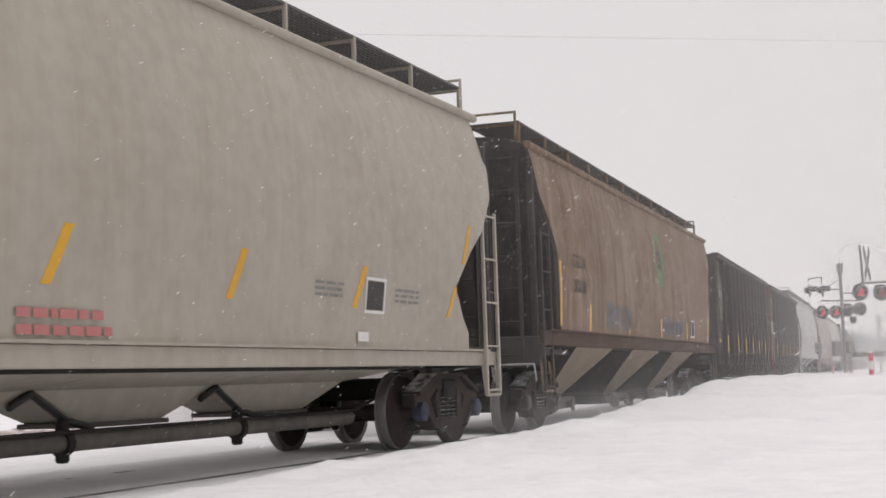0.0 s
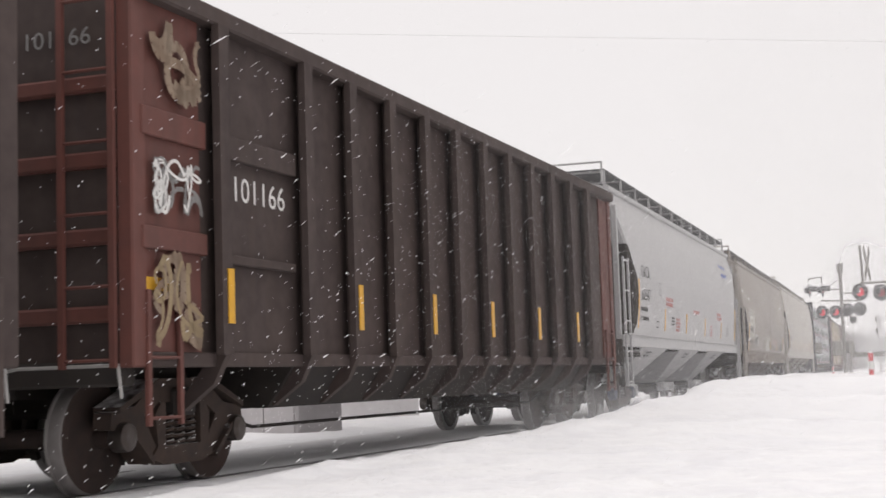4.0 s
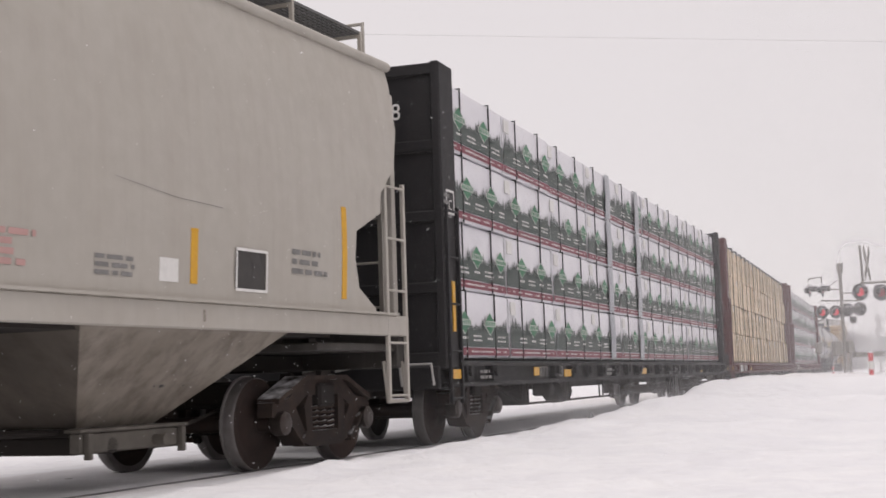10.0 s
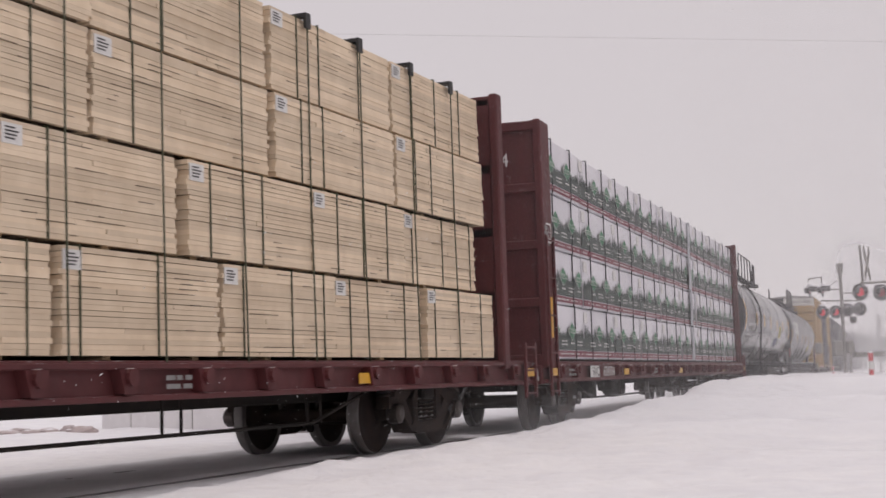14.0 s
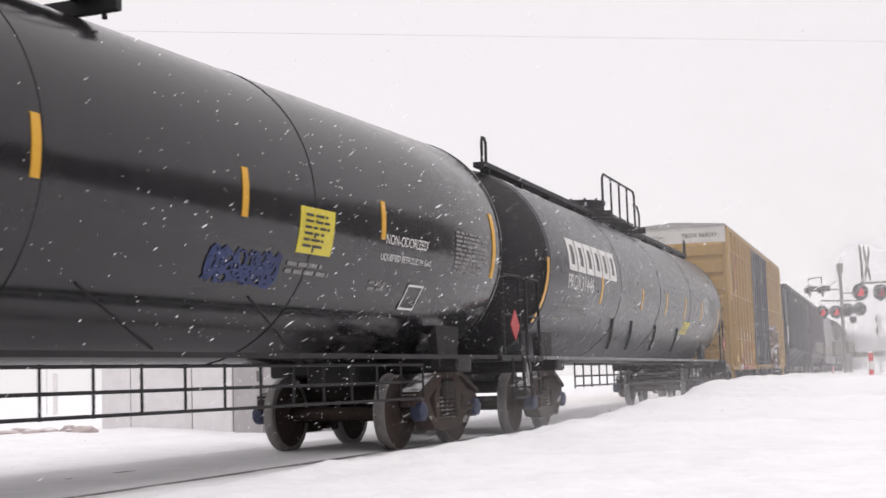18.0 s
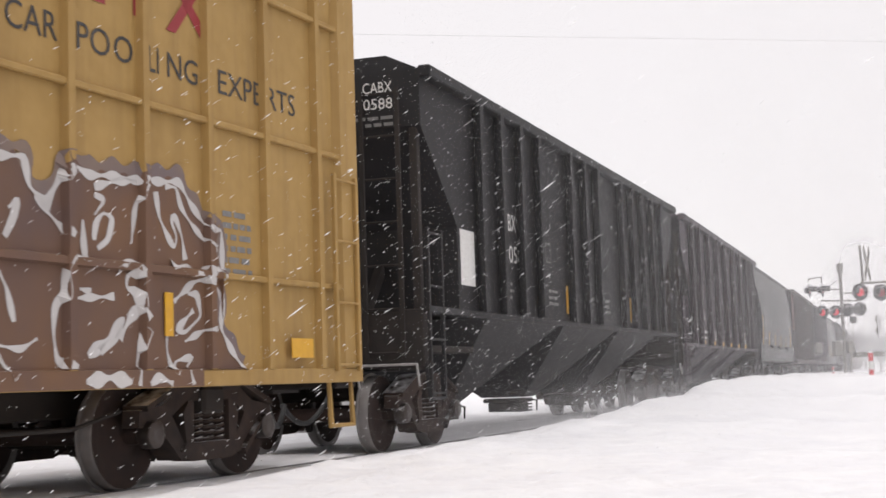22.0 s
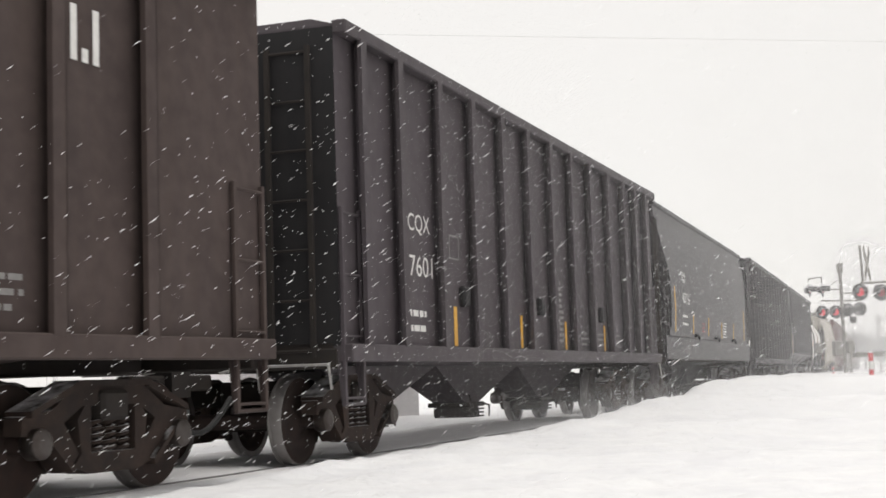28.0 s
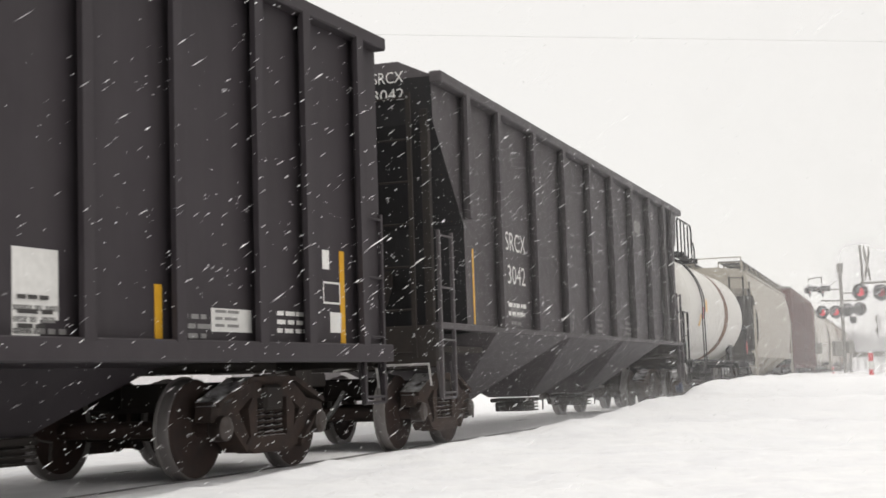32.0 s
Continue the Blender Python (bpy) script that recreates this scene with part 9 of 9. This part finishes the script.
def build_snowfall():
    rnd = random.Random(12)
    total = drift(32.0)
    fwd = (Vector(aim()) - Vector(EYE)).normalized()
    right = fwd.cross(Vector((0, 0, 1))).normalized()
    up = right.cross(fwd)
    tan_x = math.tan(radians(LENS / 2)) * 1.1
    tan_y = tan_x * 0.6
    for layer, (d0, d1, count, r0, r1, speed) in enumerate(((1.3, 3.5, 1400, 0.0009, 0.0024, 1.0), (3.5, 8.0, 42000, 0.0012, 0.0032, 0.95), (8.0, 17.0, 140000, 0.002, 0.0052, 0.85), (17.0, 30.0, 90000, 0.0045, 0.008, 0.8))):
        g = Geo()
        for _ in range(count):
            # a flake that crosses the view at some moment: pick the moment and where it then is
            q = rnd.uniform(-0.02, 1.02)
            q *= total
            if rnd.random() > np.interp(q, SPELLS[0], SPELLS[1]):
                continue
            d = (rnd.uniform(d0 ** 3, d1 ** 3)) ** (1 / 3)
            p = Vector(EYE) + fwd * d + right * d * tan_x * rnd.uniform(-1, 1) + up * d * tan_y * rnd.uniform(-1, 1)
            flake_verts(g, p - WIND * speed * q, rnd.uniform(r0, r1), rnd, 0.066 * float(np.interp(q, SPELLS[0], SPELLS[1])) ** 2 * rnd.uniform(0.15, 1.1))
        ob = part("falling_snow", g, FLAKE)
        tagged(ob, "white snowflakes driven slantwise by the wind", "snowfall", kind="stuff")
        SNOWFALL.append((ob, speed))


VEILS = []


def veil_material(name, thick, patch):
    """Painted haze, also used for stirred powder: white and mostly clear, in soft drifting patches, thinning out
    towards its edges.
    """
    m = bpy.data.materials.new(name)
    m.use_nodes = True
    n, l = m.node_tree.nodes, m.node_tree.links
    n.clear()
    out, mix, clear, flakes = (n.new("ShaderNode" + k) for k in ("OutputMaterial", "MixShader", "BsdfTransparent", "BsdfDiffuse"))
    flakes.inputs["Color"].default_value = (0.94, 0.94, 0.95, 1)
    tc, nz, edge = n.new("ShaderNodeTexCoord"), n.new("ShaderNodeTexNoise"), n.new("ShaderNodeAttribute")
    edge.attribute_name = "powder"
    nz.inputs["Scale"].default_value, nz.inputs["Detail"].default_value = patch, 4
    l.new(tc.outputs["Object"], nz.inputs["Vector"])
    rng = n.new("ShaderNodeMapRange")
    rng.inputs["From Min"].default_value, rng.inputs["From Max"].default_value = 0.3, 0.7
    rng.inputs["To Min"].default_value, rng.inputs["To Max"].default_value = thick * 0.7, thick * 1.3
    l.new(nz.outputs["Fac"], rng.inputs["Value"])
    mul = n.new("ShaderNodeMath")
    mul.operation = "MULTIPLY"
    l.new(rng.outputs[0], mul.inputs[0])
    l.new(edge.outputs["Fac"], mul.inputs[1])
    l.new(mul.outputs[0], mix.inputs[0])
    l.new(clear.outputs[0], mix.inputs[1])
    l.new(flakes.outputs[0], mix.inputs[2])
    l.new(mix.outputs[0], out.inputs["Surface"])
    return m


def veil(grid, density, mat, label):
    """A translucent sheet of haze or powder snow over a grid of points, with its density at each."""
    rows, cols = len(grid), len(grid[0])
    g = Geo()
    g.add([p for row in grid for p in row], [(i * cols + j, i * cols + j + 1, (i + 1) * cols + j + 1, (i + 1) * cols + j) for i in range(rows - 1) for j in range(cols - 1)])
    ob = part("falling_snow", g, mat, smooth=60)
    # opacity of the sheet at each point, for haze and powder alike
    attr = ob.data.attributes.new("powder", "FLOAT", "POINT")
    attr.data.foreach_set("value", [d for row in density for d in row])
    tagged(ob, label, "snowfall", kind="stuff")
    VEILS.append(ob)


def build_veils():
    """Translucent sheets across the open side of the line, one behind another, that stand in for distance haze, and
    powder that the wheels stir up.
    """
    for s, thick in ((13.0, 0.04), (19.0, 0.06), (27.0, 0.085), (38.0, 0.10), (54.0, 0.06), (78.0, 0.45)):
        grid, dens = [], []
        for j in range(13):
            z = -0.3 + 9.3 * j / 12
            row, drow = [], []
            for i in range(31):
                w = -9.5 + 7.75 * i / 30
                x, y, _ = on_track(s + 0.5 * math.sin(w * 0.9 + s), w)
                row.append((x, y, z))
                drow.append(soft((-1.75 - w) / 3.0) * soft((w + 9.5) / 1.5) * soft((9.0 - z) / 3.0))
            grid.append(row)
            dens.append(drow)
        veil(grid, dens, veil_material("haze_sheet", thick, 0.35), "thin white translucent sheet standing in for distance haze")
    grid, dens = [], []
    for j in range(9):
        z = -0.1 + 1.3 * j / 8
        row, drow = [], []
        for i in range(90):
            s = 12.0 + 0.9 * i
            x, y, _ = on_track(s, -1.72 - 0.12 * math.sin(s * 0.8))
            row.append((x, y, z))
            drow.append(soft(1.0 - (z + 0.1) / 1.2) ** 1.5 * soft((s - 12.0) / 14.0))
        grid.append(row)
        dens.append(drow)
    veil(grid, dens, veil_material("stirred_powder", 0.36, 1.1), "white powder snow stirred up along the wheels")


build_snowfall()
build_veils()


# ---------------------------------------------------------------- the train's way
def wagon_pose(u, trucks, t):
    s = u - run(t)
    ax, ay, _ = on_track(s + trucks[0], -0.03)
    bx, by, _ = on_track(s + trucks[1], -0.03)
    th = math.atan2(by - ay, bx - ax)
    return pose(ax - trucks[0] * math.cos(th), ay - trucks[0] * math.sin(th), 0.0, 0, 0, math.degrees(th))


def motions():
    for ob, u, trucks in WAGONS:
        walk(ob, [(i * 0.5, wagon_pose(u, trucks, i * 0.5)) for i in range(65)])
    for ob, u, x, loc in WHEELSETS:
        # the wheels roll while they are in sight and near
        times = [i / 30 for i in range(961) if -6 < u + x - run(i / 30) < 42]
        if len(times) > 2:
            rows = [(t, pose(*loc, 0, -math.degrees(run(t) - run(times[0])) / WHEEL_R, 0)) for t in times]
            rows = ([(0.0, rows[0][1])] if times[0] > 0 else []) + rows + ([(32.0, rows[-1][1])] if times[-1] < 32 else [])
            walk(ob, rows)
    for ob, speed in SNOWFALL:
        rows = []
        for i in range(33):
            v = WIND * speed * drift(float(i))
            rows.append((float(i), pose(v.x, v.y, v.z)))
        walk(ob, rows)
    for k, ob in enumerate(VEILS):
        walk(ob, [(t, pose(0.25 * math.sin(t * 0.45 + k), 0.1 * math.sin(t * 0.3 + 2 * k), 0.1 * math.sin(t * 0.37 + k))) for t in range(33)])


motions()
